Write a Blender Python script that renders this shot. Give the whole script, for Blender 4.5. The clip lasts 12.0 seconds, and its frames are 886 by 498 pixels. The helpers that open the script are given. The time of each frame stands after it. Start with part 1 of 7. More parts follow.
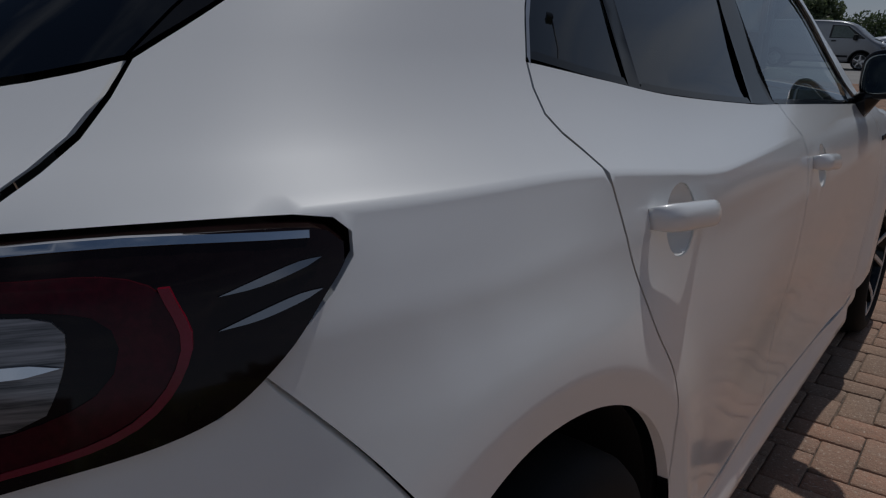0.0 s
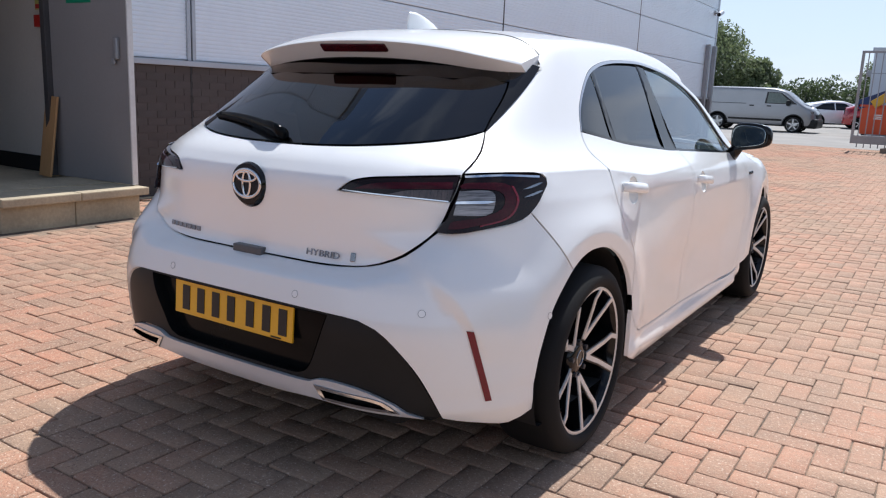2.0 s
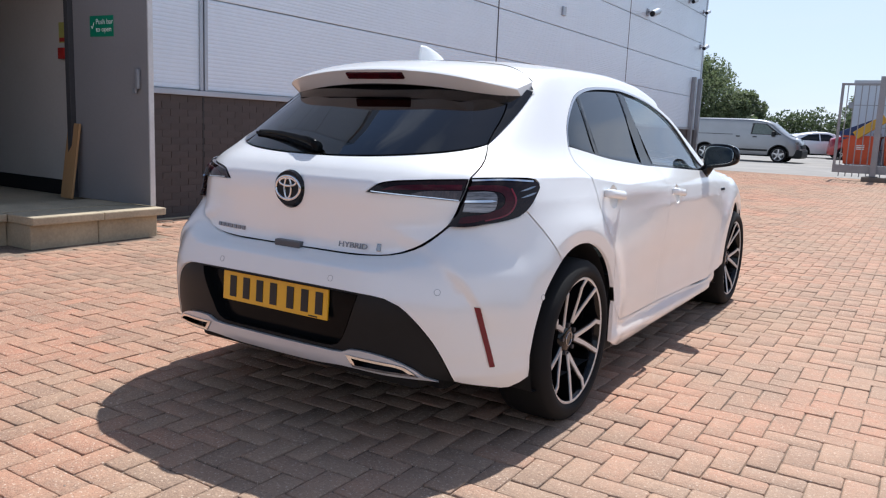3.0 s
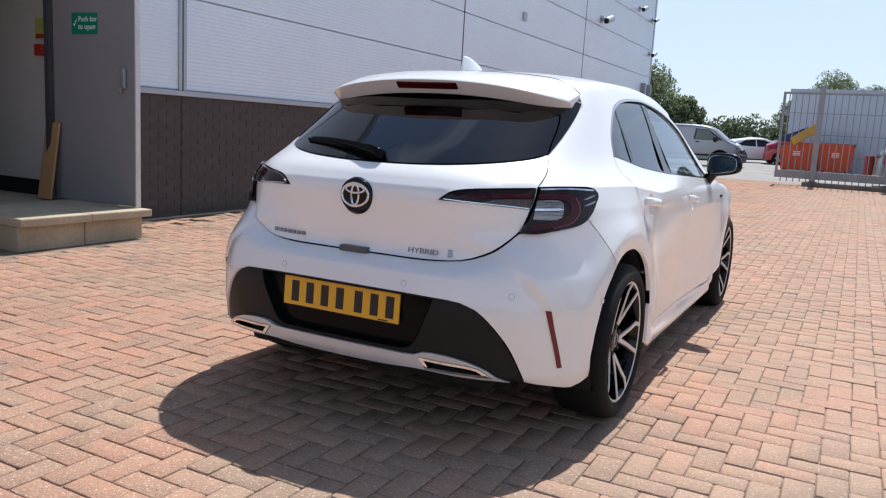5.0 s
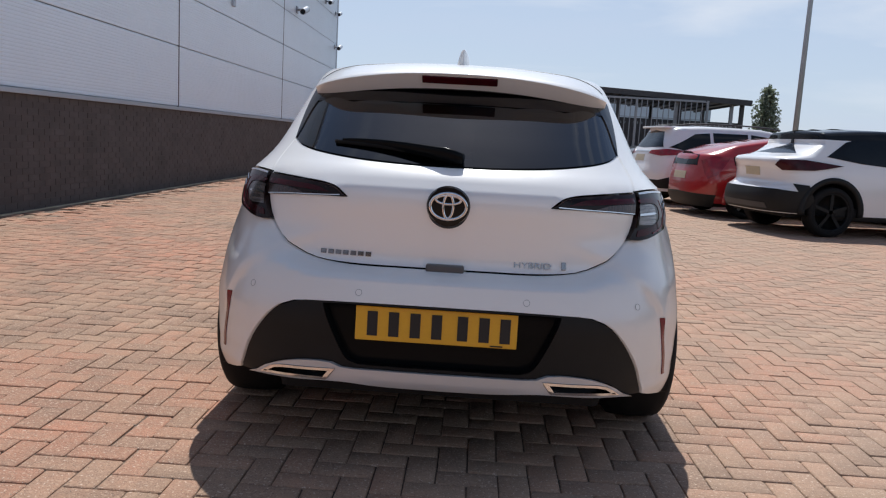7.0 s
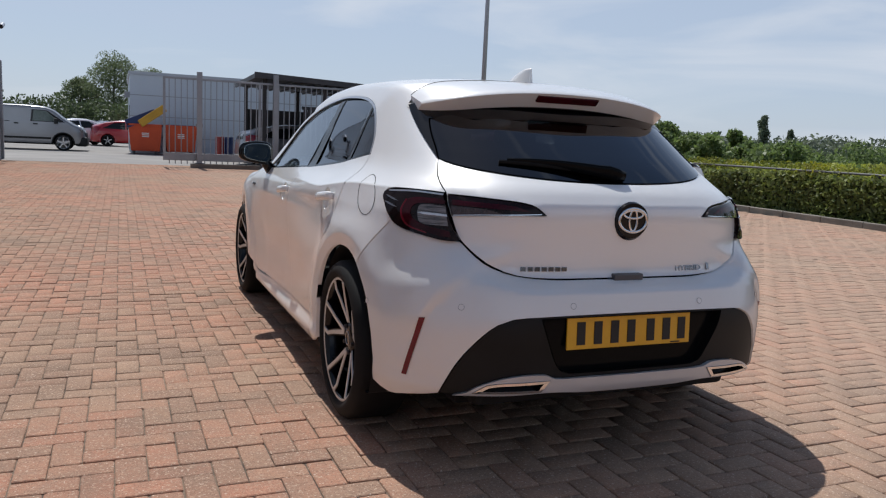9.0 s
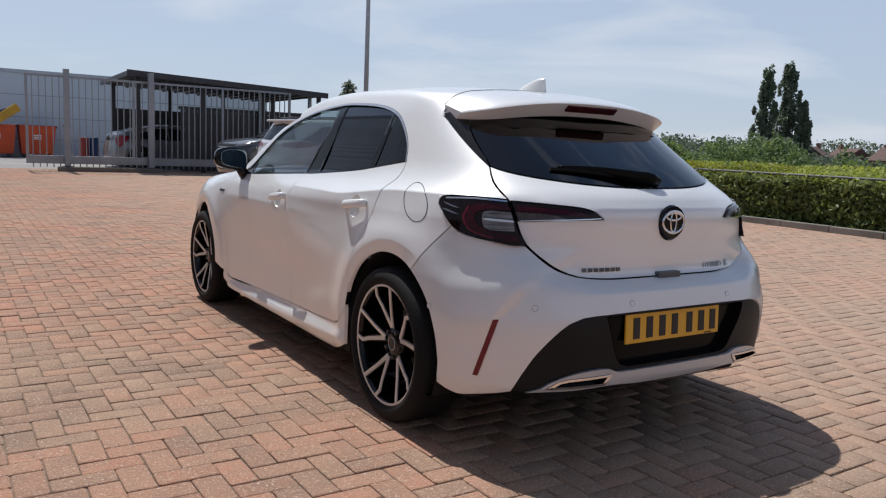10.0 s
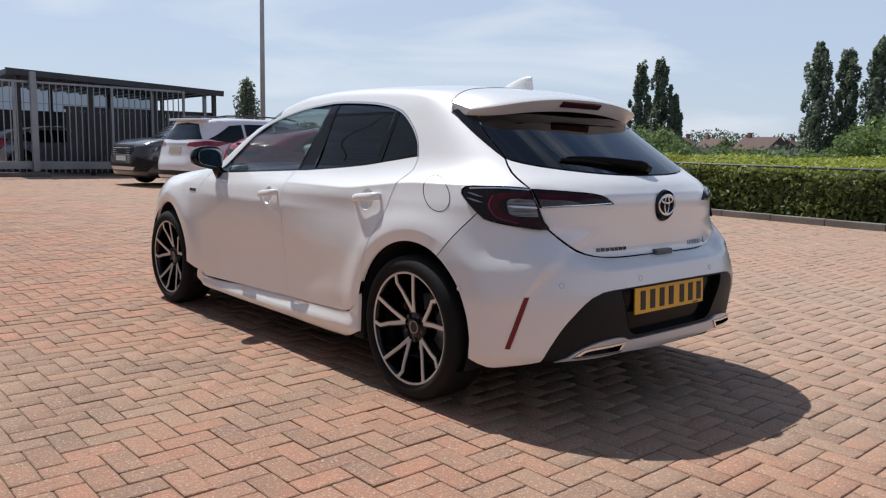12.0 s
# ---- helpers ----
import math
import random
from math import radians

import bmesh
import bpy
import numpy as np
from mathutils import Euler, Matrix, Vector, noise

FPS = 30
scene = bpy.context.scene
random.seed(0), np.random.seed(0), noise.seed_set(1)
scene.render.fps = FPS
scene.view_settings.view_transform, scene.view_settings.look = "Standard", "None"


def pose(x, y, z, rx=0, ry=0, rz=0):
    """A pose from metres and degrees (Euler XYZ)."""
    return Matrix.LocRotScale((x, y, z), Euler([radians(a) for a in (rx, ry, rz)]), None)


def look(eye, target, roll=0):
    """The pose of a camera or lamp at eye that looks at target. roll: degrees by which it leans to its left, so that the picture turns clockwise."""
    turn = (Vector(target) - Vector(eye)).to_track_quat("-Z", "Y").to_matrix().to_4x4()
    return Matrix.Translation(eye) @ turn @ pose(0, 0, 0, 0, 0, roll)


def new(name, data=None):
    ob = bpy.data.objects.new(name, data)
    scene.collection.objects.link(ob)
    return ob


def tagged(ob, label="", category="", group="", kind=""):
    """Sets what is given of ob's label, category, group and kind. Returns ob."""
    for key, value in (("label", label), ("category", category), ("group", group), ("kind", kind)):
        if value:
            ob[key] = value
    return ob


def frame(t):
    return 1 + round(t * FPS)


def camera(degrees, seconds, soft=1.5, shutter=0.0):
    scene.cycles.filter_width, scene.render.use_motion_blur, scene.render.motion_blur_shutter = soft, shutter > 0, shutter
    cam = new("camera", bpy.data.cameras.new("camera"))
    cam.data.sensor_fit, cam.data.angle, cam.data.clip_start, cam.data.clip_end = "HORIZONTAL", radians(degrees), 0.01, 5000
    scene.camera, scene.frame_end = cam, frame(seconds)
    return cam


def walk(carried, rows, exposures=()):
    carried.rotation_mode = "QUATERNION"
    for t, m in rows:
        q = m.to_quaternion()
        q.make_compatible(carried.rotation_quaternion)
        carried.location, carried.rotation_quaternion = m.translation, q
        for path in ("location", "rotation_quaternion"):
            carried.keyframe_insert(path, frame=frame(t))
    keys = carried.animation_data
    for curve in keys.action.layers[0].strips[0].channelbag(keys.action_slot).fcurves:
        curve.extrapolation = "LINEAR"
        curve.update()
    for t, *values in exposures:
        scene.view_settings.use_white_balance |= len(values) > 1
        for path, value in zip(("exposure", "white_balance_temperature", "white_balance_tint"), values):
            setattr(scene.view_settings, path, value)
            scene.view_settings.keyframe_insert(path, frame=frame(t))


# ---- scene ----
cam = camera(59.9, 12.0, 1.2)
PATH = [
    (0, (1.174, -0.656, 1.086), (0.051, 0.906, 0.538), 2.1),
    (0.5, (1.259, -1.09, 1.155), (0.174, 0.48, 0.555), 3.3),
    (1, (1.429, -1.555, 1.189), (0.374, 0.047, 0.624), 2.8),
    (1.5, (1.577, -1.965, 1.206), (0.523, -0.34, 0.712), 2.6),
    (2, (1.757, -2.307, 1.162), (0.696, -0.659, 0.766), 2.4),
    (2.5, (1.913, -2.57, 1.109), (0.851, -0.905, 0.792), 2.4),
    (4.3, (1.981, -2.899, 1.137), (0.944, -1.22, 0.817), 2.8),
    (4.5, (1.899, -2.94, 1.126), (0.86, -1.259, 0.812), 2.8),
    (5, (1.616, -3.032, 1.127), (0.693, -1.285, 0.82), 3.2),
    (5.5, (1.229, -3.058, 1.115), (0.477, -1.23, 0.811), 3.3),
    (6, (0.837, -3.13, 1.1), (0.276, -1.232, 0.81), 3.2),
    (6.5, (0.478, -3.153, 1.091), (0.155, -1.2, 0.804), 3.2),
    (8.3, (-1.074, -3.042, 1.063), (-0.576, -1.124, 0.793), 3.0),
    (8.5, (-1.255, -3.022, 1.079), (-0.682, -1.125, 0.809), 2.9),
    (9, (-1.669, -2.924, 1.106), (-0.897, -1.099, 0.838), 2.6),
    (9.5, (-1.997, -2.769, 1.113), (-1.087, -1.008, 0.85), 2.5),
    (10, (-2.336, -2.68, 1.112), (-1.258, -1.015, 0.856), 2.3),
    (10.5, (-2.561, -2.602, 1.101), (-1.354, -1.028, 0.844), 2.0),
    (11, (-2.743, -2.538, 1.086), (-1.467, -1.019, 0.83), 1.7),
    (11.5, (-2.856, -2.539, 1.096), (-1.558, -1.039, 0.842), 1.4),
    (12, (-2.902, -2.543, 1.088), (-1.594, -1.052, 0.831), 1.2),
]
walk(cam, [(t, look(eye, target, roll)) for t, eye, target, roll in PATH],
     exposures=[(0, -1.81, 6200, 10), (0.5, -1.26, 6230, 10), (1.0, -0.43, 6250, 10), (1.5, 0.09, 6230, 10), (2.0, 0.29, 6210, 10), (2.5, 0.34, 6200, 10), (5.0, 0.29, 6240, 10), (5.5, 0.12, 6290, 10), (6.5, -0.04, 6340, 10),
                (8.5, -0.28, 6340, 10), (9.5, -0.28, 6340, 10), (10.5, -0.17, 6340, 10), (12.0, -0.09, 6340, 10)])

# ---- daylight ----
SUN_TO = Vector((-0.015, 0.52, 0.87)).normalized()
world = bpy.data.worlds.new("sky")
scene.world = world
world.use_nodes = True
wn = world.node_tree
sky = wn.nodes.new("ShaderNodeTexSky")
sky.sky_type, sky.sun_disc = "NISHITA", False
sky.sun_elevation = math.asin(SUN_TO.z)
sky.sun_rotation = math.atan2(SUN_TO.x, SUN_TO.y)
sky.altitude, sky.air_density, sky.dust_density, sky.ozone_density = 20, 1.0, 0.5, 1.5
# thin streaks and small puffs of cloud
wco = wn.nodes.new("ShaderNodeTexCoord")
wmap = wn.nodes.new("ShaderNodeMapping")
wmap.inputs["Scale"].default_value = (1.0, 1.0, 4.5)
wnoise = wn.nodes.new("ShaderNodeTexNoise")
wnoise.inputs["Scale"].default_value, wnoise.inputs["Detail"].default_value = 2.6, 7
wnoise.inputs["Roughness"].default_value = 0.55
wramp = wn.nodes.new("ShaderNodeMapRange")
wramp.inputs["From Min"].default_value, wramp.inputs["From Max"].default_value = 0.50, 0.78
wramp.inputs["To Min"].default_value, wramp.inputs["To Max"].default_value = 0.72, 0.95
wmix = wn.nodes.new("ShaderNodeMix")
wmix.data_type = "RGBA"
wmix.inputs[7].default_value = (5.75, 6.65, 8.2, 1)
wn.links.new(wco.outputs["Generated"], wmap.inputs["Vector"])
wn.links.new(wmap.outputs[0], wnoise.inputs["Vector"])
wn.links.new(wnoise.outputs["Fac"], wramp.inputs["Value"])
wsep = wn.nodes.new("ShaderNodeSeparateXYZ")
wup = wn.nodes.new("ShaderNodeMapRange")
wup.interpolation_type = "SMOOTHSTEP"
wup.inputs["From Min"].default_value, wup.inputs["From Max"].default_value = 0.26, 0.62
wup.inputs["To Min"].default_value, wup.inputs["To Max"].default_value = 1.0, 0.03
whaze = wn.nodes.new("ShaderNodeMath")
whaze.operation = "MULTIPLY"
wn.links.new(wco.outputs["Generated"], wsep.inputs[0])
wn.links.new(wsep.outputs["Z"], wup.inputs["Value"])
wn.links.new(wramp.outputs[0], whaze.inputs[0])
wn.links.new(wup.outputs[0], whaze.inputs[1])
wn.links.new(whaze.outputs[0], wmix.inputs[0])
wn.links.new(sky.outputs[0], wmix.inputs[6])
cirrus = wn.nodes.new("ShaderNodeTexNoise")
cirrus.inputs["Scale"].default_value, cirrus.inputs["Detail"].default_value, cirrus.inputs["Distortion"].default_value = 2.2, 9, 0.5
cmap = wn.nodes.new("ShaderNodeMapping")
cmap.inputs["Scale"].default_value, cmap.inputs["Rotation"].default_value = (1.0, 1.6, 7.0), (0.10, -0.12, 0.4)
cmap.inputs["Location"].default_value = (0.3, 0.8, 0.1)
cramp = wn.nodes.new("ShaderNodeMapRange")
cramp.inputs["From Min"].default_value, cramp.inputs["From Max"].default_value = 0.52, 0.80
cramp.inputs["To Min"].default_value, cramp.inputs["To Max"].default_value = 0.0, 0.8
cmix = wn.nodes.new("ShaderNodeMix")
cmix.data_type = "RGBA"
cmix.inputs[7].default_value = (8.4, 8.7, 9.2, 1)
wn.links.new(wco.outputs["Generated"], cmap.inputs["Vector"])
wn.links.new(cmap.outputs[0], cirrus.inputs["Vector"])
wn.links.new(cirrus.outputs["Fac"], cramp.inputs["Value"])
wn.links.new(cramp.outputs[0], cmix.inputs[0])
wn.links.new(wmix.outputs[2], cmix.inputs[6])
wn.links.new(cmix.outputs[2], wn.nodes["Background"].inputs["Color"])
wn.nodes["Background"].inputs["Strength"].default_value = 0.105

sun_data = bpy.data.lights.new("sun", "SUN")
sun_data.energy, sun_data.angle, sun_data.color = 5.0, radians(0.53), (1.0, 0.965, 0.915)
sun = new("sun", sun_data)
sun.matrix_world = look((0, 0, 30), Vector((0, 0, 30)) - SUN_TO)

# ---- materials ----
def surface(name, col, rough=0.6, metal=0.0, col2=None, scale=6.0, fine=60.0, bump=0.0, coat=0.0, spread=0.5, stretch=(1, 1, 1), per="", emit=0.0, grit=None, gloss=0.5):
    """A plain surface with variation at two scales. per: 'object' or 'island' varies it piece by piece."""
    m = bpy.data.materials.new(name)
    m.use_nodes = True
    nt = m.node_tree
    b = nt.nodes["Principled BSDF"]
    b.inputs["Roughness"].default_value, b.inputs["Metallic"].default_value = rough, metal
    b.inputs["Coat Weight"].default_value, b.inputs["Coat Roughness"].default_value = coat, 0.05 if coat > 0.8 else 0.12
    col2 = col2 or tuple(c * 0.8 for c in col)
    co = nt.nodes.new("ShaderNodeTexCoord")
    mp = nt.nodes.new("ShaderNodeMapping")
    mp.inputs["Scale"].default_value = stretch
    nt.links.new(co.outputs["Object"], mp.inputs["Vector"])
    big, small = nt.nodes.new("ShaderNodeTexNoise"), nt.nodes.new("ShaderNodeTexNoise")
    big.inputs["Scale"].default_value, big.inputs["Detail"].default_value = scale, 4
    small.inputs["Scale"].default_value, small.inputs["Detail"].default_value = fine, 5
    for n in (big, small):
        nt.links.new(mp.outputs[0], n.inputs["Vector"])
    add = nt.nodes.new("ShaderNodeMath")
    add.operation = "MULTIPLY_ADD"
    nt.links.new(small.outputs["Fac"], add.inputs[0])
    add.inputs[1].default_value = 0.6
    nt.links.new(big.outputs["Fac"], add.inputs[2])
    rng = nt.nodes.new("ShaderNodeMapRange")
    rng.inputs["From Min"].default_value, rng.inputs["From Max"].default_value = 0.8 - 0.5 * spread, 0.8 + 0.5 * spread
    nt.links.new(add.outputs[0], rng.inputs["Value"])
    mix = nt.nodes.new("ShaderNodeMix")
    mix.data_type = "RGBA"
    mix.inputs[6].default_value, mix.inputs[7].default_value = (*col2, 1), (*col, 1)
    nt.links.new(rng.outputs[0], mix.inputs[0])
    colour = mix.outputs[2]
    if per:
        if per == "object":
            rnd = nt.nodes.new("ShaderNodeObjectInfo").outputs["Random"]
        else:
            rnd = nt.nodes.new("ShaderNodeNewGeometry").outputs["Random Per Island"]
        hsv = nt.nodes.new("ShaderNodeHueSaturation")
        vr, hr, sr = (nt.nodes.new("ShaderNodeMapRange") for _ in range(3))
        w1 = nt.nodes.new("ShaderNodeMath")
        w1.operation, w1.inputs[1].default_value = "MULTIPLY", 7.31
        w2 = nt.nodes.new("ShaderNodeMath")
        w2.operation = "FRACT"
        nt.links.new(rnd, w1.inputs[0])
        nt.links.new(w1.outputs[0], w2.inputs[0])
        w3, w4 = nt.nodes.new("ShaderNodeMath"), nt.nodes.new("ShaderNodeMath")
        w3.operation, w3.inputs[1].default_value, w4.operation = "MULTIPLY", 53.7, "FRACT"
        nt.links.new(rnd, w3.inputs[0])
        nt.links.new(w3.outputs[0], w4.inputs[0])
        for r, lo, hi, src in ((vr, 0.91, 1.07, rnd), (hr, 0.493, 0.505, w2.outputs[0]), (sr, 0.84, 1.09, w4.outputs[0])):
            r.inputs["To Min"].default_value, r.inputs["To Max"].default_value = lo, hi
            nt.links.new(src, r.inputs["Value"])
        nt.links.new(hr.outputs[0], hsv.inputs["Hue"])
        nt.links.new(sr.outputs[0], hsv.inputs["Saturation"])
        nt.links.new(vr.outputs[0], hsv.inputs["Value"])
        nt.links.new(colour, hsv.inputs["Color"])
        colour = hsv.outputs[0]
    if grit:
        gn, gr, gm = nt.nodes.new("ShaderNodeTexNoise"), nt.nodes.new("ShaderNodeMapRange"), nt.nodes.new("ShaderNodeMix")
        gn.inputs["Scale"].default_value, gn.inputs["Detail"].default_value = 120, 3
        gr.inputs["From Min"].default_value, gr.inputs["From Max"].default_value, gr.inputs["To Max"].default_value = 0.62, 0.72, 0.7
        gm.data_type, gm.inputs[7].default_value = "RGBA", (*grit, 1)
        nt.links.new(mp.outputs[0], gn.inputs["Vector"])
        nt.links.new(gn.outputs["Fac"], gr.inputs["Value"])
        nt.links.new(gr.outputs[0], gm.inputs[0])
        nt.links.new(colour, gm.inputs[6])
        colour = gm.outputs[2]
    nt.links.new(colour, b.inputs["Base Color"])
    b.inputs["Specular IOR Level"].default_value = gloss
    if bump:
        bp = nt.nodes.new("ShaderNodeBump")
        bp.inputs["Strength"].default_value, bp.inputs["Distance"].default_value = 0.6, bump
        nt.links.new(add.outputs[0], bp.inputs["Height"])
        nt.links.new(bp.outputs[0], b.inputs["Normal"])
    if emit:
        b.inputs["Emission Color"].default_value, b.inputs["Emission Strength"].default_value = (*col, 1), emit
    return m


def pane_glass(name, tint, gloss=0.02, base=0.055):
    """Tinted window glass: lets light through and mirrors by Fresnel."""
    m = bpy.data.materials.new(name)
    m.use_nodes = True
    nt = m.node_tree
    nt.nodes.remove(nt.nodes["Principled BSDF"])
    tr, gl, mx, lw, pw, fr = (nt.nodes.new("ShaderNode" + n) for n in ("BsdfTransparent", "BsdfGlossy", "MixShader", "LayerWeight", "Math", "Math"))
    tr.inputs["Color"].default_value = (*tint, 1)
    gl.inputs["Roughness"].default_value = gloss
    gl.inputs["Color"].default_value = (0.92, 0.95, 1.0, 1)
    lw.inputs["Blend"].default_value = 0.5
    pw.operation, pw.inputs[1].default_value = "POWER", 4.5
    fr.operation, fr.inputs[1].default_value, fr.inputs[2].default_value = "MULTIPLY_ADD", 0.9, base
    nt.links.new(lw.outputs["Facing"], pw.inputs[0])
    nt.links.new(pw.outputs[0], fr.inputs[0])
    nt.links.new(fr.outputs[0], mx.inputs[0])
    nt.links.new(tr.outputs[0], mx.inputs[1])
    nt.links.new(gl.outputs[0], mx.inputs[2])
    nt.links.new(mx.outputs[0], nt.nodes["Material Output"].inputs["Surface"])
    return m


PAINT = surface("pearl_white_paint", (0.860, 0.862, 0.855), 0.36, 0.06, (0.845, 0.848, 0.84), 2.0, 900, coat=1.0)
PAINT.node_tree.nodes["Principled BSDF"].inputs["Coat Roughness"].default_value = 0.13
GLOSS_BLACK = surface("gloss_black", (0.005, 0.005, 0.006), 0.12, 0.0, (0.004, 0.004, 0.005), 3, 80, gloss=0.35)
MATT_BLACK = surface("matt_black_plastic", (0.009, 0.0100, 0.0112), 0.55, 0.0, (0.006, 0.0065, 0.007), 8, 400, bump=0.0004, gloss=0.3)
DARK_INSIDE = surface("dark_inside", (0.007, 0.007, 0.008), 0.85, 0.0, None, 6, 80)
RUBBER = surface("tyre_rubber", (0.007, 0.007, 0.008), 0.8, 0.0, (0.006, 0.006, 0.006), 10, 160, bump=0.0006, gloss=0.3)
CHROME = surface("chrome", (0.78, 0.78, 0.79), 0.09, 1.0, (0.70, 0.70, 0.71), 5, 60)
CHROME_DARK = surface("dark_chrome", (0.32, 0.32, 0.33), 0.14, 1.0, (0.27, 0.27, 0.28), 5, 60)
BAR_SILVER = surface("silver_painted_bar", (0.60, 0.61, 0.63), 0.34, 0.25, (0.56, 0.57, 0.59), 5, 300, coat=0.5)
RECESS_BLACK = surface("recess_black", (0.006, 0.007, 0.008), 0.16, 0.0, (0.004, 0.005, 0.006), 5, 90, gloss=0.08)
SATIN = surface("satin_silver", (0.62, 0.62, 0.63), 0.28, 0.85, (0.55, 0.55, 0.56), 5, 80)
MIRROR = surface("mirror_glass", (0.30, 0.35, 0.34), 0.02, 1.0, (0.50, 0.54, 0.54), 4, 50)
MACHINED = surface("machined_alloy", (0.72, 0.72, 0.72), 0.34, 0.55, (0.62, 0.62, 0.62), 8, 200)
TINT = pane_glass("privacy_glass", (0.014, 0.016, 0.019), 0.015)
CLEAR = pane_glass("side_glass", (0.54, 0.62, 0.60), 0.02, 0.11)
LENS_RED = surface("red_lens", (0.060, 0.005, 0.011), 0.10, 0.0, (0.022, 0.003, 0.005), 9, 160)
LENS_BRIGHT = surface("bright_red_lens", (0.34, 0.008, 0.018), 0.12, 0.0, (0.18, 0.005, 0.01), 12, 160, coat=0.6)
LENS_SMOKE = surface("smoked_lens", (0.014, 0.007, 0.0075), 0.06, 0.0, (0.008, 0.004, 0.004), 14, 120)
for lens in (LENS_SMOKE, LENS_RED):
    lens.node_tree.nodes["Principled BSDF"].inputs["Specular IOR Level"].default_value = 0.25
LENS_CLEAR = surface("clear_lamp_lens", (0.30, 0.28, 0.28), 0.16, 0.5, (0.04, 0.04, 0.04), 12, 60, coat=0.5, spread=0.4, stretch=(0.6, 0.6, 14))
LENS_DUSK = surface("dusky_lamp_lens", (0.075, 0.050, 0.046), 0.14, 0.3, (0.03, 0.02, 0.02), 10, 70, coat=0.5, spread=0.4, stretch=(14, 14, 0.6))
REFLECT_RED = surface("red_reflector", (0.17, 0.004, 0.020), 0.22, 0.0, (0.13, 0.004, 0.009), 40, 300)
PLATE_YELLOW = surface("plate_yellow", (0.80, 0.44, 0.02), 0.38, 0.0, (0.74, 0.39, 0.015), 6, 120, coat=0.3)
BADGE_BLUE = surface("badge_blue_black", (0.008, 0.012, 0.04), 0.1, 0.0, None, 4, 60, coat=1.0)
INK = surface("ink_black", (0.012, 0.012, 0.014), 0.5, 0.0, None, 20, 200)
FABRIC = surface("seat_fabric", (0.035, 0.035, 0.038), 0.9, 0.0, (0.02, 0.02, 0.022), 10, 300, bump=0.001)
def paver_material(name, per):
    """Worn clay pavers: patches of red and buff metres wide, a tone for each block, stains, grain and pale grit."""
    m = bpy.data.materials.new(name)
    m.use_nodes = True
    nt = m.node_tree
    b = nt.nodes["Principled BSDF"]
    pos = nt.nodes.new("ShaderNodeNewGeometry").outputs["Position"]
    rnd = nt.nodes.new("ShaderNodeObjectInfo").outputs["Random"] if per == "object" else nt.nodes.new("ShaderNodeNewGeometry").outputs["Random Per Island"]

    def noise(scale, detail, rough=0.5):
        n = nt.nodes.new("ShaderNodeTexNoise")
        n.inputs["Scale"].default_value, n.inputs["Detail"].default_value, n.inputs["Roughness"].default_value = scale, detail, rough
        nt.links.new(pos, n.inputs["Vector"])
        return n.outputs["Fac"]

    def ranged(v, lo, hi, a, z):
        r = nt.nodes.new("ShaderNodeMapRange")
        r.inputs["From Min"].default_value, r.inputs["From Max"].default_value = lo, hi
        r.inputs["To Min"].default_value, r.inputs["To Max"].default_value = a, z
        nt.links.new(v, r.inputs["Value"])
        return r.outputs[0]

    def maths(op, u, v):
        n = nt.nodes.new("ShaderNodeMath")
        n.operation = op
        for k, q in enumerate((u, v)):
            if isinstance(q, float):
                n.inputs[k].default_value = q
            else:
                nt.links.new(q, n.inputs[k])
        return n.outputs[0]

    def blend(f, u, v, mode="MIX"):
        n = nt.nodes.new("ShaderNodeMix")
        n.data_type, n.blend_type = "RGBA", mode
        nt.links.new(f, n.inputs[0])
        for k, q in ((6, u), (7, v)):
            if isinstance(q, tuple):
                n.inputs[k].default_value = (*q, 1)
            else:
                nt.links.new(q, n.inputs[k])
        return n.outputs[2]

    second = maths("FRACT", maths("MULTIPLY", rnd, 37.7), 0.0)
    tone = maths("ADD", maths("MULTIPLY", ranged(noise(0.45, 3), 0.36, 0.64, 0.0, 1.0), 0.60), maths("MULTIPLY", rnd, 0.40))
    col = blend(ranged(tone, 0.15, 0.85, 0.0, 1.0), (0.472, 0.226, 0.147), (0.388, 0.260, 0.180))
    col = blend(ranged(maths("ADD", maths("MULTIPLY", noise(1.6, 5, 0.6), 0.8), maths("MULTIPLY", second, 0.2)), 0.44, 0.66, 0.0, 0.75), col, (0.235, 0.165, 0.122))
    col = blend(ranged(noise(14, 5, 0.65), 0.42, 0.70, 0.0, 0.55), col, (0.30, 0.215, 0.16))
    fine = noise(170, 4, 0.6)
    col = blend(ranged(fine, 0.33, 0.47, 0.72, 0.0), col, (0.15, 0.10, 0.075))
    col = blend(ranged(noise(75, 3, 0.6), 0.57, 0.63, 0.0, 0.55), col, (0.52, 0.37, 0.265))
    col = blend(ranged(noise(105, 3), 0.62, 0.67, 0.0, 0.85), col, (0.62, 0.50, 0.40))
    # the blocks turn paler out in the yard, redder and darker by the building
    sep = nt.nodes.new("ShaderNodeSeparateXYZ")
    nt.links.new(pos, sep.inputs[0])
    yard_tone = ranged(maths("ADD", sep.outputs["X"], maths("MULTIPLY", noise(0.6, 3), 2.0)), -1.2, 3.4, 0.0, 1.0)
    col = blend(ranged(yard_tone, 0.0, 1.0, 0.22, 0.0), col, (0.72, 0.60, 0.53), "MULTIPLY")
    col = blend(ranged(yard_tone, 0.35, 1.0, 0.0, 0.42), col, (0.430, 0.318, 0.238))
    nt.links.new(col, b.inputs["Base Color"])
    b.inputs["Roughness"].default_value, b.inputs["Specular IOR Level"].default_value = 0.92, 0.3
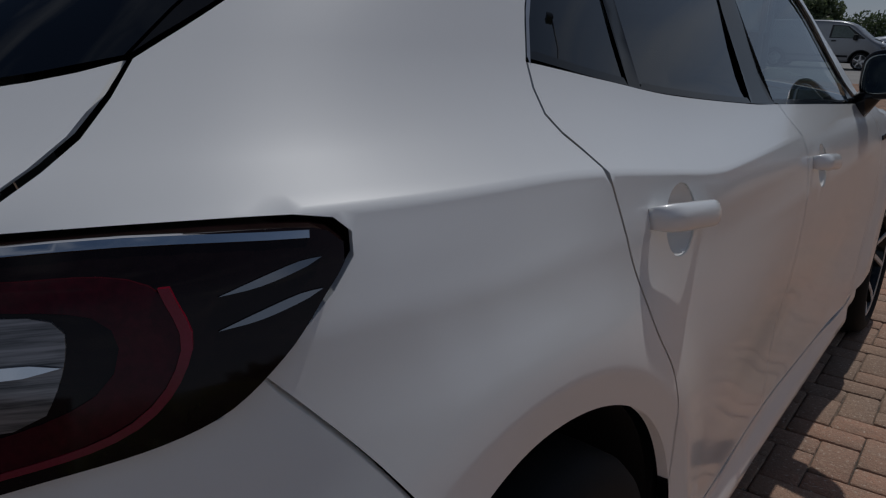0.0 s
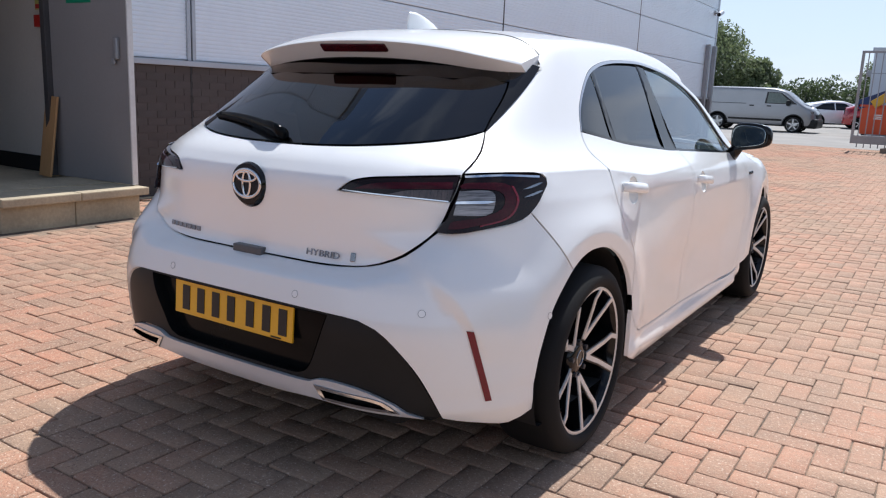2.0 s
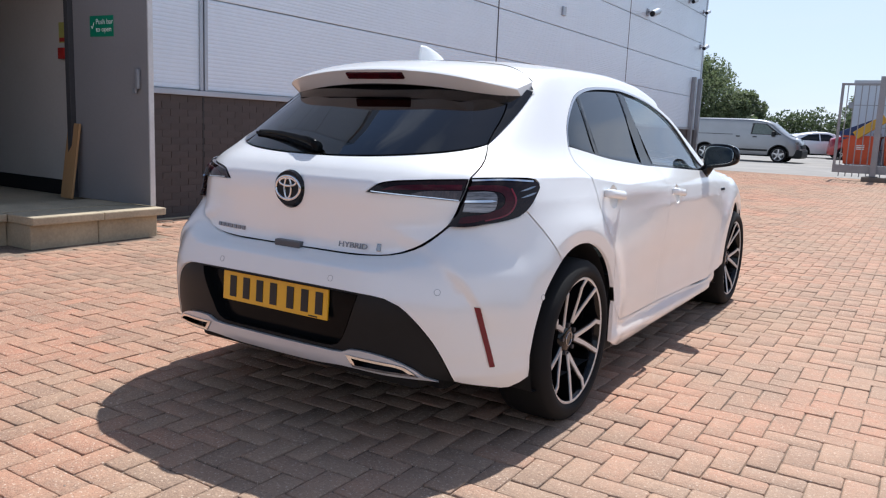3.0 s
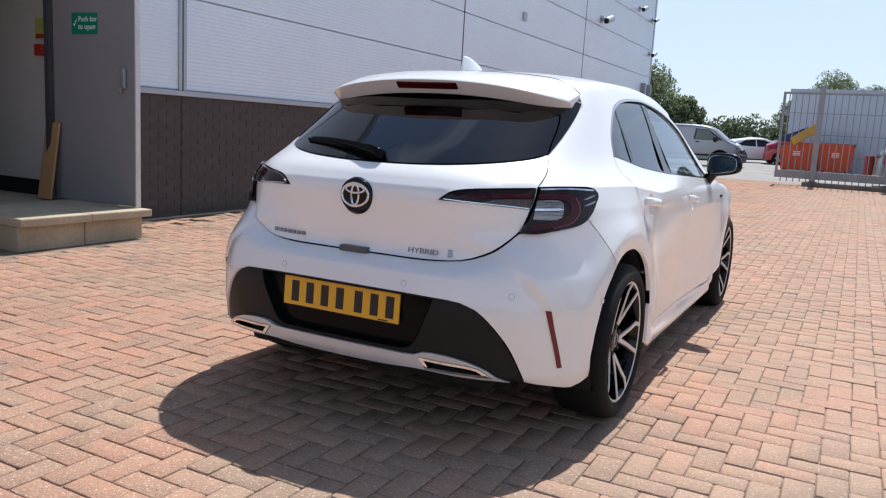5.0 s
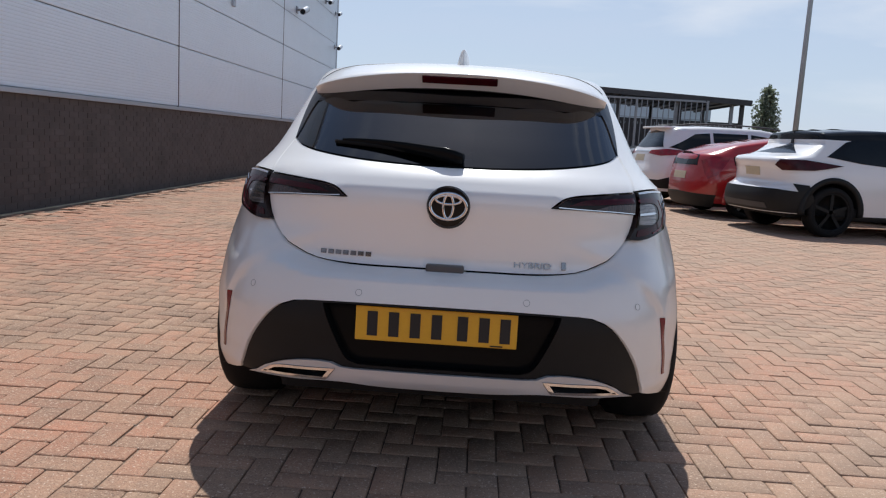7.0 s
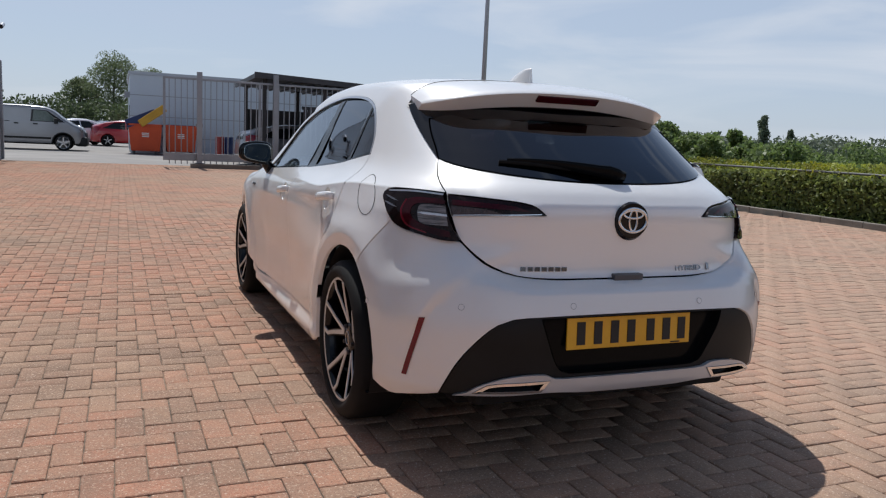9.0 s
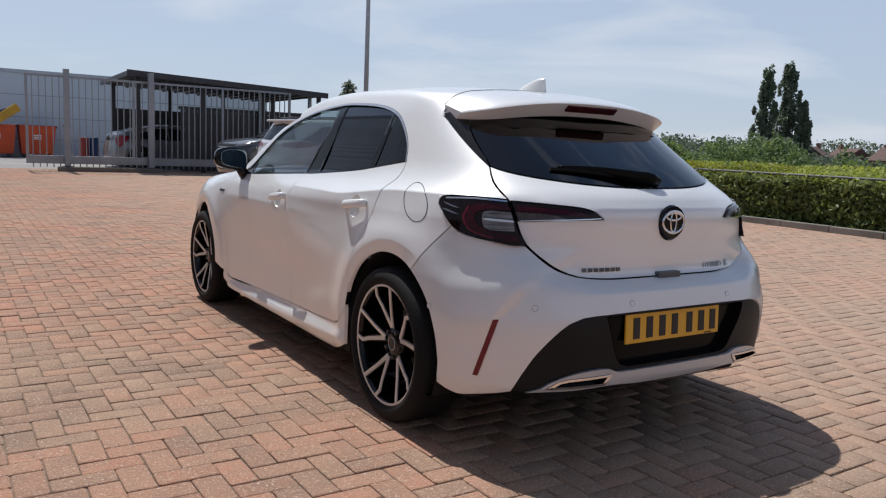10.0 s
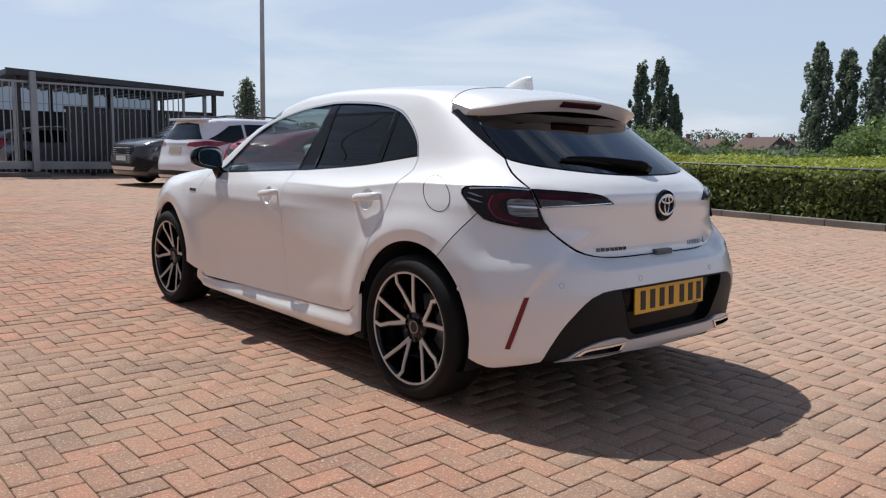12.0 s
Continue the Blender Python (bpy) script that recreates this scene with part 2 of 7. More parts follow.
    bp = nt.nodes.new("ShaderNodeBump")
    bp.inputs["Strength"].default_value, bp.inputs["Distance"].default_value = 0.8, 0.008
    nt.links.new(maths("ADD", maths("MULTIPLY", fine, 0.6), noise(30, 4, 0.6)), bp.inputs["Height"])
    nt.links.new(bp.outputs[0], b.inputs["Normal"])
    return m


PAVER = paver_material("clay_paver", "object")
PAVER_FAR = paver_material("clay_paver_joined", "island")
SAND = surface("joint_sand", (0.26, 0.187, 0.133), 0.95, 0.0, (0.072, 0.056, 0.044), 2.2, 60, bump=0.003, spread=0.35)
TARMAC = surface("worn_tarmac", (0.30, 0.285, 0.265), 0.92, 0.0, (0.22, 0.21, 0.20), 0.6, 40, bump=0.003)
CLADDING = surface("silver_cladding", (0.735, 0.815, 0.895), 0.40, 0.15, (0.70, 0.775, 0.855), 0.8, 14)
TRIM_METAL = surface("cladding_trim", (0.42, 0.45, 0.50), 0.4, 0.4, (0.37, 0.40, 0.44), 2, 40)
BRICK_DARK = surface("dark_brick", (0.096, 0.079, 0.075), 0.88, 0.0, (0.060, 0.050, 0.048), 3, 140, bump=0.002, per="object")
BRICK_DARK_FAR = surface("dark_brick_joined", (0.095, 0.078, 0.074), 0.88, 0.0, (0.060, 0.050, 0.048), 3, 60, bump=0.002, per="island")
MORTAR = surface("dark_mortar", (0.094, 0.078, 0.075), 0.95, 0.0, (0.070, 0.058, 0.056), 5, 80, bump=0.002)
CONCRETE = surface("weathered_concrete", (0.49, 0.405, 0.28), 0.92, 0.0, (0.32, 0.27, 0.19), 2.2, 45, bump=0.003)
DOOR_GREY = surface("grey_door_paint", (0.225, 0.220, 0.225), 0.45, 0.0, (0.205, 0.200, 0.205), 1.2, 40)
STEEL_GREY = surface("galvanised_steel", (0.34, 0.35, 0.37), 0.5, 0.6, (0.25, 0.26, 0.28), 2.0, 50)
STEEL_DARK = surface("dark_steel", (0.07, 0.07, 0.075), 0.55, 0.3, (0.045, 0.045, 0.05), 2, 40)

# ---- mesh helpers ----
import itertools
from mathutils import geometry as geo2


def mesh_part(name, verts, faces, mat, parent=None, label="", smooth=True):
    me = bpy.data.meshes.new(name)
    me.from_pydata([tuple(map(float, v)) for v in verts], [], [tuple(map(int, f)) for f in faces])
    if smooth:
        me.shade_smooth()
    me.materials.append(mat)
    ob = new(name, me)
    ob.parent = parent
    return tagged(ob, label=label)


def part(name, bm, mat, parent=None, label="", smooth=False):
    me = bpy.data.meshes.new(name)
    bm.normal_update()
    bm.to_mesh(me)
    bm.free()
    if smooth:
        me.shade_smooth()
    me.materials.append(mat)
    ob = new(name, me)
    ob.parent = parent
    return tagged(ob, label=label)


def thing(name, label, category, group="", kind="", at=(0, 0, 0), turn=0.0):
    ob = new(name)
    ob.matrix_world = pose(*at, 0, 0, turn)
    return tagged(ob, label, category, group, kind)


def box(bm, x0, x1, y0, y1, z0, z1, bevel=0.0, m=None):
    g = bmesh.ops.create_cube(bm, size=1.0)
    vs = g["verts"]
    for v in vs:
        v.co = Vector(((x0 + x1) / 2 + v.co.x * (x1 - x0), (y0 + y1) / 2 + v.co.y * (y1 - y0), (z0 + z1) / 2 + v.co.z * (z1 - z0)))
    if bevel:
        es = {e for v in vs for e in v.link_edges}
        r = bmesh.ops.bevel(bm, geom=list(es), offset=bevel, segments=2, affect="EDGES", profile=0.6)
        vs = list({v for f in r["faces"] for v in f.verts} | {v for v in vs if v.is_valid})
    if m is not None:
        bmesh.ops.transform(bm, matrix=m, verts=vs)
    return vs


def block(name, dims, mat, parent=None, label="", bevel=0.004, m=None):
    bm = bmesh.new()
    box(bm, *dims, bevel, m)
    return part(name, bm, mat, parent, label)


def tube(bm, a, b, r, r2=None, n=12, caps=True):
    a, b = Vector(a), Vector(b)
    m = Matrix.Translation((a + b) / 2) @ (b - a).to_track_quat("Z", "Y").to_matrix().to_4x4()
    bmesh.ops.create_cone(bm, cap_ends=caps, segments=n, radius1=r, radius2=r if r2 is None else r2, depth=(b - a).length, matrix=m)


def lathe(profile, n, axis="x"):
    """Verts and faces of a profile of (radius, along) turned round an axis through the origin."""
    vs, fs, k = [], [], len(profile)
    for i in range(n):
        a = 2 * math.pi * i / n
        for r, h in profile:
            vs.append((h, r * math.cos(a), r * math.sin(a)))
    for i in range(n):
        for j in range(k - 1):
            p, q = i * k + j, ((i + 1) % n) * k + j
            fs.append((p, p + 1, q + 1, q))
    return vs, fs


def rounded(pts, gap=0.012, closed=True, sharp=()):
    """A smooth line through the pts; those numbered in sharp stay corners."""
    P = np.array(pts, float)
    n = len(P)
    out = []
    for i in range(n if closed else n - 1):
        a, b = P[i], P[(i + 1) % n]
        pa = P[i - 1] if (closed or i) else a
        nb = P[(i + 2) % n] if (closed or i + 2 < n) else b
        ta = (b - a) if i in sharp else (b - pa) / 2
        tb = (b - a) if (i + 1) % n in sharp else (nb - a) / 2
        L = np.linalg.norm(b - a)
        for t, k in ((ta, 0), (tb, 1)):
            l = np.linalg.norm(t)
            if l > 1e-9:
                t = t / l * L
            if k == 0:
                ta = t
            else:
                tb = t
        m = max(1, int(L / gap))
        for j in range(m):
            t = j / m
            out.append(a * (1 + 2 * t) * (1 - t) ** 2 + ta * t * (1 - t) ** 2 + b * t * t * (3 - 2 * t) + tb * t * t * (t - 1))
    if not closed:
        out.append(P[-1])
    return np.array(out)


def inset(poly, d):
    """A closed line moved inwards by d."""
    P = np.array(poly, float)
    area = np.sum(P[:, 0] * np.roll(P[:, 1], -1) - np.roll(P[:, 0], -1) * P[:, 1])
    t = np.roll(P, -1, 0) - np.roll(P, 1, 0)
    t /= np.maximum(np.linalg.norm(t, axis=1, keepdims=True), 1e-9)
    nrm = np.stack([-t[:, 1], t[:, 0]], 1) * (1 if area > 0 else -1)
    return P + nrm * d


def inside(poly, q):
    P, Q = np.asarray(poly), np.roll(np.asarray(poly), -1, 0)
    x, y = q[:, 0][:, None], q[:, 1][:, None]
    c = ((P[:, 1] > y) != (Q[:, 1] > y)) & (x < (Q[:, 0] - P[:, 0]) * (y - P[:, 1]) / (Q[:, 1] - P[:, 1] + 1e-12) + P[:, 0])
    return c.sum(1) % 2 == 1


def clear_of(poly, q, d):
    P = np.asarray(poly)
    keep = np.ones(len(q), bool)
    for i in range(0, len(q), 2000):
        keep[i:i + 2000] = np.min(np.linalg.norm(q[i:i + 2000, None] - P[None], axis=2), 1) > d
    return keep


def fill(outline, holes=(), gap=0.02, extra=None):
    """A flat fill of an outline with holes: points, triangles, and the rims as lists of point numbers."""
    loops = [np.asarray(outline)] + [np.asarray(h) for h in holes]
    lo, hi = loops[0].min(0), loops[0].max(0)
    gx, gy = np.meshgrid(np.arange(lo[0], hi[0], gap), np.arange(lo[1], hi[1], gap))
    gx[1::2] += gap / 2
    q = np.stack([gx.ravel(), gy.ravel()], 1)
    q = q[inside(loops[0], q)]
    for h in loops[1:]:
        q = q[~inside(h, q)]
    for h in loops:
        q = q[clear_of(h, q, gap * 0.55)]
    if extra is not None:
        e = np.asarray(extra, float)
        e = e[inside(loops[0], e)]
        for h in loops:
            e = e[clear_of(h, e, 0.006)]
        for h in loops[1:]:
            e = e[~inside(h, e)]
        if len(e):
            q = np.vstack([q[clear_of(e, q, 0.010)], e])
    pts, edges = [], []
    for h in loops:
        k = len(pts)
        pts += [Vector(map(float, p)) for p in h]
        edges += [(k + i, k + (i + 1) % len(h)) for i in range(len(h))]
    pts += [Vector(map(float, p)) for p in q]
    v, _, f, vo, _, _ = geo2.delaunay_2d_cdt(pts, edges, [], 2 if holes else 1, 1e-6)
    v = np.array([tuple(p) for p in v])
    f = [t for t in f]
    c = np.array([v[list(t)].mean(0) for t in f])
    ok = inside(loops[0], c)
    for h in loops[1:]:
        ok &= ~inside(h, c)
    f = [t for t, k in zip(f, ok) if k]
    place = {o: i for i, os in enumerate(vo) for o in os}
    rims, k = [], 0
    for h in loops:
        rims.append([place[k + i] for i in range(len(h))])
        k += len(h)
    return v, f, rims


def skin(name, point, outline, mat, parent, label="", holes=(), gap=0.02, out=0.0, lip=0.016, seam=0.0018, mirror=False, extra=None):
    """A panel of the body: the fill of an outline in a chart, laid on the surface, with its rim turned inwards."""
    outline = inset(outline, seam)
    holes = [inset(h, -seam) for h in holes]
    v, f, rims = fill(outline, holes, gap, extra)
    p = point(v[:, 0], v[:, 1], out)
    verts, faces = list(p), [tuple(t) for t in f]
    if lip:
        for r in rims:
            k = len(verts)
            deep = point(v[r, 0], v[r, 1], out - lip)
            verts += list(deep)
            n = len(r)
            faces += [(r[i], r[(i + 1) % n], k + (i + 1) % n, k + i) for i in range(n)]
    verts = np.array(verts)
    if mirror:
        verts = verts * np.array([-1, 1, 1])
    bm = bmesh.new()
    bv = [bm.verts.new(tuple(map(float, q))) for q in verts]
    for t in faces:
        if len(set(t)) == len(t):
            try:
                bm.faces.new([bv[i] for i in t])
            except ValueError:
                pass
    bmesh.ops.recalc_face_normals(bm, faces=bm.faces)
    # outward: the first face should look away from the car's core
    s = sum((fc.normal.dot(fc.calc_center_median() - Vector((0, 1.4, 0.7)))) * fc.calc_area() for fc in bm.faces)
    if s < 0:
        bmesh.ops.reverse_faces(bm, faces=bm.faces)
    for e in bm.edges:
        e.smooth = e.calc_face_angle(0) < 0.7
    for fc in bm.faces:
        fc.smooth = True
    ob = part(name, bm, mat, parent, label)
    ob.shadow_terminator_geometry_offset = 0.3
    if name.endswith("rear_bumper"):
        ob.shadow_terminator_shading_offset = 0.08
    if mat not in (PAINT, TINT, CLEAR):
        return ob
    # normals of the true surface, so that reflections run smoothly over the panel
    if point is sill_point:
        e = 0.003
        nr = np.cross(point(v[:, 0] + e, v[:, 1]) - point(v[:, 0] - e, v[:, 1]), point(v[:, 0], v[:, 1] + e) - point(v[:, 0], v[:, 1] - e))
        nr /= np.maximum(np.linalg.norm(nr, axis=1, keepdims=True), 1e-12)
    else:
        nr = body_normal(p)
    if np.sum(nr * (p - np.array([0, 1.4, 0.7]))) < 0:
        nr = -nr
    nr = np.vstack([nr] + [nr[r] for r in rims]) if lip else nr
    if mirror:
        nr = nr * np.array([-1, 1, 1])
    ob.data.normals_split_custom_set_from_vertices([tuple(map(float, q)) for q in nr])
    return ob


def lettering(name, text, size, mat, parent, m, depth=0.001, align="LEFT"):
    """Words in the built-in font, as a mesh."""
    cu = bpy.data.curves.new(name, "FONT")
    cu.body, cu.size, cu.extrude, cu.align_x = text, size, depth, align
    tmp = bpy.data.objects.new(name, cu)
    me = bpy.data.meshes.new_from_object(tmp)
    bpy.data.objects.remove(tmp)
    bpy.data.curves.remove(cu)
    me.materials.append(mat)
    ob = new(name, me)
    ob.parent, ob.matrix_local = parent, m
    return ob

# ---- ground ----
RISE = 0.005


def gz(y):
    return RISE * np.maximum(np.asarray(y, float) - 2.0, 0.0)


def sheet(name, x0, x1, ys, dz, mat, label, category):
    """A strip of ground between x0 and x1 that follows the slope."""
    vs, fs = [], []
    for y in ys:
        z = float(gz(min(y, 60.0))) + dz
        vs += [(x0, y, z), (x1, y, z)]
    for i in range(len(ys) - 1):
        fs.append((2 * i, 2 * i + 1, 2 * i + 3, 2 * i + 2))
    ob = mesh_part(name, vs, fs, mat, None, label, False)
    return tagged(ob, category=category, kind="structure")


GRASS = surface("rough_grass", (0.075, 0.105, 0.035), 0.95, 0.0, (0.045, 0.06, 0.022), 0.4, 12, bump=0.02)
sheet("ground", -900, 900, [-900, -60, 2, 60, 1500], -0.09, GRASS, "grassy ground reaching the horizon", "ground")
sheet("road", -60, 10.0, [-60, 2, 22.6, 60, 90], -0.06, TARMAC, "pale worn tarmac of the yard", "road")
sheet("forecourt_tarmac", -60, 10.0, [22.6, 30, 60, 90], -0.004, TARMAC, "pale worn tarmac behind the gate", "road")
sheet("pavement", -5.0, 9.95, [-14, 2, 12, 22.6], -0.0070, SAND, "sandy bed under the block paving", "pavement")

# ---- the clad building along the yard ----
WX = -5.02
wall_w = thing("wall_west", "silver clad warehouse wall on a dark brick base", "wall", kind="structure")
block("brick_core", (WX - 0.30, WX - 0.0045, 1.95, 23.9, -0.1, 1.33), MORTAR, wall_w, bevel=0)
block("base_flashing", (WX - 0.2, WX + 0.045, 1.95, 23.92, 1.33, 1.385), TRIM_METAL, wall_w)
rows = [1.395, 2.39, 3.26, 4.14, 5.02, 5.9, 7.0]
cols = [1.9, 3.18, 9.85, 16.7, 23.9]
for zi, (z0, z1) in enumerate(zip(rows, rows[1:])):
    for ci, (y0, y1) in enumerate(zip(cols, cols[1:])):
        n = int((z1 - z0) / 0.043)
        vs, fs = [], []
        prof = [(0.0, z0 + 0.0035)]
        for i in range(n):
            a = z0 + 0.012 + (z1 - z0 - 0.024) * i / n
            h = (z1 - z0 - 0.024) / n
            prof += [(0.004, a + 0.10 * h), (0.004, a + 0.60 * h), (0.0, a + 0.70 * h), (0.0, a + 0.98 * h)]
        prof += [(-0.012, z1 - 0.003)]
        for x, z in prof:
            vs += [(WX + x, y0 + 0.012, z), (WX + x, y1 - 0.012, z)]
        for i in range(len(prof) - 1):
            fs.append((2 * i, 2 * i + 1, 2 * i + 3, 2 * i + 2))
        mesh_part("panel", vs, fs, CLADDING, wall_w, smooth=False)
block("wall_backing", (WX - 0.30, WX - 0.022, 1.95, 23.9, 1.36, 7.0), TRIM_METAL, wall_w, bevel=0)
for y in (3.18,):
    block("joint_strip", (WX - 0.02, WX + 0.022, y - 0.055, y - 0.010, 1.39, 7.0), TRIM_METAL, wall_w)
    block("joint_strip", (WX - 0.02, WX + 0.022, y + 0.010, y + 0.055, 1.39, 7.0), TRIM_METAL, wall_w)
for y in (9.85, 16.7):
    block("joint_strip", (WX - 0.02, WX + 0.006, y - 0.02, y + 0.02, 1.39, 7.0), STEEL_DARK, wall_w)
block("corner_trim", (WX - 0.10, WX + 0.02, 23.86, 24.0, 1.30, 7.05), TRIM_METAL, wall_w)
block("roof_edge", (WX - 0.4, WX + 0.08, 1.9, 24.05, 7.0, 7.25), TRIM_METAL, wall_w)
block("expansion_joint", (WX - 0.004, WX + 0.003, 3.170, 3.190, 0.0, 1.33), INK, wall_w, "dark vertical movement joint", bevel=0)
wall_n = thing("wall_north", "silver clad end wall of the warehouse", "wall", kind="structure")
block("end_cladding", (-24, WX - 0.02, 23.6, 23.95, 0.0, 7.0), CLADDING, wall_n)
wall_s = thing("wall_south", "grey clad wall beside the doorway", "wall", kind="structure")
block("cladding", (WX - 0.3, WX, -16, 0.28, 0, 7.0), CLADDING, wall_s)
block("over_door", (WX - 0.3, WX, 0.28, 1.95, 2.55, 7.0), CLADDING, wall_s)
block("back_wall", (-7.6, -7.4, -2, 6, 0, 3.2), DOOR_GREY, wall_s)
block("side_wall", (-7.4, WX - 0.3, 1.95, 2.1, 0, 3.2), DOOR_GREY, wall_s)
block("side_wall", (-7.4, WX - 0.3, 0.1, 0.25, 0, 3.2), DOOR_GREY, wall_s)
ceil = block("ceiling", (-7.5, WX - 0.3, 0.2, 2.0, 2.6, 2.7), DOOR_GREY)
tagged(ceil, "plain ceiling of the entrance", "ceiling", kind="structure")
flo = block("floor", (-7.5, WX, 0.25, 1.95, 0.1, 0.245), CONCRETE, bevel=0)
tagged(flo, "concrete floor inside the doorway", "floor", kind="structure")
# kerb strip along the wall
kerb = thing("kerb", "pale concrete edging along the brick base", "kerb", kind="structure")
for i in range(24):
    y = 2.1 + 0.915 * i
    block("kerb_stone", (WX - 0.01, WX + 0.05, y, y + 0.908, -0.05, float(gz(y)) + 0.004), CONCRETE, kerb, bevel=0.006)

# concrete steps by the door
stp = thing("doorstep", "worn concrete landing outside the open door", "step", kind="structure")
for x1, y0, y1 in ((-4.42, -1.6, 0.64), (-4.08, 0.646, 1.24), (-4.08, 1.246, 1.84)):
    block("riser", (WX - 0.02, x1, y0, y1, -0.05, 0.195), CONCRETE, stp, bevel=0.012)
for x1, y0, y1 in ((-4.36, -1.6, 0.62), (-4.00, 0.626, 1.25), (-4.00, 1.256, 1.88)):
    block("slab", (WX - 0.02, x1, y0, y1, 0.196, 0.262), CONCRETE, stp, bevel=0.01)
for i, y0 in enumerate((-0.9, -0.2, 0.5, 1.2)):
    for j, x0 in enumerate((-4.95,)):
        block("paving_slab", (x0, -4.42, y0, y0 + 0.69, 0.262, 0.268), CONCRETE, stp, bevel=0.002)

# unseen plain wall added behind the camera, keeping low sky off the car
unseen_wall_rear = thing("unseen_wall_rear", "unseen dark brick wall added to block low sky", "wall", kind="structure", at=(0, -14.5, 0.0))
block("wall", (WX, 18.0, -0.3, 0.0, -0.2, 2.6), BRICK_DARK_FAR, unseen_wall_rear, bevel=0.01)
# ---- the hatchback's body surface: a ray from the car's core line, in the chart (s, z), meets it at a distance ----
YC, YF, RS = 0.35, 2.35, 0.70
S1 = RS * math.pi / 2
S2 = S1 + YF - YC
S3 = S2 + RS * math.pi / 2


def curve(*pairs):
    """A smooth monotone curve through the pairs (u, v)."""
    xs, ys = np.array(pairs, float).T
    h, d = np.diff(xs), np.diff(ys) / np.diff(xs)
    m = np.zeros(len(xs))
    m[0], m[-1] = d[0], d[-1]
    for i in range(1, len(xs) - 1):
        if d[i - 1] * d[i] > 0:
            w1, w2 = 2 * h[i] + h[i - 1], h[i] + 2 * h[i - 1]
            m[i] = (w1 + w2) / (w1 / d[i - 1] + w2 / d[i])

    def at(x):
        x = np.clip(np.asarray(x, float), xs[0], xs[-1])
        i = np.clip(np.searchsorted(xs, x) - 1, 0, len(xs) - 2)
        t = (x - xs[i]) / h[i]
        return (ys[i] * (1 + 2 * t) * (1 - t) ** 2 + m[i] * h[i] * t * (1 - t) ** 2
                + ys[i + 1] * t * t * (3 - 2 * t) + m[i + 1] * h[i] * t * t * (t - 1))
    return at


def step(x, a, b):
    t = np.clip((np.asarray(x, float) - a) / (b - a), 0, 1)
    return t * t * (3 - 2 * t)


side_width = curve((0.16, 0.80), (0.20, 0.838), (0.25, 0.857), (0.30, 0.866), (0.42, 0.876), (0.60, 0.876), (0.76, 0.862), (0.85, 0.838),
                   (0.91, 0.805), (0.96, 0.772), (1.05, 0.730), (1.2, 0.668), (1.3, 0.622), (1.40, 0.56), (1.50, 0.48))
rear_line = curve((0.14, -0.55), (0.20, -0.65), (0.26, -0.725), (0.30, -0.75), (0.34, -0.75), (0.42, -0.735), (0.52, -0.715),
                  (0.62, -0.690), (0.70, -0.665), (0.80, -0.671), (0.87, -0.678), (0.905, -0.675), (0.93, -0.657), (0.965, -0.625), (1.0, -0.572),
                  (1.06, -0.478), (1.12, -0.380), (1.18, -0.283), (1.24, -0.188), (1.30, -0.09), (1.37, 0.03), (1.5, 0.25))
front_line = curve((0.16, 3.40), (0.25, 3.50), (0.45, 3.55), (0.62, 3.52), (0.75, 3.42), (0.85, 3.22), (0.95, 2.95), (1.05, 2.75), (1.5, 2.5))
roof_line = curve((-0.5, 1.295), (-0.25, 1.327), (0.1, 1.388), (0.5, 1.420), (0.9, 1.427), (1.25, 1.410), (1.5, 1.357), (1.72, 1.262),
                  (1.95, 1.140), (2.15, 1.045), (2.40, 0.975), (2.55, 0.95), (2.8, 0.945), (3.1, 0.90), (3.35, 0.80), (3.55, 0.66))
roundness = curve((0.2, 3.9), (0.35, 3.9), (0.6, 3.6), (0.8, 3.1), (1.0, 3.0), (1.3, 3.0))


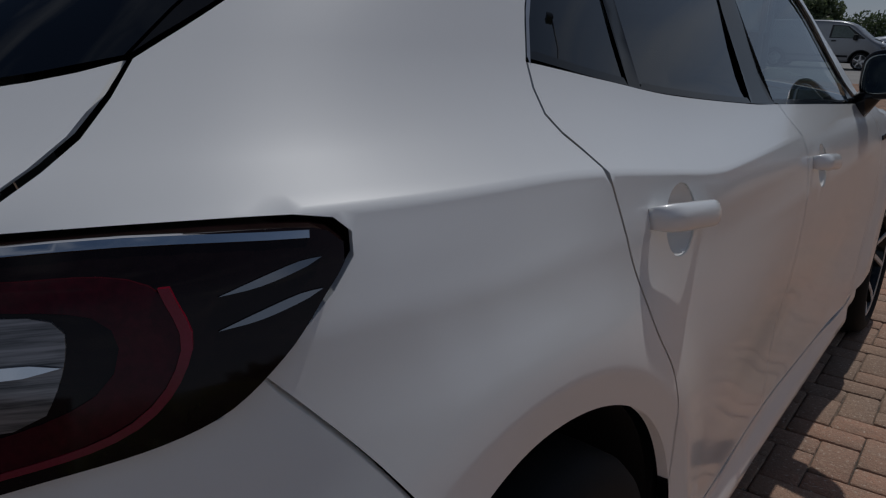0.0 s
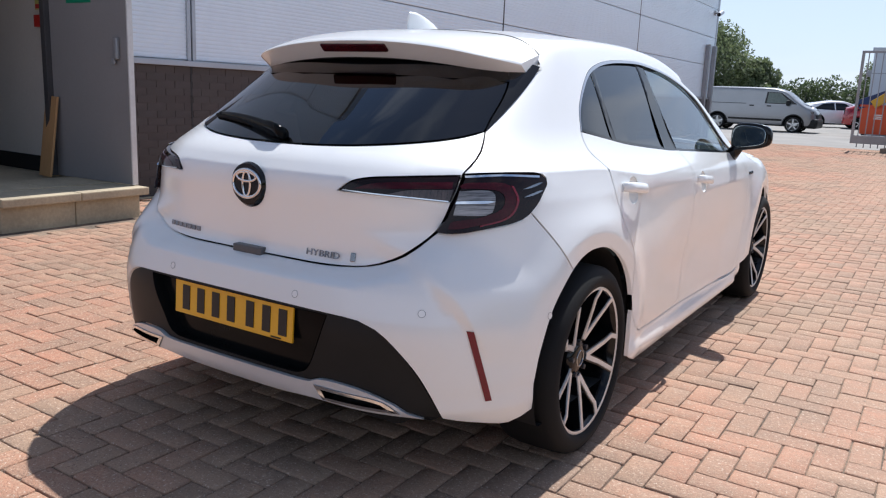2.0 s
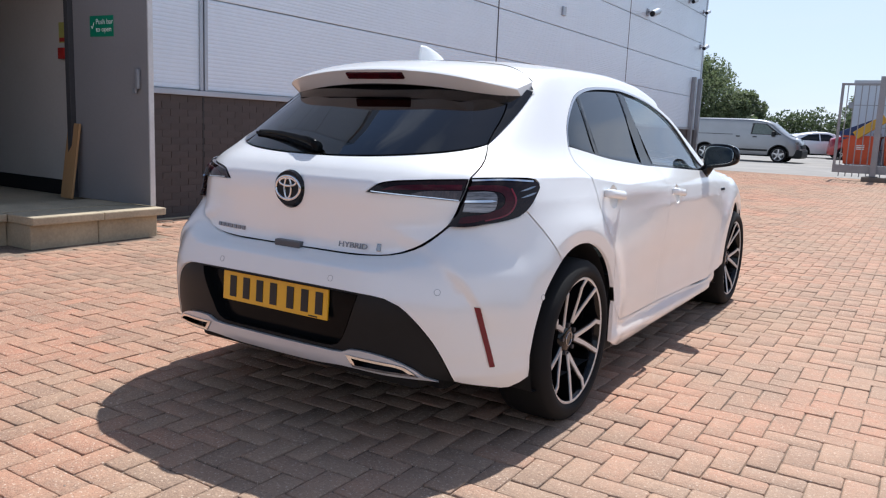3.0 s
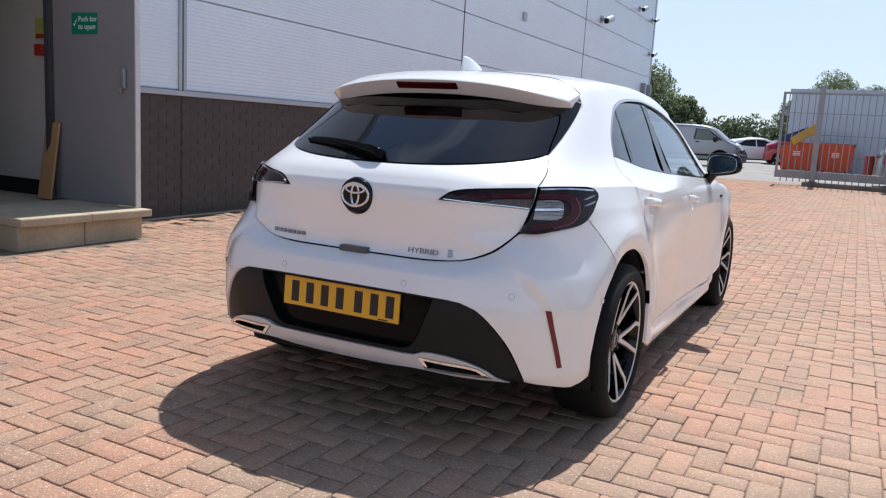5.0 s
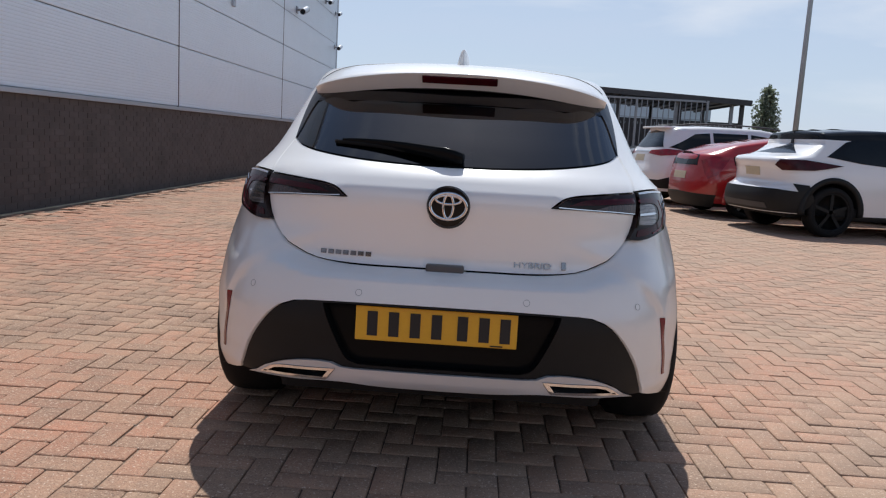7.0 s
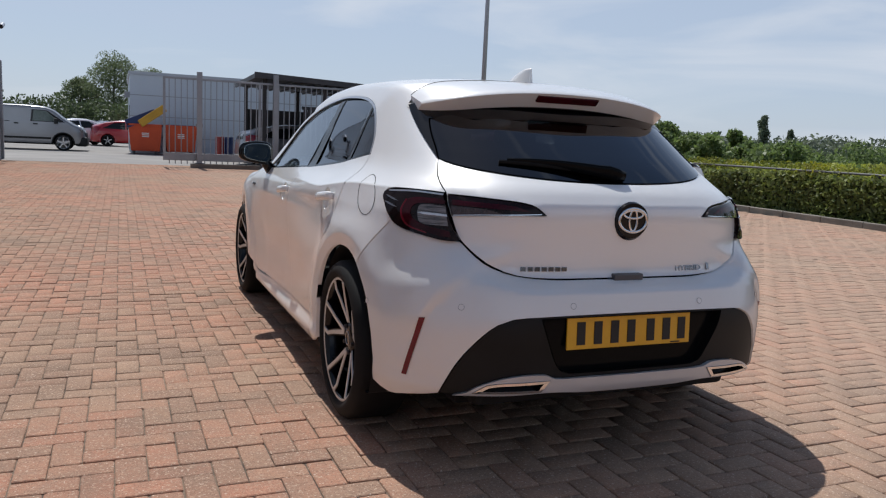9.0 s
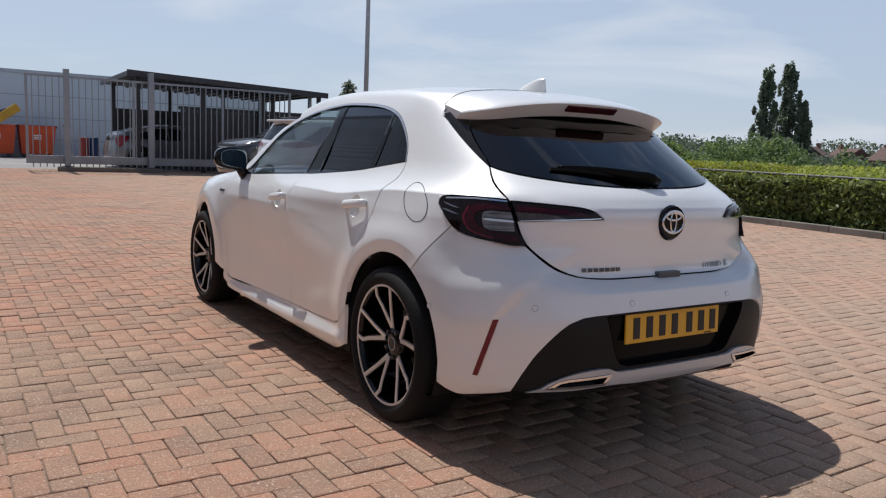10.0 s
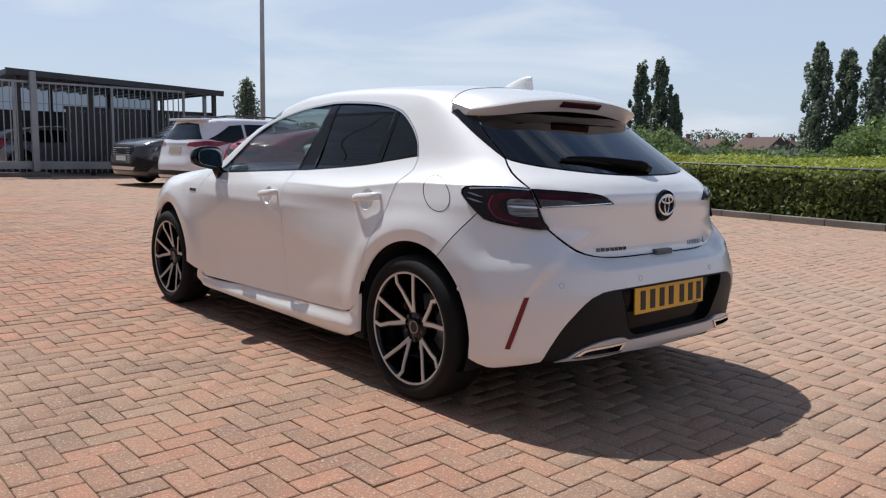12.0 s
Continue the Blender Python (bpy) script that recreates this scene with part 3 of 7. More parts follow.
def reach(s, z):
    """How far the sides lie from the core line."""
    s, z = np.broadcast_arrays(np.abs(np.asarray(s, float)), np.asarray(z, float))
    y = np.clip(YC + s - S1, YC, YF)
    th_r = np.clip(s / RS, 0, math.pi / 2)
    th_f = np.clip((s - S2) / RS, 0, math.pi / 2)
    ay = np.where(s < S1, YC, y)
    a = side_width(z) - 0.045 * step(z, 0.9, 1.35) * np.clip((ay - 1.2) / 1.15, 0, 1) ** 2
    # the rear bumper stays wide down to its lower edge
    a = a + (side_width(np.maximum(z, 0.34)) - side_width(z)) * step(s, S1, 0.85 * RS) * 0.9
    # shoulder over the rear wheel
    ridge = 0.945 - 0.045 * step(s, 0.80, 1.30)
    crest = np.where(z < ridge, np.clip(1 - (ridge - z) / 0.145, 0, 1) ** 2, np.clip(1 - (z - ridge) / 0.12, 0, 1) ** 2)
    a = a + (0.030 + 0.006 * step(s, 0.60, 0.82)) * crest * step(ay, 1.75, 0.40)
    # hollow along the doors
    a = a - 0.005 * np.exp(-((z - 0.47 - 0.05 * (ay - 1.1)) / 0.09) ** 2) * step(ay, 0.35, 0.8) * step(ay, 2.3, 1.7)
    # the doors tuck in towards the sill
    a = a - (np.maximum(side_width(z) - side_width(np.maximum(z, 0.775)), 0) + 0.020 * step(z, 0.74, 0.36)) * step(z, 0.16, 0.30) * step(ay, 0.45, 1.25) * step(ay, 2.34, 1.75)
    a = a + 0.004 * np.exp(-((z - 0.862) / 0.040) ** 2) * step(s, 0.98, 1.35) * step(ay, 2.34, 1.85)
    p = roundness(z)
    sn, cs = np.sin(th_r), np.cos(th_r)
    shelf_top = 0.655 + 0.15 * step(th_r, 0.35, 0.85)
    soft = 0.22 * step(th_r, 0.45, 0.90)
    b = YC - rear_line(z) + 0.062 * step(z, shelf_top + 0.018 + soft, shelf_top - 0.030 - soft) * step(z, 0.30, 0.56) * step(th_r, 1.25, 0.5)
    d = ((sn / a) ** p + (cs / np.maximum(b, 0.02)) ** p) ** (-1 / p)
    sf, cf = np.sin(th_f), np.cos(th_f)
    bf = front_line(z) - YF
    d = np.where(s > S2, ((cf / a) ** 2.7 + (sf / np.maximum(bf, 0.02)) ** 2.7) ** (-1 / 2.7), d)
    # flares round the wheels
    yy = np.where(s < S1, YC - d * np.cos(th_r), np.where(s > S2, YF + d * np.sin(th_f), y))
    for yw in (0.0, 2.64):
        r = np.hypot(yy - yw + 0.008, z - 0.337)
        d = d + np.where(r > 0.408, 0.013 * np.exp(-((r - 0.408) / 0.075) ** 2), 0.013 - 0.30 * (0.408 - np.maximum(r, 0.355)) * step(yy - yw, -0.28, -0.02)) * step(z, 0.15, 0.3) * (d * np.abs(sn) > 0.6)
    # fin-like edge from the lamp down to the reflector
    edge_s = 0.400 + (0.745 - z) * 0.36 - 3.0 * np.maximum(z - 0.60, 0) ** 2
    d = d + 0.016 * step(s, edge_s - 0.016 - 0.30 * np.maximum(z - 0.55, 0), edge_s + 0.008) * step(s, edge_s + 0.19, edge_s + 0.02) * step(z, 0.40, 0.54) * step(z, 0.79, 0.70)
    return d


def chart_ray(s):
    s = np.asarray(s, float)
    q = np.abs(s)
    y0 = np.clip(YC + q - S1, YC, YF)
    th = np.where(q < S1, q / RS, np.where(q > S2, math.pi / 2 + (q - S2) / RS, math.pi / 2))
    return y0, np.sign(s) * np.sin(np.clip(th, 0, math.pi)), -np.cos(th)


def roof_height(x, y):
    return roof_line(y) - 0.050 * (np.abs(x) / 0.6) ** 2.4


def smooth_max(a, b, k):
    h = np.clip(0.5 + 0.5 * (a - b) / k, 0, 1)
    return b + (a - b) * h + k * h * (1 - h)


def side_point(s, z, out=0.0):
    """The place on the body at (s, z), moved outwards by out."""
    s, z = np.broadcast_arrays(np.asarray(s, float), np.asarray(z, float))
    y0, dx, dy = chart_ray(s)
    d = reach(s, z)
    lo, hi = np.full(s.shape, 0.02), d + 0.05
    for _ in range(34):
        mid = (lo + hi) / 2
        f = smooth_max(mid - d, (z - roof_height(mid * dx, y0 + mid * dy)) * 1.2, 0.035)
        lo, hi = np.where(f < 0, mid, lo), np.where(f < 0, hi, mid)
    r = (lo + hi) / 2 + out
    return np.stack([r * dx, y0 + r * dy, z], -1)


def chart_of(x, y):
    """s of a place in plan."""
    x, y = np.asarray(x, float), np.asarray(y, float)
    s = np.where(y < YC, RS * np.arctan2(np.abs(x), YC - y), np.where(y > YF, S2 + RS * np.arctan2(y - YF, np.abs(x)), S1 + y - YC))
    return np.where(x < 0, -s, s)


def roof_point(x, y, out=0.0):
    """The place on the roof or bonnet over (x, y)."""
    x, y = np.broadcast_arrays(np.asarray(x, float), np.asarray(y, float))
    s = chart_of(x, y)
    rho = np.where((y < YC) , np.hypot(x, y - YC), np.where(y > YF, np.hypot(x, y - YF), np.abs(x)))
    lo, hi = np.full(x.shape, 0.5), np.full(x.shape, 1.6)
    top = roof_height(x, y)
    for _ in range(34):
        mid = (lo + hi) / 2
        f = smooth_max(rho - reach(s, mid), (mid - top) * 1.2, 0.035)
        lo, hi = np.where(f < 0, mid, lo), np.where(f < 0, hi, mid)
    return np.stack([x, y, (lo + hi) / 2 + out], -1)


def body_normal(p, e=0.003):
    """The outward direction of the body's surface at the places p."""
    def field(q):
        x, y, z = q[:, 0], q[:, 1], q[:, 2]
        rho = np.where(y < YC, np.hypot(x, y - YC), np.where(y > YF, np.hypot(x, y - YF), np.abs(x)))
        return smooth_max(rho - reach(chart_of(x, y), z), (z - roof_height(x, y)) * 1.2, 0.035)
    nr = np.stack([field(p + d) - field(p - d) for d in np.eye(3) * e], 1)
    return nr / np.maximum(np.linalg.norm(nr, axis=1, keepdims=True), 1e-12)


# ---- the white hatchback ----
car = thing("hatchback_car", "pearl white five-door hatchback parked on brick paving", "car")


def sd(y):
    return y - YC + S1


dlo = rounded([(0.886, 1.060), (0.915, 1.132), (0.985, 1.203), (1.09, 1.262), (1.25, 1.300), (1.47, 1.319), (1.75, 1.321), (2.12, 1.272), (2.44, 1.165),
               (2.735, 0.930), (2.70, 0.920), (2.2, 0.943), (1.70, 0.968), (1.26, 1.004), (1.04, 1.033)], 0.02, sharp=(0, 9))
rear_cut = [(0.884, 1.055), (0.884, 1.0), (0.930, 0.943), (0.966, 0.82), (1.000, 0.735), (1.040, 0.665), (1.075, 0.54), (1.100, 0.42), (1.150, 0.342), (1.222, 0.312)]
mid_cut = [(1.806, 0.286), (1.826, 0.45), (1.842, 0.66), (1.852, 0.80), (1.848, 0.90), (1.835, 0.962)]
front_cut = [(2.83, 0.262), (2.862, 0.45), (2.900, 0.68), (2.905, 0.80), (2.83, 0.90), (2.745, 0.928)]


def arch(yw, r, a0, a1, n=40):
    """A wheel arch in the chart."""
    a = np.radians(np.linspace(a0, a1, n))
    pts = []
    for t in a:
        y, z = yw + r * math.cos(t), 0.337 + r * math.sin(t)
        if y >= YC and y <= YF:
            s = sd(y)
        else:
            lo, hi = (0.2, S1) if y < YC else (S2, S3 - 0.02)
            for _ in range(30):
                mid = (lo + hi) / 2
                y0, dx, dy = chart_ray(mid)
                if (y0 + reach(mid, z) * dy) < y:
                    lo = mid
                else:
                    hi = mid
            s = (lo + hi) / 2
        pts.append((s, z))
    return pts


R_ARCH = 0.358
ring_pts = [q for r in (0.392, 0.402, 0.408, 0.414, 0.424) for q in arch(-0.008, r, 8, 190, 110)]


fin_pts = [(0.400 + (0.745 - z) * 0.36 - 3.0 * max(z - 0.60, 0) ** 2 + ds, z) for z in np.arange(0.40, 0.79, 0.012) for ds in (-0.020, -0.012, -0.002, 0.008, 0.020)]


def cup_hole(s, z):
    return np.array([(s + 0.043 * math.cos(a), z + 0.047 * math.sin(a)) for a in np.linspace(0, 2 * math.pi, 36, endpoint=False)])


dlo_low = [(1.835, 0.9615), (1.70, 0.968), (1.26, 1.004), (1.04, 1.033), (0.90, 1.054)]
tail_edge = [(0.524, 1.056), (0.506, 1.0), (0.4635, 0.943)]
bump_cut = [(0.600, 0.838), (0.662, 0.748), (0.716, 0.655)]
rail = [(0.775, 1.270), (0.90, 1.283), (1.05, 1.302), (1.25, 1.324), (1.50, 1.338), (1.80, 1.338), (2.12, 1.294), (2.47, 1.190)]
# finer rows of points along the shoulder crease and round the wheel arch
creases = [(s, 0.945 - 0.045 * float(step(s, 0.80, 1.30)) + dz) for s in np.arange(0.55, 1.95, 0.011) for dz in (-0.014, -0.005, 0.0, 0.005, 0.014)]


def sill_point(s, z, out=0.0):
    """The sill flares outwards under the doors."""
    s, z = np.asarray(s, float), np.asarray(z, float)
    w = step(np.interp(s, [1.222, 1.806, 2.3, 2.855], [0.3105, 0.2845, 0.271, 0.26]) - z, 0.0, 0.075)
    return side_point(s, z, out + 0.027 * w * step(s, 0.98, 1.20) * step(s, 2.94, 2.84))


def z_curve(pts):
    return rounded(pts, 0.02, closed=False)


for flip in (False, True):
    # doors, with the window opening left out of them by their upper edge
    rd = np.vstack([z_curve(rear_cut)[:-1], z_curve([(1.222, 0.312), (1.4, 0.302), (1.6, 0.294), (1.806, 0.286)])[:-1], z_curve(mid_cut)[:-1], z_curve(dlo_low)])
    door = skin("rear_door", side_point, rd, PAINT, car, mirror=flip, gap=0.024, extra=creases + ring_pts, holes=[cup_hole(1.092, 0.854)])
    fd = np.vstack([z_curve(mid_cut[::-1])[:-1], z_curve([(1.806, 0.286), (2.1, 0.277), (2.5, 0.268), (2.83, 0.262)])[:-1], z_curve(front_cut)[:-1],
                    z_curve([(2.745, 0.928), (2.70, 0.920), (2.2, 0.943), (1.835, 0.9615)])])
    front_door = skin("front_door", side_point, fd, PAINT, car, mirror=flip, gap=0.028, holes=[cup_hole(2.007, 0.820)])
    # quarter panel with the pillar up to the roof rail
    lip_r = arch(0.0, R_ARCH, 10, 118)
    qp = [z_curve(tail_edge)[:-1], z_curve([(0.462, 0.943), (0.54, 0.946), (0.620, 0.944), (0.643, 0.939), (0.653, 0.928), (0.653, 0.911), (0.640, 0.888), (0.60, 0.838)])[:-1],
          z_curve(bump_cut + [lip_r[-1]])[:-1], np.array(lip_r[::-1]), z_curve([(1.125, 0.388), (1.100, 0.42)] + rear_cut[::-1][3:])[:-1],
          z_curve([(0.884, 1.055), (0.915, 1.132), (0.985, 1.203), (1.09, 1.262), (1.25, 1.300), (1.47, 1.319), (1.75, 1.321), (2.12, 1.272), (2.44, 1.165), (2.70, 0.955)])[:-1],
          z_curve([(2.735, 0.935), (2.80, 0.935), (2.70, 1.035), (2.56, 1.145)])[:-1], z_curve(rail[::-1])[:-1],
          z_curve([(0.775, 1.270), (0.772, 1.252), (0.735, 1.232), (0.618, 1.138), (0.523, 1.056)])[:-1]]
    quarter = skin("quarter_panel", side_point, np.vstack(qp), PAINT, car, mirror=flip, gap=0.022, extra=creases + ring_pts)
    # front wing
    lip_f = arch(2.64, R_ARCH, 12, 168)
    fw = [z_curve(front_cut)[:-1], z_curve([(2.745, 0.928), (2.80, 0.932), (3.0, 0.915), (3.35, 0.87), (3.75, 0.78)])[:-1], z_curve([(3.75, 0.78), (3.70, 0.64)])[:-1],
          np.array(lip_f), z_curve([(lip_f[-1][0] + 0.01, 0.33), (2.845, 0.275), (2.83, 0.262)])[:-1]]
    skin("front_wing", side_point, np.vstack(fw), PAINT, car, mirror=flip, gap=0.03)
    # sill
    sl = np.vstack([z_curve([(1.10, 0.402), (1.15, 0.338), (1.222, 0.3105), (1.806, 0.2845), (2.30, 0.271), (2.855, 0.260), (2.88, 0.33)])[:-1],
                    z_curve([(2.90, 0.32), (2.93, 0.225), (2.6, 0.192), (1.8, 0.186), (1.25, 0.186), (1.11, 0.235)])])
    skin("sill", sill_point, sl, PAINT, car, mirror=flip, out=0.0, gap=0.02, seam=0.0008)
    # wheel arch liner
    for yw in (0.0, 2.64):
        vs, fs = lathe([(R_ARCH + 0.003, 0.842), (R_ARCH + 0.004, 0.78), (R_ARCH, 0.58), (0.08, 0.575), (0.0, 0.575)], 48)
        k = -1 if flip else 1
        half = [(k * x, yw + y, max(0.337 + z, 0.19)) for x, y, z in vs]
        mesh_part("arch_liner", half, fs, DARK_INSIDE, car)
    # dark block added in front of the rear wheel to stop light gaps
    block("arch_filler", (0.60, 0.848, 0.352, 0.43, 0.195, 0.52) if not flip else (-0.848, -0.60, 0.352, 0.43, 0.195, 0.52), DARK_INSIDE, car)
    # side windows
    def cut(a, b):
        """The stretch of the window opening between two upright lines (s at the sill, s at the top)."""
        t = (dlo[:, 1] - 0.93) / 0.39
        keep = (dlo[:, 0] >= a[0] + (a[1] - a[0]) * t) & (dlo[:, 0] <= b[0] + (b[1] - b[0]) * t)
        return inset(dlo[keep], 0.010)
    skin("window_surround", side_point, dlo, GLOSS_BLACK, car, mirror=flip, out=-0.006, lip=0.0, seam=0.0, gap=0.02,
         holes=[cut(a, b) for a, b in (((0.7, 0.7), (1.160, 1.140)), ((1.160, 1.140), (1.686, 1.680)), ((1.821, 1.724), (2.635, 2.68)))])
    for a, b, mt in (((0.7, 0.7), (1.160, 1.140), TINT), ((1.160, 1.140), (1.686, 1.680), TINT), ((1.821, 1.724), (2.635, 2.68), CLEAR)):
        skin("side_window", side_point, cut(a, b), mt, car, mirror=flip, out=-0.009, lip=0.0, seam=-0.004, gap=0.025)
    # thin bright line over the windows
    up = z_curve([(0.886, 1.060), (0.915, 1.132), (0.985, 1.203), (1.09, 1.262), (1.25, 1.300), (1.47, 1.319), (1.75, 1.321), (2.12, 1.272), (2.44, 1.165), (2.70, 0.955)])
    p0, p1 = side_point(up[:, 0], up[:, 1] + 0.001, 0.001), side_point(up[:, 0], up[:, 1] - 0.009, 0.003)
    rim = np.vstack([p0, p1]) * np.array([-1 if flip else 1, 1, 1])
    n = len(up)
    mesh_part("window_trim", rim, [(i, i + 1, n + i + 1, n + i) for i in range(n - 1)], SATIN, car)

# roof, windscreen, bonnet
rl = z_curve(rail)
rp = side_point(rl[:, 0], rl[:, 1])
edge = rp[:, :2]
joint = np.array([(x, 0.075 + 0.055 * (1 - (x / 0.565) ** 2)) for x in np.linspace(-edge[0, 0], edge[0, 0], 40)])
top_end = edge[edge[:, 1] < 1.50]
screen_top = np.array([(x, 1.50 + 0.10 * (1 - (x / top_end[-1, 0]) ** 2)) for x in np.linspace(top_end[-1, 0], -top_end[-1, 0], 30)])
roof_outline = np.vstack([joint[1:-1], top_end, screen_top[1:-1], top_end[::-1] * np.array([-1, 1])])
dense = rounded(top_end, 0.010, closed=False)
roof_rows = np.vstack([dense * np.array([k, 1]) - np.array([k * d, 0]) for d in (0.008, 0.017, 0.028, 0.042, 0.06) for k in (1, -1)])
skin("roof_panel", roof_point, roof_outline, PAINT, car, gap=0.022, lip=0.004, seam=0.0004, extra=roof_rows)
low = np.array([(x, 2.46 - 0.16 * (x / 0.72) ** 2) for x in np.linspace(-0.70, 0.70, 30)])
side_edge = np.array([(0.70 - 0.11 * t, 2.31 - 0.79 * t) for t in np.linspace(0.02, 0.98, 24)])
screen = np.vstack([low, side_edge, screen_top[1:-1] + np.array([0, 0.01]), side_edge[::-1] * np.array([-1, 1])])
skin("windscreen", roof_point, screen, CLEAR, car, gap=0.04, lip=0.0)
bonnet = np.vstack([[(x, 2.49 - 0.16 * (x / 0.72) ** 2) for x in np.linspace(0.74, -0.74, 30)], [(-0.74, 2.8), (-0.70, 3.05)],
                    [(x, 3.36 - 0.3 * (x / 0.70) ** 2) for x in np.linspace(-0.66, 0.66, 30)], [(0.70, 3.05), (0.74, 2.8)]])
skin("bonnet", roof_point, rounded(bonnet, 0.03), PAINT, car, gap=0.04)
nose = np.array([(3.70, 0.70), (3.75, 0.78), (S3 - 0.002, 0.78), (S3 - 0.002, 0.22), (3.75, 0.22), (3.68, 0.40)])
for flip in (False, True):
    skin("front_bumper", side_point, rounded(nose, 0.03, sharp=(1, 2, 3, 4)), PAINT, car, mirror=flip, gap=0.04)


def mirrored(half):
    """A closed outline from its right half, which starts and ends on the middle line."""
    h = np.array(half)
    return np.vstack([h, (h * np.array([-1, 1]))[::-1][1:-1]])


# tailgate skin, with openings for the lamps
lamp_in = [(0.222, 0.882), (0.258, 0.916), (0.346, 0.931), (0.455, 0.939), (0.447, 0.905), (0.436, 0.867), (0.37, 0.874), (0.30, 0.880)]
tg_low = z_curve([(0.0, 0.665), (0.10, 0.665), (0.21, 0.666), (0.285, 0.675), (0.335, 0.700), (0.372, 0.735), (0.412, 0.785), (0.428, 0.827), (0.438, 0.867)])
tg_hi = z_curve([(0.460, 0.943), (0.502, 1.0), (0.521, 1.054)])
glass_low = z_curve([(0.520, 1.054), (0.47, 1.038), (0.39, 1.0215), (0.25, 1.003), (0.12, 0.994), (0.0, 0.992)])
inner = rounded(lamp_in, 0.012, sharp=(0, 3, 5))
half = np.vstack([tg_low[:-1], z_curve([(0.438, 0.867), (0.449, 0.905), (0.460, 0.943)])[:-1], tg_hi[:-1], glass_low])
tailgate = skin("tailgate", side_point, mirrored(half), PAINT, car, gap=0.02, holes=[inner, inner * np.array([-1, 1])])
# rear window and the gloss black vanes at its sides
side_in = [(0.520, 1.056), (0.545, 1.096), (0.592, 1.155), (0.628, 1.208), (0.645, 1.262)]
side_out = [(0.523, 1.058), (0.618, 1.138), (0.735, 1.232), (0.770, 1.262)]
gl = np.vstack([np.array(glass_low[::-1])[:-1] + np.array([0, 0.003]), z_curve(side_in), [(0.5, 1.272), (0.3, 1.28), (0.0, 1.283)]])
skin("rear_window", side_point, mirrored(gl), TINT, car, "dark tinted rear window", gap=0.025, lip=0.0, out=-0.004)
for flip in (False, True):
    vane = np.vstack([z_curve(side_out)[:-1], z_curve([(0.770, 1.262), (0.70, 1.278), (0.645, 1.264)])[:-1], z_curve(side_in[::-1])[:-1]])
    skin("side_vane", side_point, vane, GLOSS_BLACK, car, mirror=flip, gap=0.02, out=0.002)
# black band at the top of the glass
band = np.vstack([[(0.0, 1.215), (0.25, 1.214), (0.45, 1.210), (0.630, 1.206)], [(0.645, 1.262), (0.5, 1.272), (0.3, 1.28), (0.0, 1.283)]])
skin("window_band", side_point, mirrored(band), GLOSS_BLACK, car, gap=0.025, lip=0.0, out=0.002)

# roof spoiler: a smooth top, a flat face that looks down and back, a black underside
us = np.linspace(-1, 1, 81)


def spoiler_ring(u):
    x, w = 0.574 * u, abs(u)
    yf = 0.072 + 0.055 * (1 - u * u)
    yt = -0.217 + 0.055 * w ** 2 + 0.115 * w ** 9
    zt = float(roof_height(0.0, -0.2)) - 0.003 - 0.064 * w ** 2.3
    zf = float(roof_point(x * 0.985, yf)[2]) + 0.001
    drop = 0.057 - 0.012 * w ** 4
    top = [(x, yf + (yt - yf) * t, zf + (zt - zf) * t + 0.012 * math.sin(math.pi * t) * (1 - w ** 6)) for t in np.linspace(0, 1, 9)]
    face = [(x, yt - 0.005, zt - 0.006), (x, yt + 0.056, zt - drop)]
    under = [(x, yt + 0.059 + (yf - 0.064 - yt) * t, zt - drop - 0.002 - 0.010 * t) for t in np.linspace(0, 1, 5)]
    return top, face, under


def strip_faces(k, n):
    return [(i * k + j, i * k + j + 1, (i + 1) * k + j + 1, (i + 1) * k + j) for i in range(n - 1) for j in range(k - 1)]


rings = [spoiler_ring(u) for u in us]
top_pts = [p for t, f, d in rings for p in t + f[:1]]
spoiler = mesh_part("roof_spoiler", top_pts, strip_faces(10, len(us)), PAINT, car)
mesh_part("spoiler_face", [p for t, f, d in rings for p in f], strip_faces(2, len(us)), PAINT, spoiler)
mesh_part("spoiler_underside", [p for t, f, d in rings for p in f[1:] + d], strip_faces(6, len(us)), MATT_BLACK, spoiler, "black underside", False)
for t, f, d in (rings[0], rings[-1]):
    mesh_part("spoiler_end", t + f + d, [tuple(range(len(t) + len(f) + len(d)))], PAINT, spoiler, smooth=False)
bm = bmesh.new()
for a, b in zip(us[:-1], us[1:]):
    pa, pb = spoiler_ring(a)[0][0], spoiler_ring(b)[0][0]
    tube(bm, pa, pb, 0.0022, n=5, caps=False)
part("spoiler_seam", bm, INK, spoiler)
bm = bmesh.new()
box(bm, -0.142, 0.142, -0.006, 0.012, -0.0165, 0.0165, 0.004, pose(0, -0.199, 1.3050, 48, 0, 0))
part("brake_light", bm, surface("dark_brake_lens", (0.055, 0.003, 0.006), 0.12, 0.0, (0.03, 0.002, 0.004), 12, 160, gloss=0.3), spoiler, "dark red high brake light")

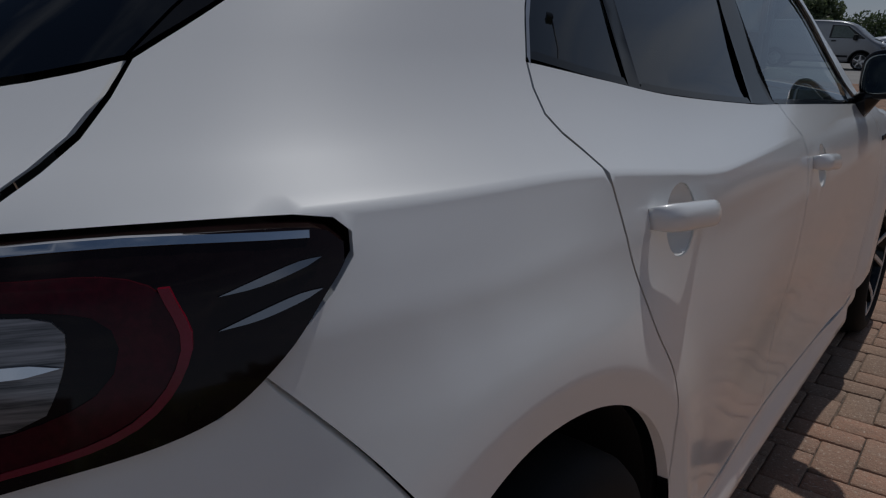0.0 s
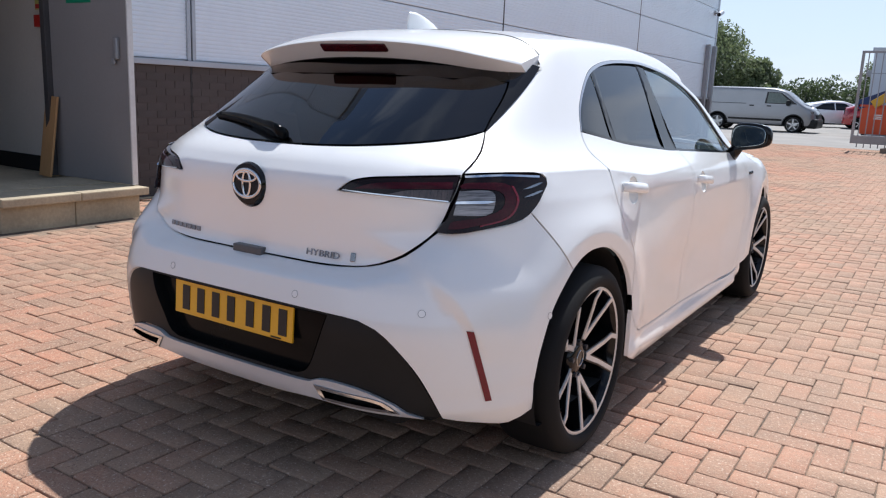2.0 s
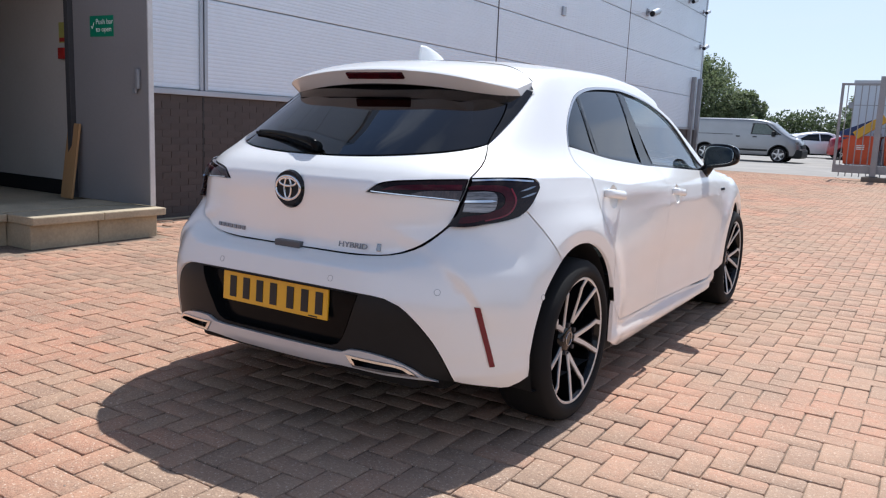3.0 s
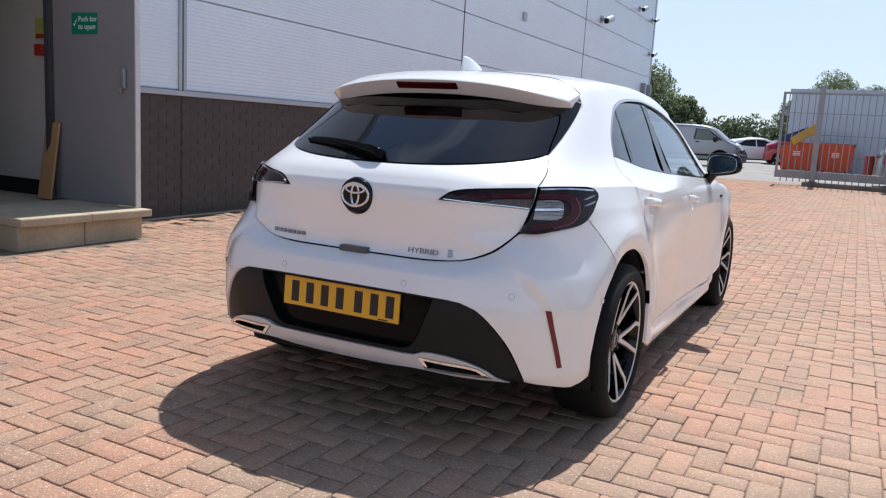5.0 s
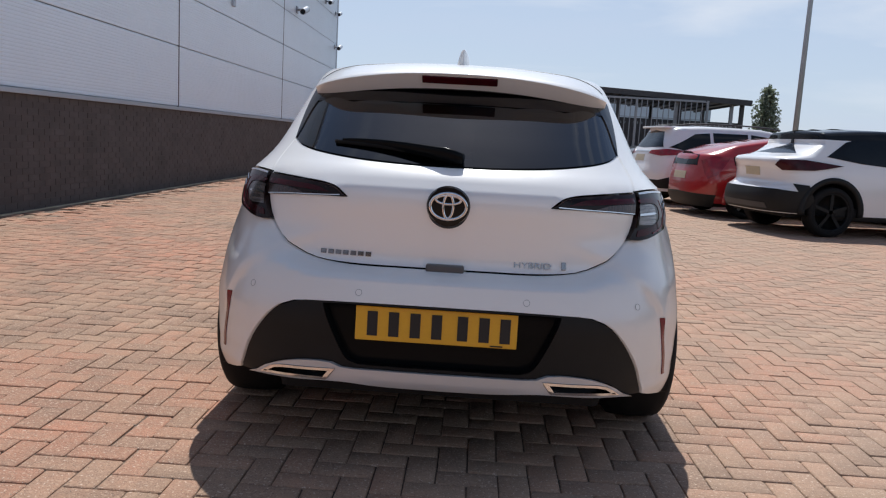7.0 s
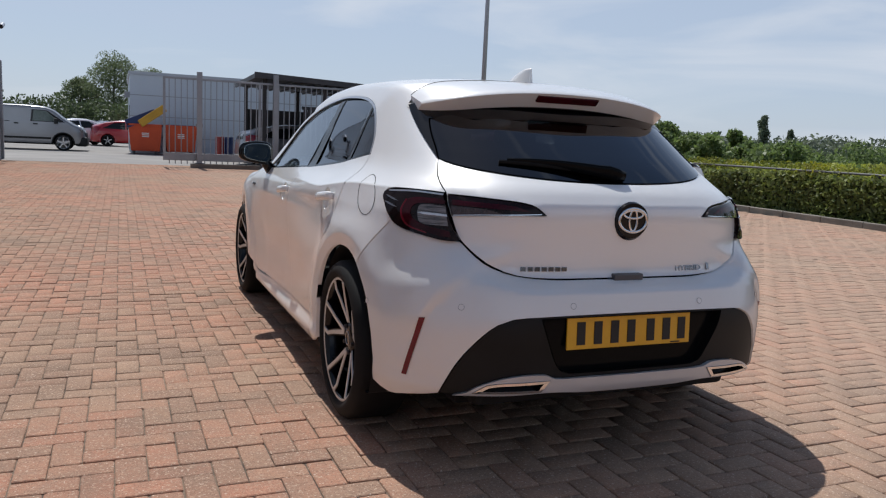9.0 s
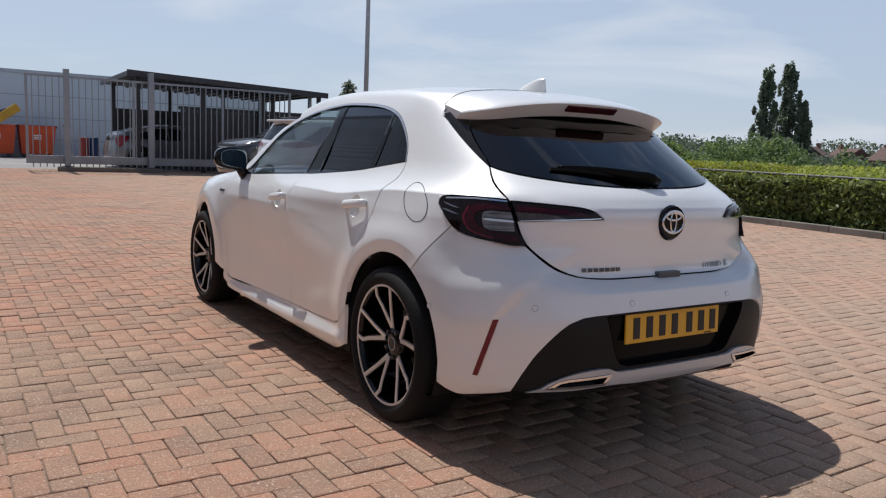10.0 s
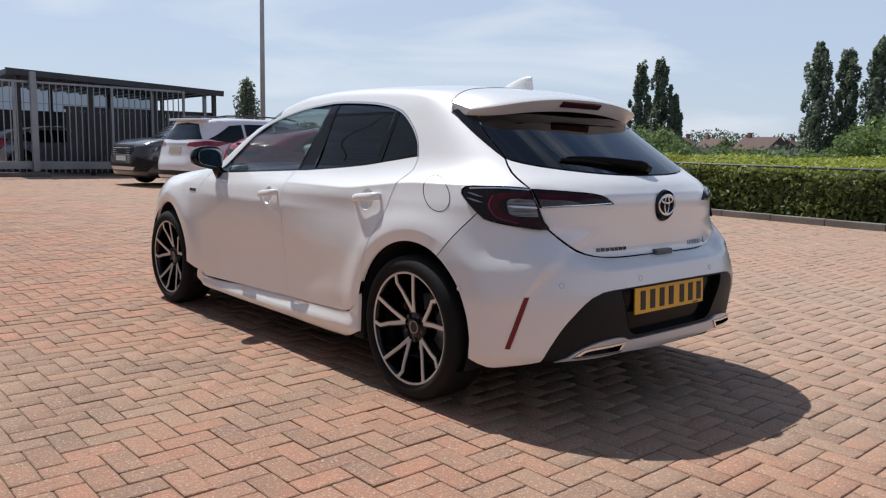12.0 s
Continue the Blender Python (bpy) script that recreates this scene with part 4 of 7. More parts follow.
# shark-fin aerial
vs, fs, nr = [], [], 12
for i in range(nr + 1):
    t = i / nr
    h = 0.070 * t
    y_back, y_front = 0.105 + 0.014 * t, 0.315 - 0.150 * t ** 1.7
    wd = 0.030 * (1 - t) ** 0.6 + 0.007
    for j in range(16):
        a = 2 * math.pi * j / 16
        yy = (y_back + y_front) / 2 + (y_front - y_back) / 2 * math.cos(a)
        vs.append((wd * math.sin(a) * (0.6 + 0.4 * math.cos(a / 2) ** 2), yy, 1.384 + 0.012 * (yy - 0.1) / 0.2 + h))
for i in range(nr):
    for j in range(16):
        fs.append((i * 16 + j, i * 16 + (j + 1) % 16, (i + 1) * 16 + (j + 1) % 16, (i + 1) * 16 + j))
fs.append(tuple(range(nr * 16, nr * 16 + 16)))
mesh_part("aerial_fin", vs, fs, PAINT, car)

# rear bumper with the black insert let in
ins_half = z_curve([(0.0, 0.557), (0.15, 0.556), (0.235, 0.552), (0.290, 0.545), (0.320, 0.526), (0.350, 0.485), (0.392, 0.40), (0.434, 0.272)])
lamp_out = [(0.462, 0.942), (0.54, 0.946), (0.618, 0.9435), (0.640, 0.938), (0.650, 0.927), (0.650, 0.912), (0.638, 0.890), (0.615, 0.852), (0.582, 0.818), (0.525, 0.800), (0.415, 0.783), (0.428, 0.827), (0.442, 0.875)]
outer = rounded(lamp_out, 0.008, sharp=(0, 11))
lip_b = arch(0.0, R_ARCH, 118, 193)
bh = np.vstack([z_curve([(0.0, 0.662), (0.10, 0.662), (0.21, 0.663), (0.287, 0.6735), (0.3385, 0.697), (0.3755, 0.7325), (0.4135, 0.780)])[:-1],
                z_curve([(0.415, 0.781), (0.525, 0.798), (0.580, 0.815), (0.600, 0.838)])[:-1],
                z_curve([(0.600, 0.838), (0.662, 0.748), (0.716, 0.655), lip_b[0]])[:-1], np.array(lip_b)[:-1],
                z_curve([lip_b[-1], (0.56, 0.228), (0.50, 0.245), (0.438, 0.268)])[:-1], ins_half[::-1]])
bumper = skin("rear_bumper", side_point, mirrored(bh), PAINT, car, gap=0.013, extra=ring_pts + fin_pts + [(-s, z) for s, z in ring_pts + fin_pts])
low_edge = z_curve([(0.0, 0.335), (0.12, 0.336), (0.195, 0.338), (0.215, 0.352), (0.26, 0.353), (0.31, 0.340), (0.355, 0.312), (0.376, 0.290), (0.400, 0.274), (0.432, 0.270)])
ih = np.vstack([low_edge[:-1], ins_half[::-1]])
rec = np.array([(0.0, 0.548), (0.19, 0.547), (0.232, 0.545), (0.218, 0.48), (0.196, 0.392), (0.182, 0.362), (0.165, 0.352), (0.0, 0.350)])
recess = mirrored(rounded(rec, 0.012, closed=False, sharp=(0, 2, 7)))
insert = skin("bumper_insert", side_point, mirrored(ih), MATT_BLACK, car, "matt black lower bumper insert", gap=0.02, out=-0.006, holes=[recess])
panel = skin("plate_recess", side_point, recess, RECESS_BLACK, car, "gloss black number plate recess", gap=0.02, out=-0.040, lip=-0.034, seam=0.0)
# silver lower bar and the two exhaust trims
bar_low = z_curve([(0.0, 0.275), (0.12, 0.278), (0.20, 0.287), (0.30, 0.279), (0.372, 0.276), (0.392, 0.272)])
bar = mirrored(np.vstack([bar_low[:-1], [(0.405, 0.272)], low_edge[:-2][::-1]]))
slot = rounded([(0.206, 0.332), (0.225, 0.292), (0.365, 0.288), (0.335, 0.318), (0.315, 0.324), (0.26, 0.328)], 0.012, sharp=(0, 1, 2))
bar_ob = skin("diffuser_bar", side_point, bar, BAR_SILVER, car, "silver lower diffuser bar", gap=0.016, out=0.006, seam=0.001, holes=[slot, slot * np.array([-1, 1])])
for flip in (False, True):
    k = -1 if flip else 1
    ring_in = inset(slot, 0.0085)
    skin("exhaust_trim", side_point, slot, CHROME, car, "chrome exhaust trim", holes=[ring_in], mirror=flip, out=0.010, gap=0.012, seam=0.0)
    skin("exhaust_recess", side_point, ring_in, GLOSS_BLACK, car, mirror=flip, out=-0.025, lip=-0.03, gap=0.015, seam=0.0)
# underside
bm = bmesh.new()
box(bm, -0.80, 0.80, 0.40, 2.24, 0.20, 0.275, 0.01)
box(bm, -0.70, 0.70, 0.40, 2.24, 0.150, 0.21, 0.02)
box(bm, -0.55, 0.55, -0.45, 3.3, 0.165, 0.27, 0.02)
part("underbody", bm, DARK_INSIDE, car)
bm = bmesh.new()
box(bm, -0.55, 0.55, -0.62, -0.40, 0.21, 0.33, 0.03)
part("rear_valance", bm, DARK_INSIDE, car)

# lamps
for flip in (False, True):
    lamp = skin("tail_lamp", side_point, outer, LENS_SMOKE, car, "dark smoked tail lamp", mirror=flip, gap=0.012, out=0.016, lip=0.04, seam=0.003)
    chrome_strip = z_curve([(0.462, 0.940), (0.54, 0.944), (0.628, 0.938)])
    strip = np.vstack([chrome_strip, (chrome_strip - np.array([0, 0.0055]))[::-1]])
    skin("chrome_strip", side_point, strip, CHROME, lamp, mirror=flip, gap=0.01, out=0.018, seam=0.0, lip=0.006)
    red = rounded([(0.452, 0.912), (0.50, 0.922), (0.552, 0.914), (0.566, 0.872), (0.545, 0.830), (0.49, 0.808), (0.432, 0.796), (0.437, 0.814), (0.490, 0.828), (0.532, 0.850),
                   (0.541, 0.878), (0.530, 0.898), (0.49, 0.906)], 0.01)
    skin("light_guide", side_point, red, LENS_RED, lamp, "red light guide", mirror=flip, gap=0.01, out=0.018, seam=0.0, lip=0.006)
    line_ = rounded([(0.556, 0.912), (0.561, 0.912), (0.571, 0.872), (0.549, 0.826), (0.49, 0.803), (0.49, 0.807), (0.546, 0.830), (0.566, 0.872)], 0.01, sharp=(0, 1, 4, 5))
    skin("light_guide", side_point, line_, REFLECT_RED, lamp, "bright red light line", mirror=flip, gap=0.01, out=0.0195, seam=0.0, lip=0.006)
    cl = rounded([(0.451, 0.899), (0.506, 0.901), (0.520, 0.890), (0.514, 0.842), (0.502, 0.834), (0.441, 0.833)], 0.008, sharp=(0, 5))
    skin("reversing_lens", side_point, cl, LENS_CLEAR, lamp, mirror=flip, gap=0.01, out=0.018, seam=0.0, lip=0.006)
    spear = rounded([(0.446, 0.872), (0.508, 0.874), (0.520, 0.871), (0.506, 0.867), (0.444, 0.865)], 0.008, sharp=(0, 2, 4))
    skin("chrome_strip", side_point, spear, CHROME, lamp, mirror=flip, gap=0.01, out=0.021, seam=0.0, lip=0.008)
    for a in (0.902, 0.880):
        fl = [(0.582, a), (0.602, a + 0.003), (0.626, a + 0.012), (0.634, a + 0.017), (0.622, a + 0.016), (0.600, a + 0.008)]
        skin("chrome_strip", side_point, rounded(fl, 0.006, sharp=(0, 3)), CHROME_DARK, lamp, mirror=flip, gap=0.01, out=0.019, seam=0.0, lip=0.006)
    lamp2 = skin("tailgate_lamp", side_point, inner, LENS_SMOKE, car, "dark smoked tailgate lamp", mirror=flip, gap=0.012, out=0.010, lip=0.03, seam=0.003)
    rs = rounded([(0.258, 0.893), (0.30, 0.912), (0.44, 0.922), (0.438, 0.905), (0.34, 0.900)], 0.01, sharp=(0, 2, 3))
    skin("light_guide", side_point, rs, LENS_RED, lamp2, "red light guide", mirror=flip, gap=0.01, out=0.012, seam=0.0, lip=0.006)
    lower = rounded([(0.320, 0.883), (0.40, 0.876), (0.434, 0.872), (0.440, 0.902), (0.36, 0.897)], 0.01, sharp=(0, 2, 3))
    skin("smoky_lens", side_point, lower, LENS_DUSK, lamp2, "smoky ribbed lens", mirror=flip, gap=0.01, out=0.0115, seam=0.0, lip=0.006)
    cs = z_curve([(0.236, 0.886), (0.30, 0.881), (0.37, 0.876), (0.432, 0.869)])
    skin("chrome_strip", side_point, np.vstack([cs, (cs + np.array([0, 0.0030]))[::-1]]), CHROME, lamp2, mirror=flip, gap=0.01, out=0.013, seam=0.0, lip=0.006)
    rf = rounded([(0.467, 0.530), (0.479, 0.529), (0.519, 0.318), (0.507, 0.318)], 0.01, sharp=(0, 1, 2, 3))
    skin("reflector", side_point, rf, REFLECT_RED, car, "narrow red corner reflector", mirror=flip, gap=0.01, out=0.003, seam=0.0, lip=0.01)


def on_side(s, z, out=0.0):
    """A frame on the body: x along, y up, z outwards."""
    p = Vector(side_point(s, z, out))
    u = (Vector(side_point(s + 0.01, z)) - p + Vector((0, 0, 0))).normalized()
    v = (Vector(side_point(s, z + 0.01)) - Vector(side_point(s, z - 0.01))).normalized()
    u = (Vector(side_point(s + 0.01, z)) - Vector(side_point(s - 0.01, z))).normalized()
    w = u.cross(v)
    if w.dot(p - Vector((0, 1.4, p.z))) < 0:
        w = -w
        u = -u
    v = w.cross(u)
    return Matrix(((u.x, v.x, w.x, p.x), (u.y, v.y, w.y, p.y), (u.z, v.z, w.z, p.z), (0, 0, 0, 1)))


def ring_mesh(bm, rx, ry, r, m, n=40, k=8):
    """An elliptic ring."""
    loop = []
    for i in range(n):
        a = 2 * math.pi * i / n
        c = Vector((rx * math.cos(a), ry * math.sin(a), 0))
        o = Vector((math.cos(a) / rx, math.sin(a) / ry, 0)).normalized()
        loop.append([bm.verts.new(m @ (c + o * r * math.cos(b) + Vector((0, 0, 0.7 * r * math.sin(b))))) for b in (2 * math.pi * j / k for j in range(k))])
    for i in range(n):
        for j in range(k):
            bm.faces.new((loop[i][j], loop[(i + 1) % n][j], loop[(i + 1) % n][(j + 1) % k], loop[i][(j + 1) % k]))


# parking sensors
for s, z in ((0.165, 0.588), (-0.165, 0.588), (0.394, 0.578), (-0.394, 0.578), (0.640, 0.537), (-0.640, 0.537)):
    bm = bmesh.new()
    m = on_side(s, z, 0.0015)
    bmesh.ops.create_circle(bm, cap_ends=True, segments=24, radius=0.0095, matrix=m)
    sensor = part("parking_sensor", bm, PAINT, car)
    bm = bmesh.new()
    ring_mesh(bm, 0.0102, 0.0102, 0.0007, m, 28, 6)
    part("sensor_ring", bm, STEEL_GREY, sensor)

# badge: dark oval with chrome rings
badge_m = on_side(0.0, 0.872, 0.004)
bm = bmesh.new()
bmesh.ops.create_cone(bm, cap_ends=True, segments=48, radius1=0.071, radius2=0.066, depth=0.012, matrix=badge_m @ Matrix.Diagonal((1, 0.92, 1, 1)))
bmesh.ops.create_cone(bm, cap_ends=True, segments=48, radius1=0.066, radius2=0.058, depth=0.010, matrix=badge_m @ Matrix.Translation((0, -0.012, -0.002)) @ Matrix.Diagonal((1, 0.92, 1, 1)))
badge = part("badge", bm, GLOSS_BLACK, car, "gloss black oval badge with chrome rings")
bm = bmesh.new()
up = badge_m @ Matrix.Translation((0, 0, 0.008))
ring_mesh(bm, 0.058, 0.042, 0.0055, up)
ring_mesh(bm, 0.016, 0.038, 0.0045, up)
ring_mesh(bm, 0.040, 0.014, 0.0045, up @ Matrix.Translation((0, 0.021, 0)))
part("chrome_ring", bm, CHROME, badge, smooth=True)

# raised chrome words on the tailgate: the model name as plain bars, the drive's name lettered
for i in range(7):
    s = -0.271 + i * 0.0165
    m = on_side(s, 0.698, 0.001)
    bm = bmesh.new()
    box(bm, -0.0095, 0.0095, -0.0075, 0.0075, 0, 0.004, 0.001, m)
    part("badge_bar", bm, CHROME_DARK, car)
lettering("hybrid_lettering", "HYBRID", 0.027, CHROME_DARK, car, on_side(0.150, 0.684, 0.002) @ Matrix.Diagonal((1.32, 1, 1, 1)), 0.002)
bm = bmesh.new()
box(bm, -0.008, 0.008, -0.002, 0.024, 0, 0.004, 0.002, on_side(0.258, 0.684, 0.002))
part("badge_bar", bm, CHROME_DARK, car)
# grip notch under the tailgate, the recess's shade put into a grey colour
bm = bmesh.new()
box(bm, -0.062, 0.062, -0.692, -0.60, 0.656, 0.681, 0.006)
part("tailgate_grip", bm, surface("shaded_grey_grip", (0.10, 0.10, 0.105), 0.4, 0.0, None, 5, 90), car)

# number plate, its characters as plain bars
tilt = pose(-0.015, -0.740, 0.4875, -3, 0, 0)
bm = bmesh.new()
box(bm, -0.26, 0.26, -0.004, 0.004, -0.0555, 0.0555, 0.003, tilt)
plate = part("number_plate", bm, PLATE_YELLOW, car, "yellow rear number plate with black bars")
for i, (x, w) in enumerate(((-0.205, 0.05), (-0.136, 0.05), (-0.067, 0.05), (0.002, 0.05), (0.085, 0.05), (0.154, 0.05), (0.221, 0.05))):
    bm = bmesh.new()
    box(bm, x - w * 0.33, x + w * 0.33, -0.0065, -0.0035, -0.0395, 0.0395, 0.0, tilt)
    part("plate_bar", bm, INK, plate)
bm = bmesh.new()
box(bm, 0.175, 0.215, -0.0065, -0.0035, -0.0515, -0.0475, 0.0, tilt)
part("plate_bar", bm, INK, plate)
bm = bmesh.new()
box(bm, -0.235, 0.235, -0.690, -0.675, 0.372, 0.55, 0.004)
part("plate_bracket", bm, GLOSS_BLACK, car)

# rear wiper: one tapered arm with its blade
def rod(bm, stations, n=14):
    """A tapered rod through (place, half width, half height) with up as its height."""
    rings = []
    for i, (c, w, h) in enumerate(stations):
        a, b = stations[max(i - 1, 0)][0], stations[min(i + 1, len(stations) - 1)][0]
        d = (b - a).normalized()
        o = d.cross(Vector((0, -0.5, 0.85))).normalized()
        u = o.cross(d)
        rings.append([bm.verts.new(c + o * h * math.sin(t) + u * w * math.cos(t)) for t in (2 * math.pi * k / n for k in range(n))])
    for a, b in zip(rings, rings[1:]):
        for k in range(n):
            bm.faces.new((a[k], a[(k + 1) % n], b[(k + 1) % n], b[k]))
    bm.faces.new(rings[0][::-1])
    bm.faces.new(rings[-1])
    bmesh.ops.recalc_face_normals(bm, faces=bm.faces)


ws = np.linspace(0, 1, 15)
bm = bmesh.new()
rod(bm, [(Vector(side_point(0.028 - 0.345 * t, 1.020 + 0.046 * math.sin(min(t * 1.5, 1.57)) - 0.004 * t * t, 0.016 + 0.010 * (1 - t))),
          (0.006 + 0.026 * math.sin(math.pi * min(1, t * 2.2 + 0.18)) if t < 0.15 else 0.033 - 0.025 * t), 0.016 - 0.011 * t) for t in ws])
wiper = part("rear_wiper", bm, RECESS_BLACK, car, "gloss black rear wiper arm", smooth=True)
bm = bmesh.new()
rod(bm, [(Vector(side_point(0.02 - 0.36 * t, 1.016 + 0.040 * math.sin(min(t * 1.5, 1.57)), 0.007)), 0.008, 0.006) for t in ws], 8)
part("wiper_blade", bm, RUBBER, wiper)

# door handles, mirrors, fuel flap
for flip in (False, True):
    k = -1 if flip else 1
    for s, z, parent in ((1.085, 0.862, car), (2.0, 0.828, car)):
        m = on_side(s, z, 0.0)
        mm = Matrix.Diagonal((k, 1, 1, 1)) @ m
        bm = bmesh.new()
        loop = []
        for i in range(21):
            t = -1 + i / 10
            ctr = Vector((0.094 * t, -0.010 * t, 0.003 + 0.021 * (1 - abs(t) ** 6)))
            ry, rz = 0.0185 * (1 - 0.25 * abs(t) ** 8), 0.010
            loop.append([bm.verts.new(mm @ (ctr + Vector((0, ry * math.cos(b), rz * math.sin(b))))) for b in (2 * math.pi * j / 14 for j in range(14))])
        for i in range(20):
            for j in range(14):
                bm.faces.new((loop[i][j], loop[i + 1][j], loop[i + 1][(j + 1) % 14], loop[i][(j + 1) % 14]))
        bm.faces.new(loop[0][::-1])
        bm.faces.new(loop[-1])
        bmesh.ops.recalc_face_normals(bm, faces=bm.faces)
        handle = part("door_handle", bm, PAINT, car, smooth=True)
        bm = bmesh.new()
        bowl = []
        for i in range(8):
            q = (1 - (i / 7) ** 2)
            hole = cup_hole(0, 0) * (1 + 0.03 * q) * max(q, 0.001) ** 0.5
            bowl.append([bm.verts.new((k * p[0], p[1], p[2])) for p in side_point(s + 0.007 + hole[:, 0], z - 0.008 + hole[:, 1], -0.003 - 0.030 * (i / 7) ** 1.5)])
        for a, b in zip(bowl, bowl[1:]):
            for j in range(36):
                bm.faces.new((a[j], a[(j + 1) % 36], b[(j + 1) % 36], b[j]))
        bmesh.ops.recalc_face_normals(bm, faces=bm.faces)
        part("handle_cup", bm, PAINT, handle, smooth=True)
    # mirror: a rounded housing, its glass set back in it and turned to the driver
    bm = bmesh.new()
    bmesh.ops.create_uvsphere(bm, u_segments=36, v_segments=24, radius=1.0)
    for v in bm.verts:
        sx, sy, sz = (math.copysign(abs(q) ** 0.58, q) for q in v.co)
        x = 0.902 + 0.104 * sx
        y = 1.905 + (0.095 * sy * (1 - 0.25 * max(sx, 0)) if sy > 0 else 0.022 * sy) - 0.022 * sx
        z = 1.002 + 0.077 * sz * (1 - 0.10 * max(sx, 0) if sz > 0 else 1 - 0.24 * (sx + 1))
        v.co = Vector((k * x, y, z))
    if flip:
        bmesh.ops.reverse_faces(bm, faces=bm.faces)
    mirror_ob = part("door_mirror", bm, GLOSS_BLACK, car, "gloss black door mirror", smooth=True)
    bm = bmesh.new()
    bmesh.ops.create_uvsphere(bm, u_segments=32, v_segments=16, radius=1.0)
    for v in bm.verts:
        sx, sy, sz = (math.copysign(abs(q) ** 0.52, q) for q in v.co)
        v.co = Vector((k * (0.893 + 0.086 * sx), 1.8805 + 0.002 * sy - 0.024 * sx + 0.004 * sz, 1.005 + 0.060 * sz * (1 - 0.10 * max(sx, 0) if sz > 0 else 1 - 0.24 * (sx + 1))))
    part("mirror_glass", bm, MIRROR, mirror_ob, smooth=True)
    bm = bmesh.new()
    tube(bm, (k * 0.795, 1.955, 0.895), (k * 0.845, 1.925, 0.965), 0.034, 0.03, 12)
    part("mirror_stalk", bm, GLOSS_BLACK, mirror_ob, smooth=True)
    # side emblem on the wing
    bm = bmesh.new()
    box(bm, -0.045, 0.045, -0.008, 0.008, 0, 0.004, 0.002, Matrix.Diagonal((k, 1, 1, 1)) @ on_side(2.99, 0.80, 0.0))
    part("wing_emblem", bm, GLOSS_BLACK, car)
flap = [(-(0.744 + 0.052 * math.cos(a) + 0.020 * math.sin(a)), 0.906 + 0.075 * math.sin(a)) for a in np.linspace(0, 2 * math.pi, 48, endpoint=False)]
fl = np.array(flap)
loop = [side_point(inset(fl, d)[:, 0], inset(fl, d)[:, 1], o) for d, o in ((0.0, 0.0009), (0.0028, 0.0009))]
mesh_part("fuel_flap_seam", np.vstack(loop), [(i, (i + 1) % 48, 48 + (i + 1) % 48, 48 + i) for i in range(48)], INK, car)

# wheels
tyre_prof = [(0.232, 0.085), (0.240, 0.108), (0.262, 0.116), (0.288, 0.112), (0.306, 0.100), (0.314, 0.086), (0.317, 0.05), (0.3175, 0.0), (0.317, -0.05), (0.312, -0.09), (0.29, -0.11), (0.24, -0.105), (0.232, -0.085)]
rim_prof = [(0.2335, 0.088), (0.238, 0.100), (0.234, 0.104), (0.226, 0.098), (0.221, 0.080), (0.214, 0.03), (0.208, -0.06), (0.06, -0.075), (0.0, -0.075)]


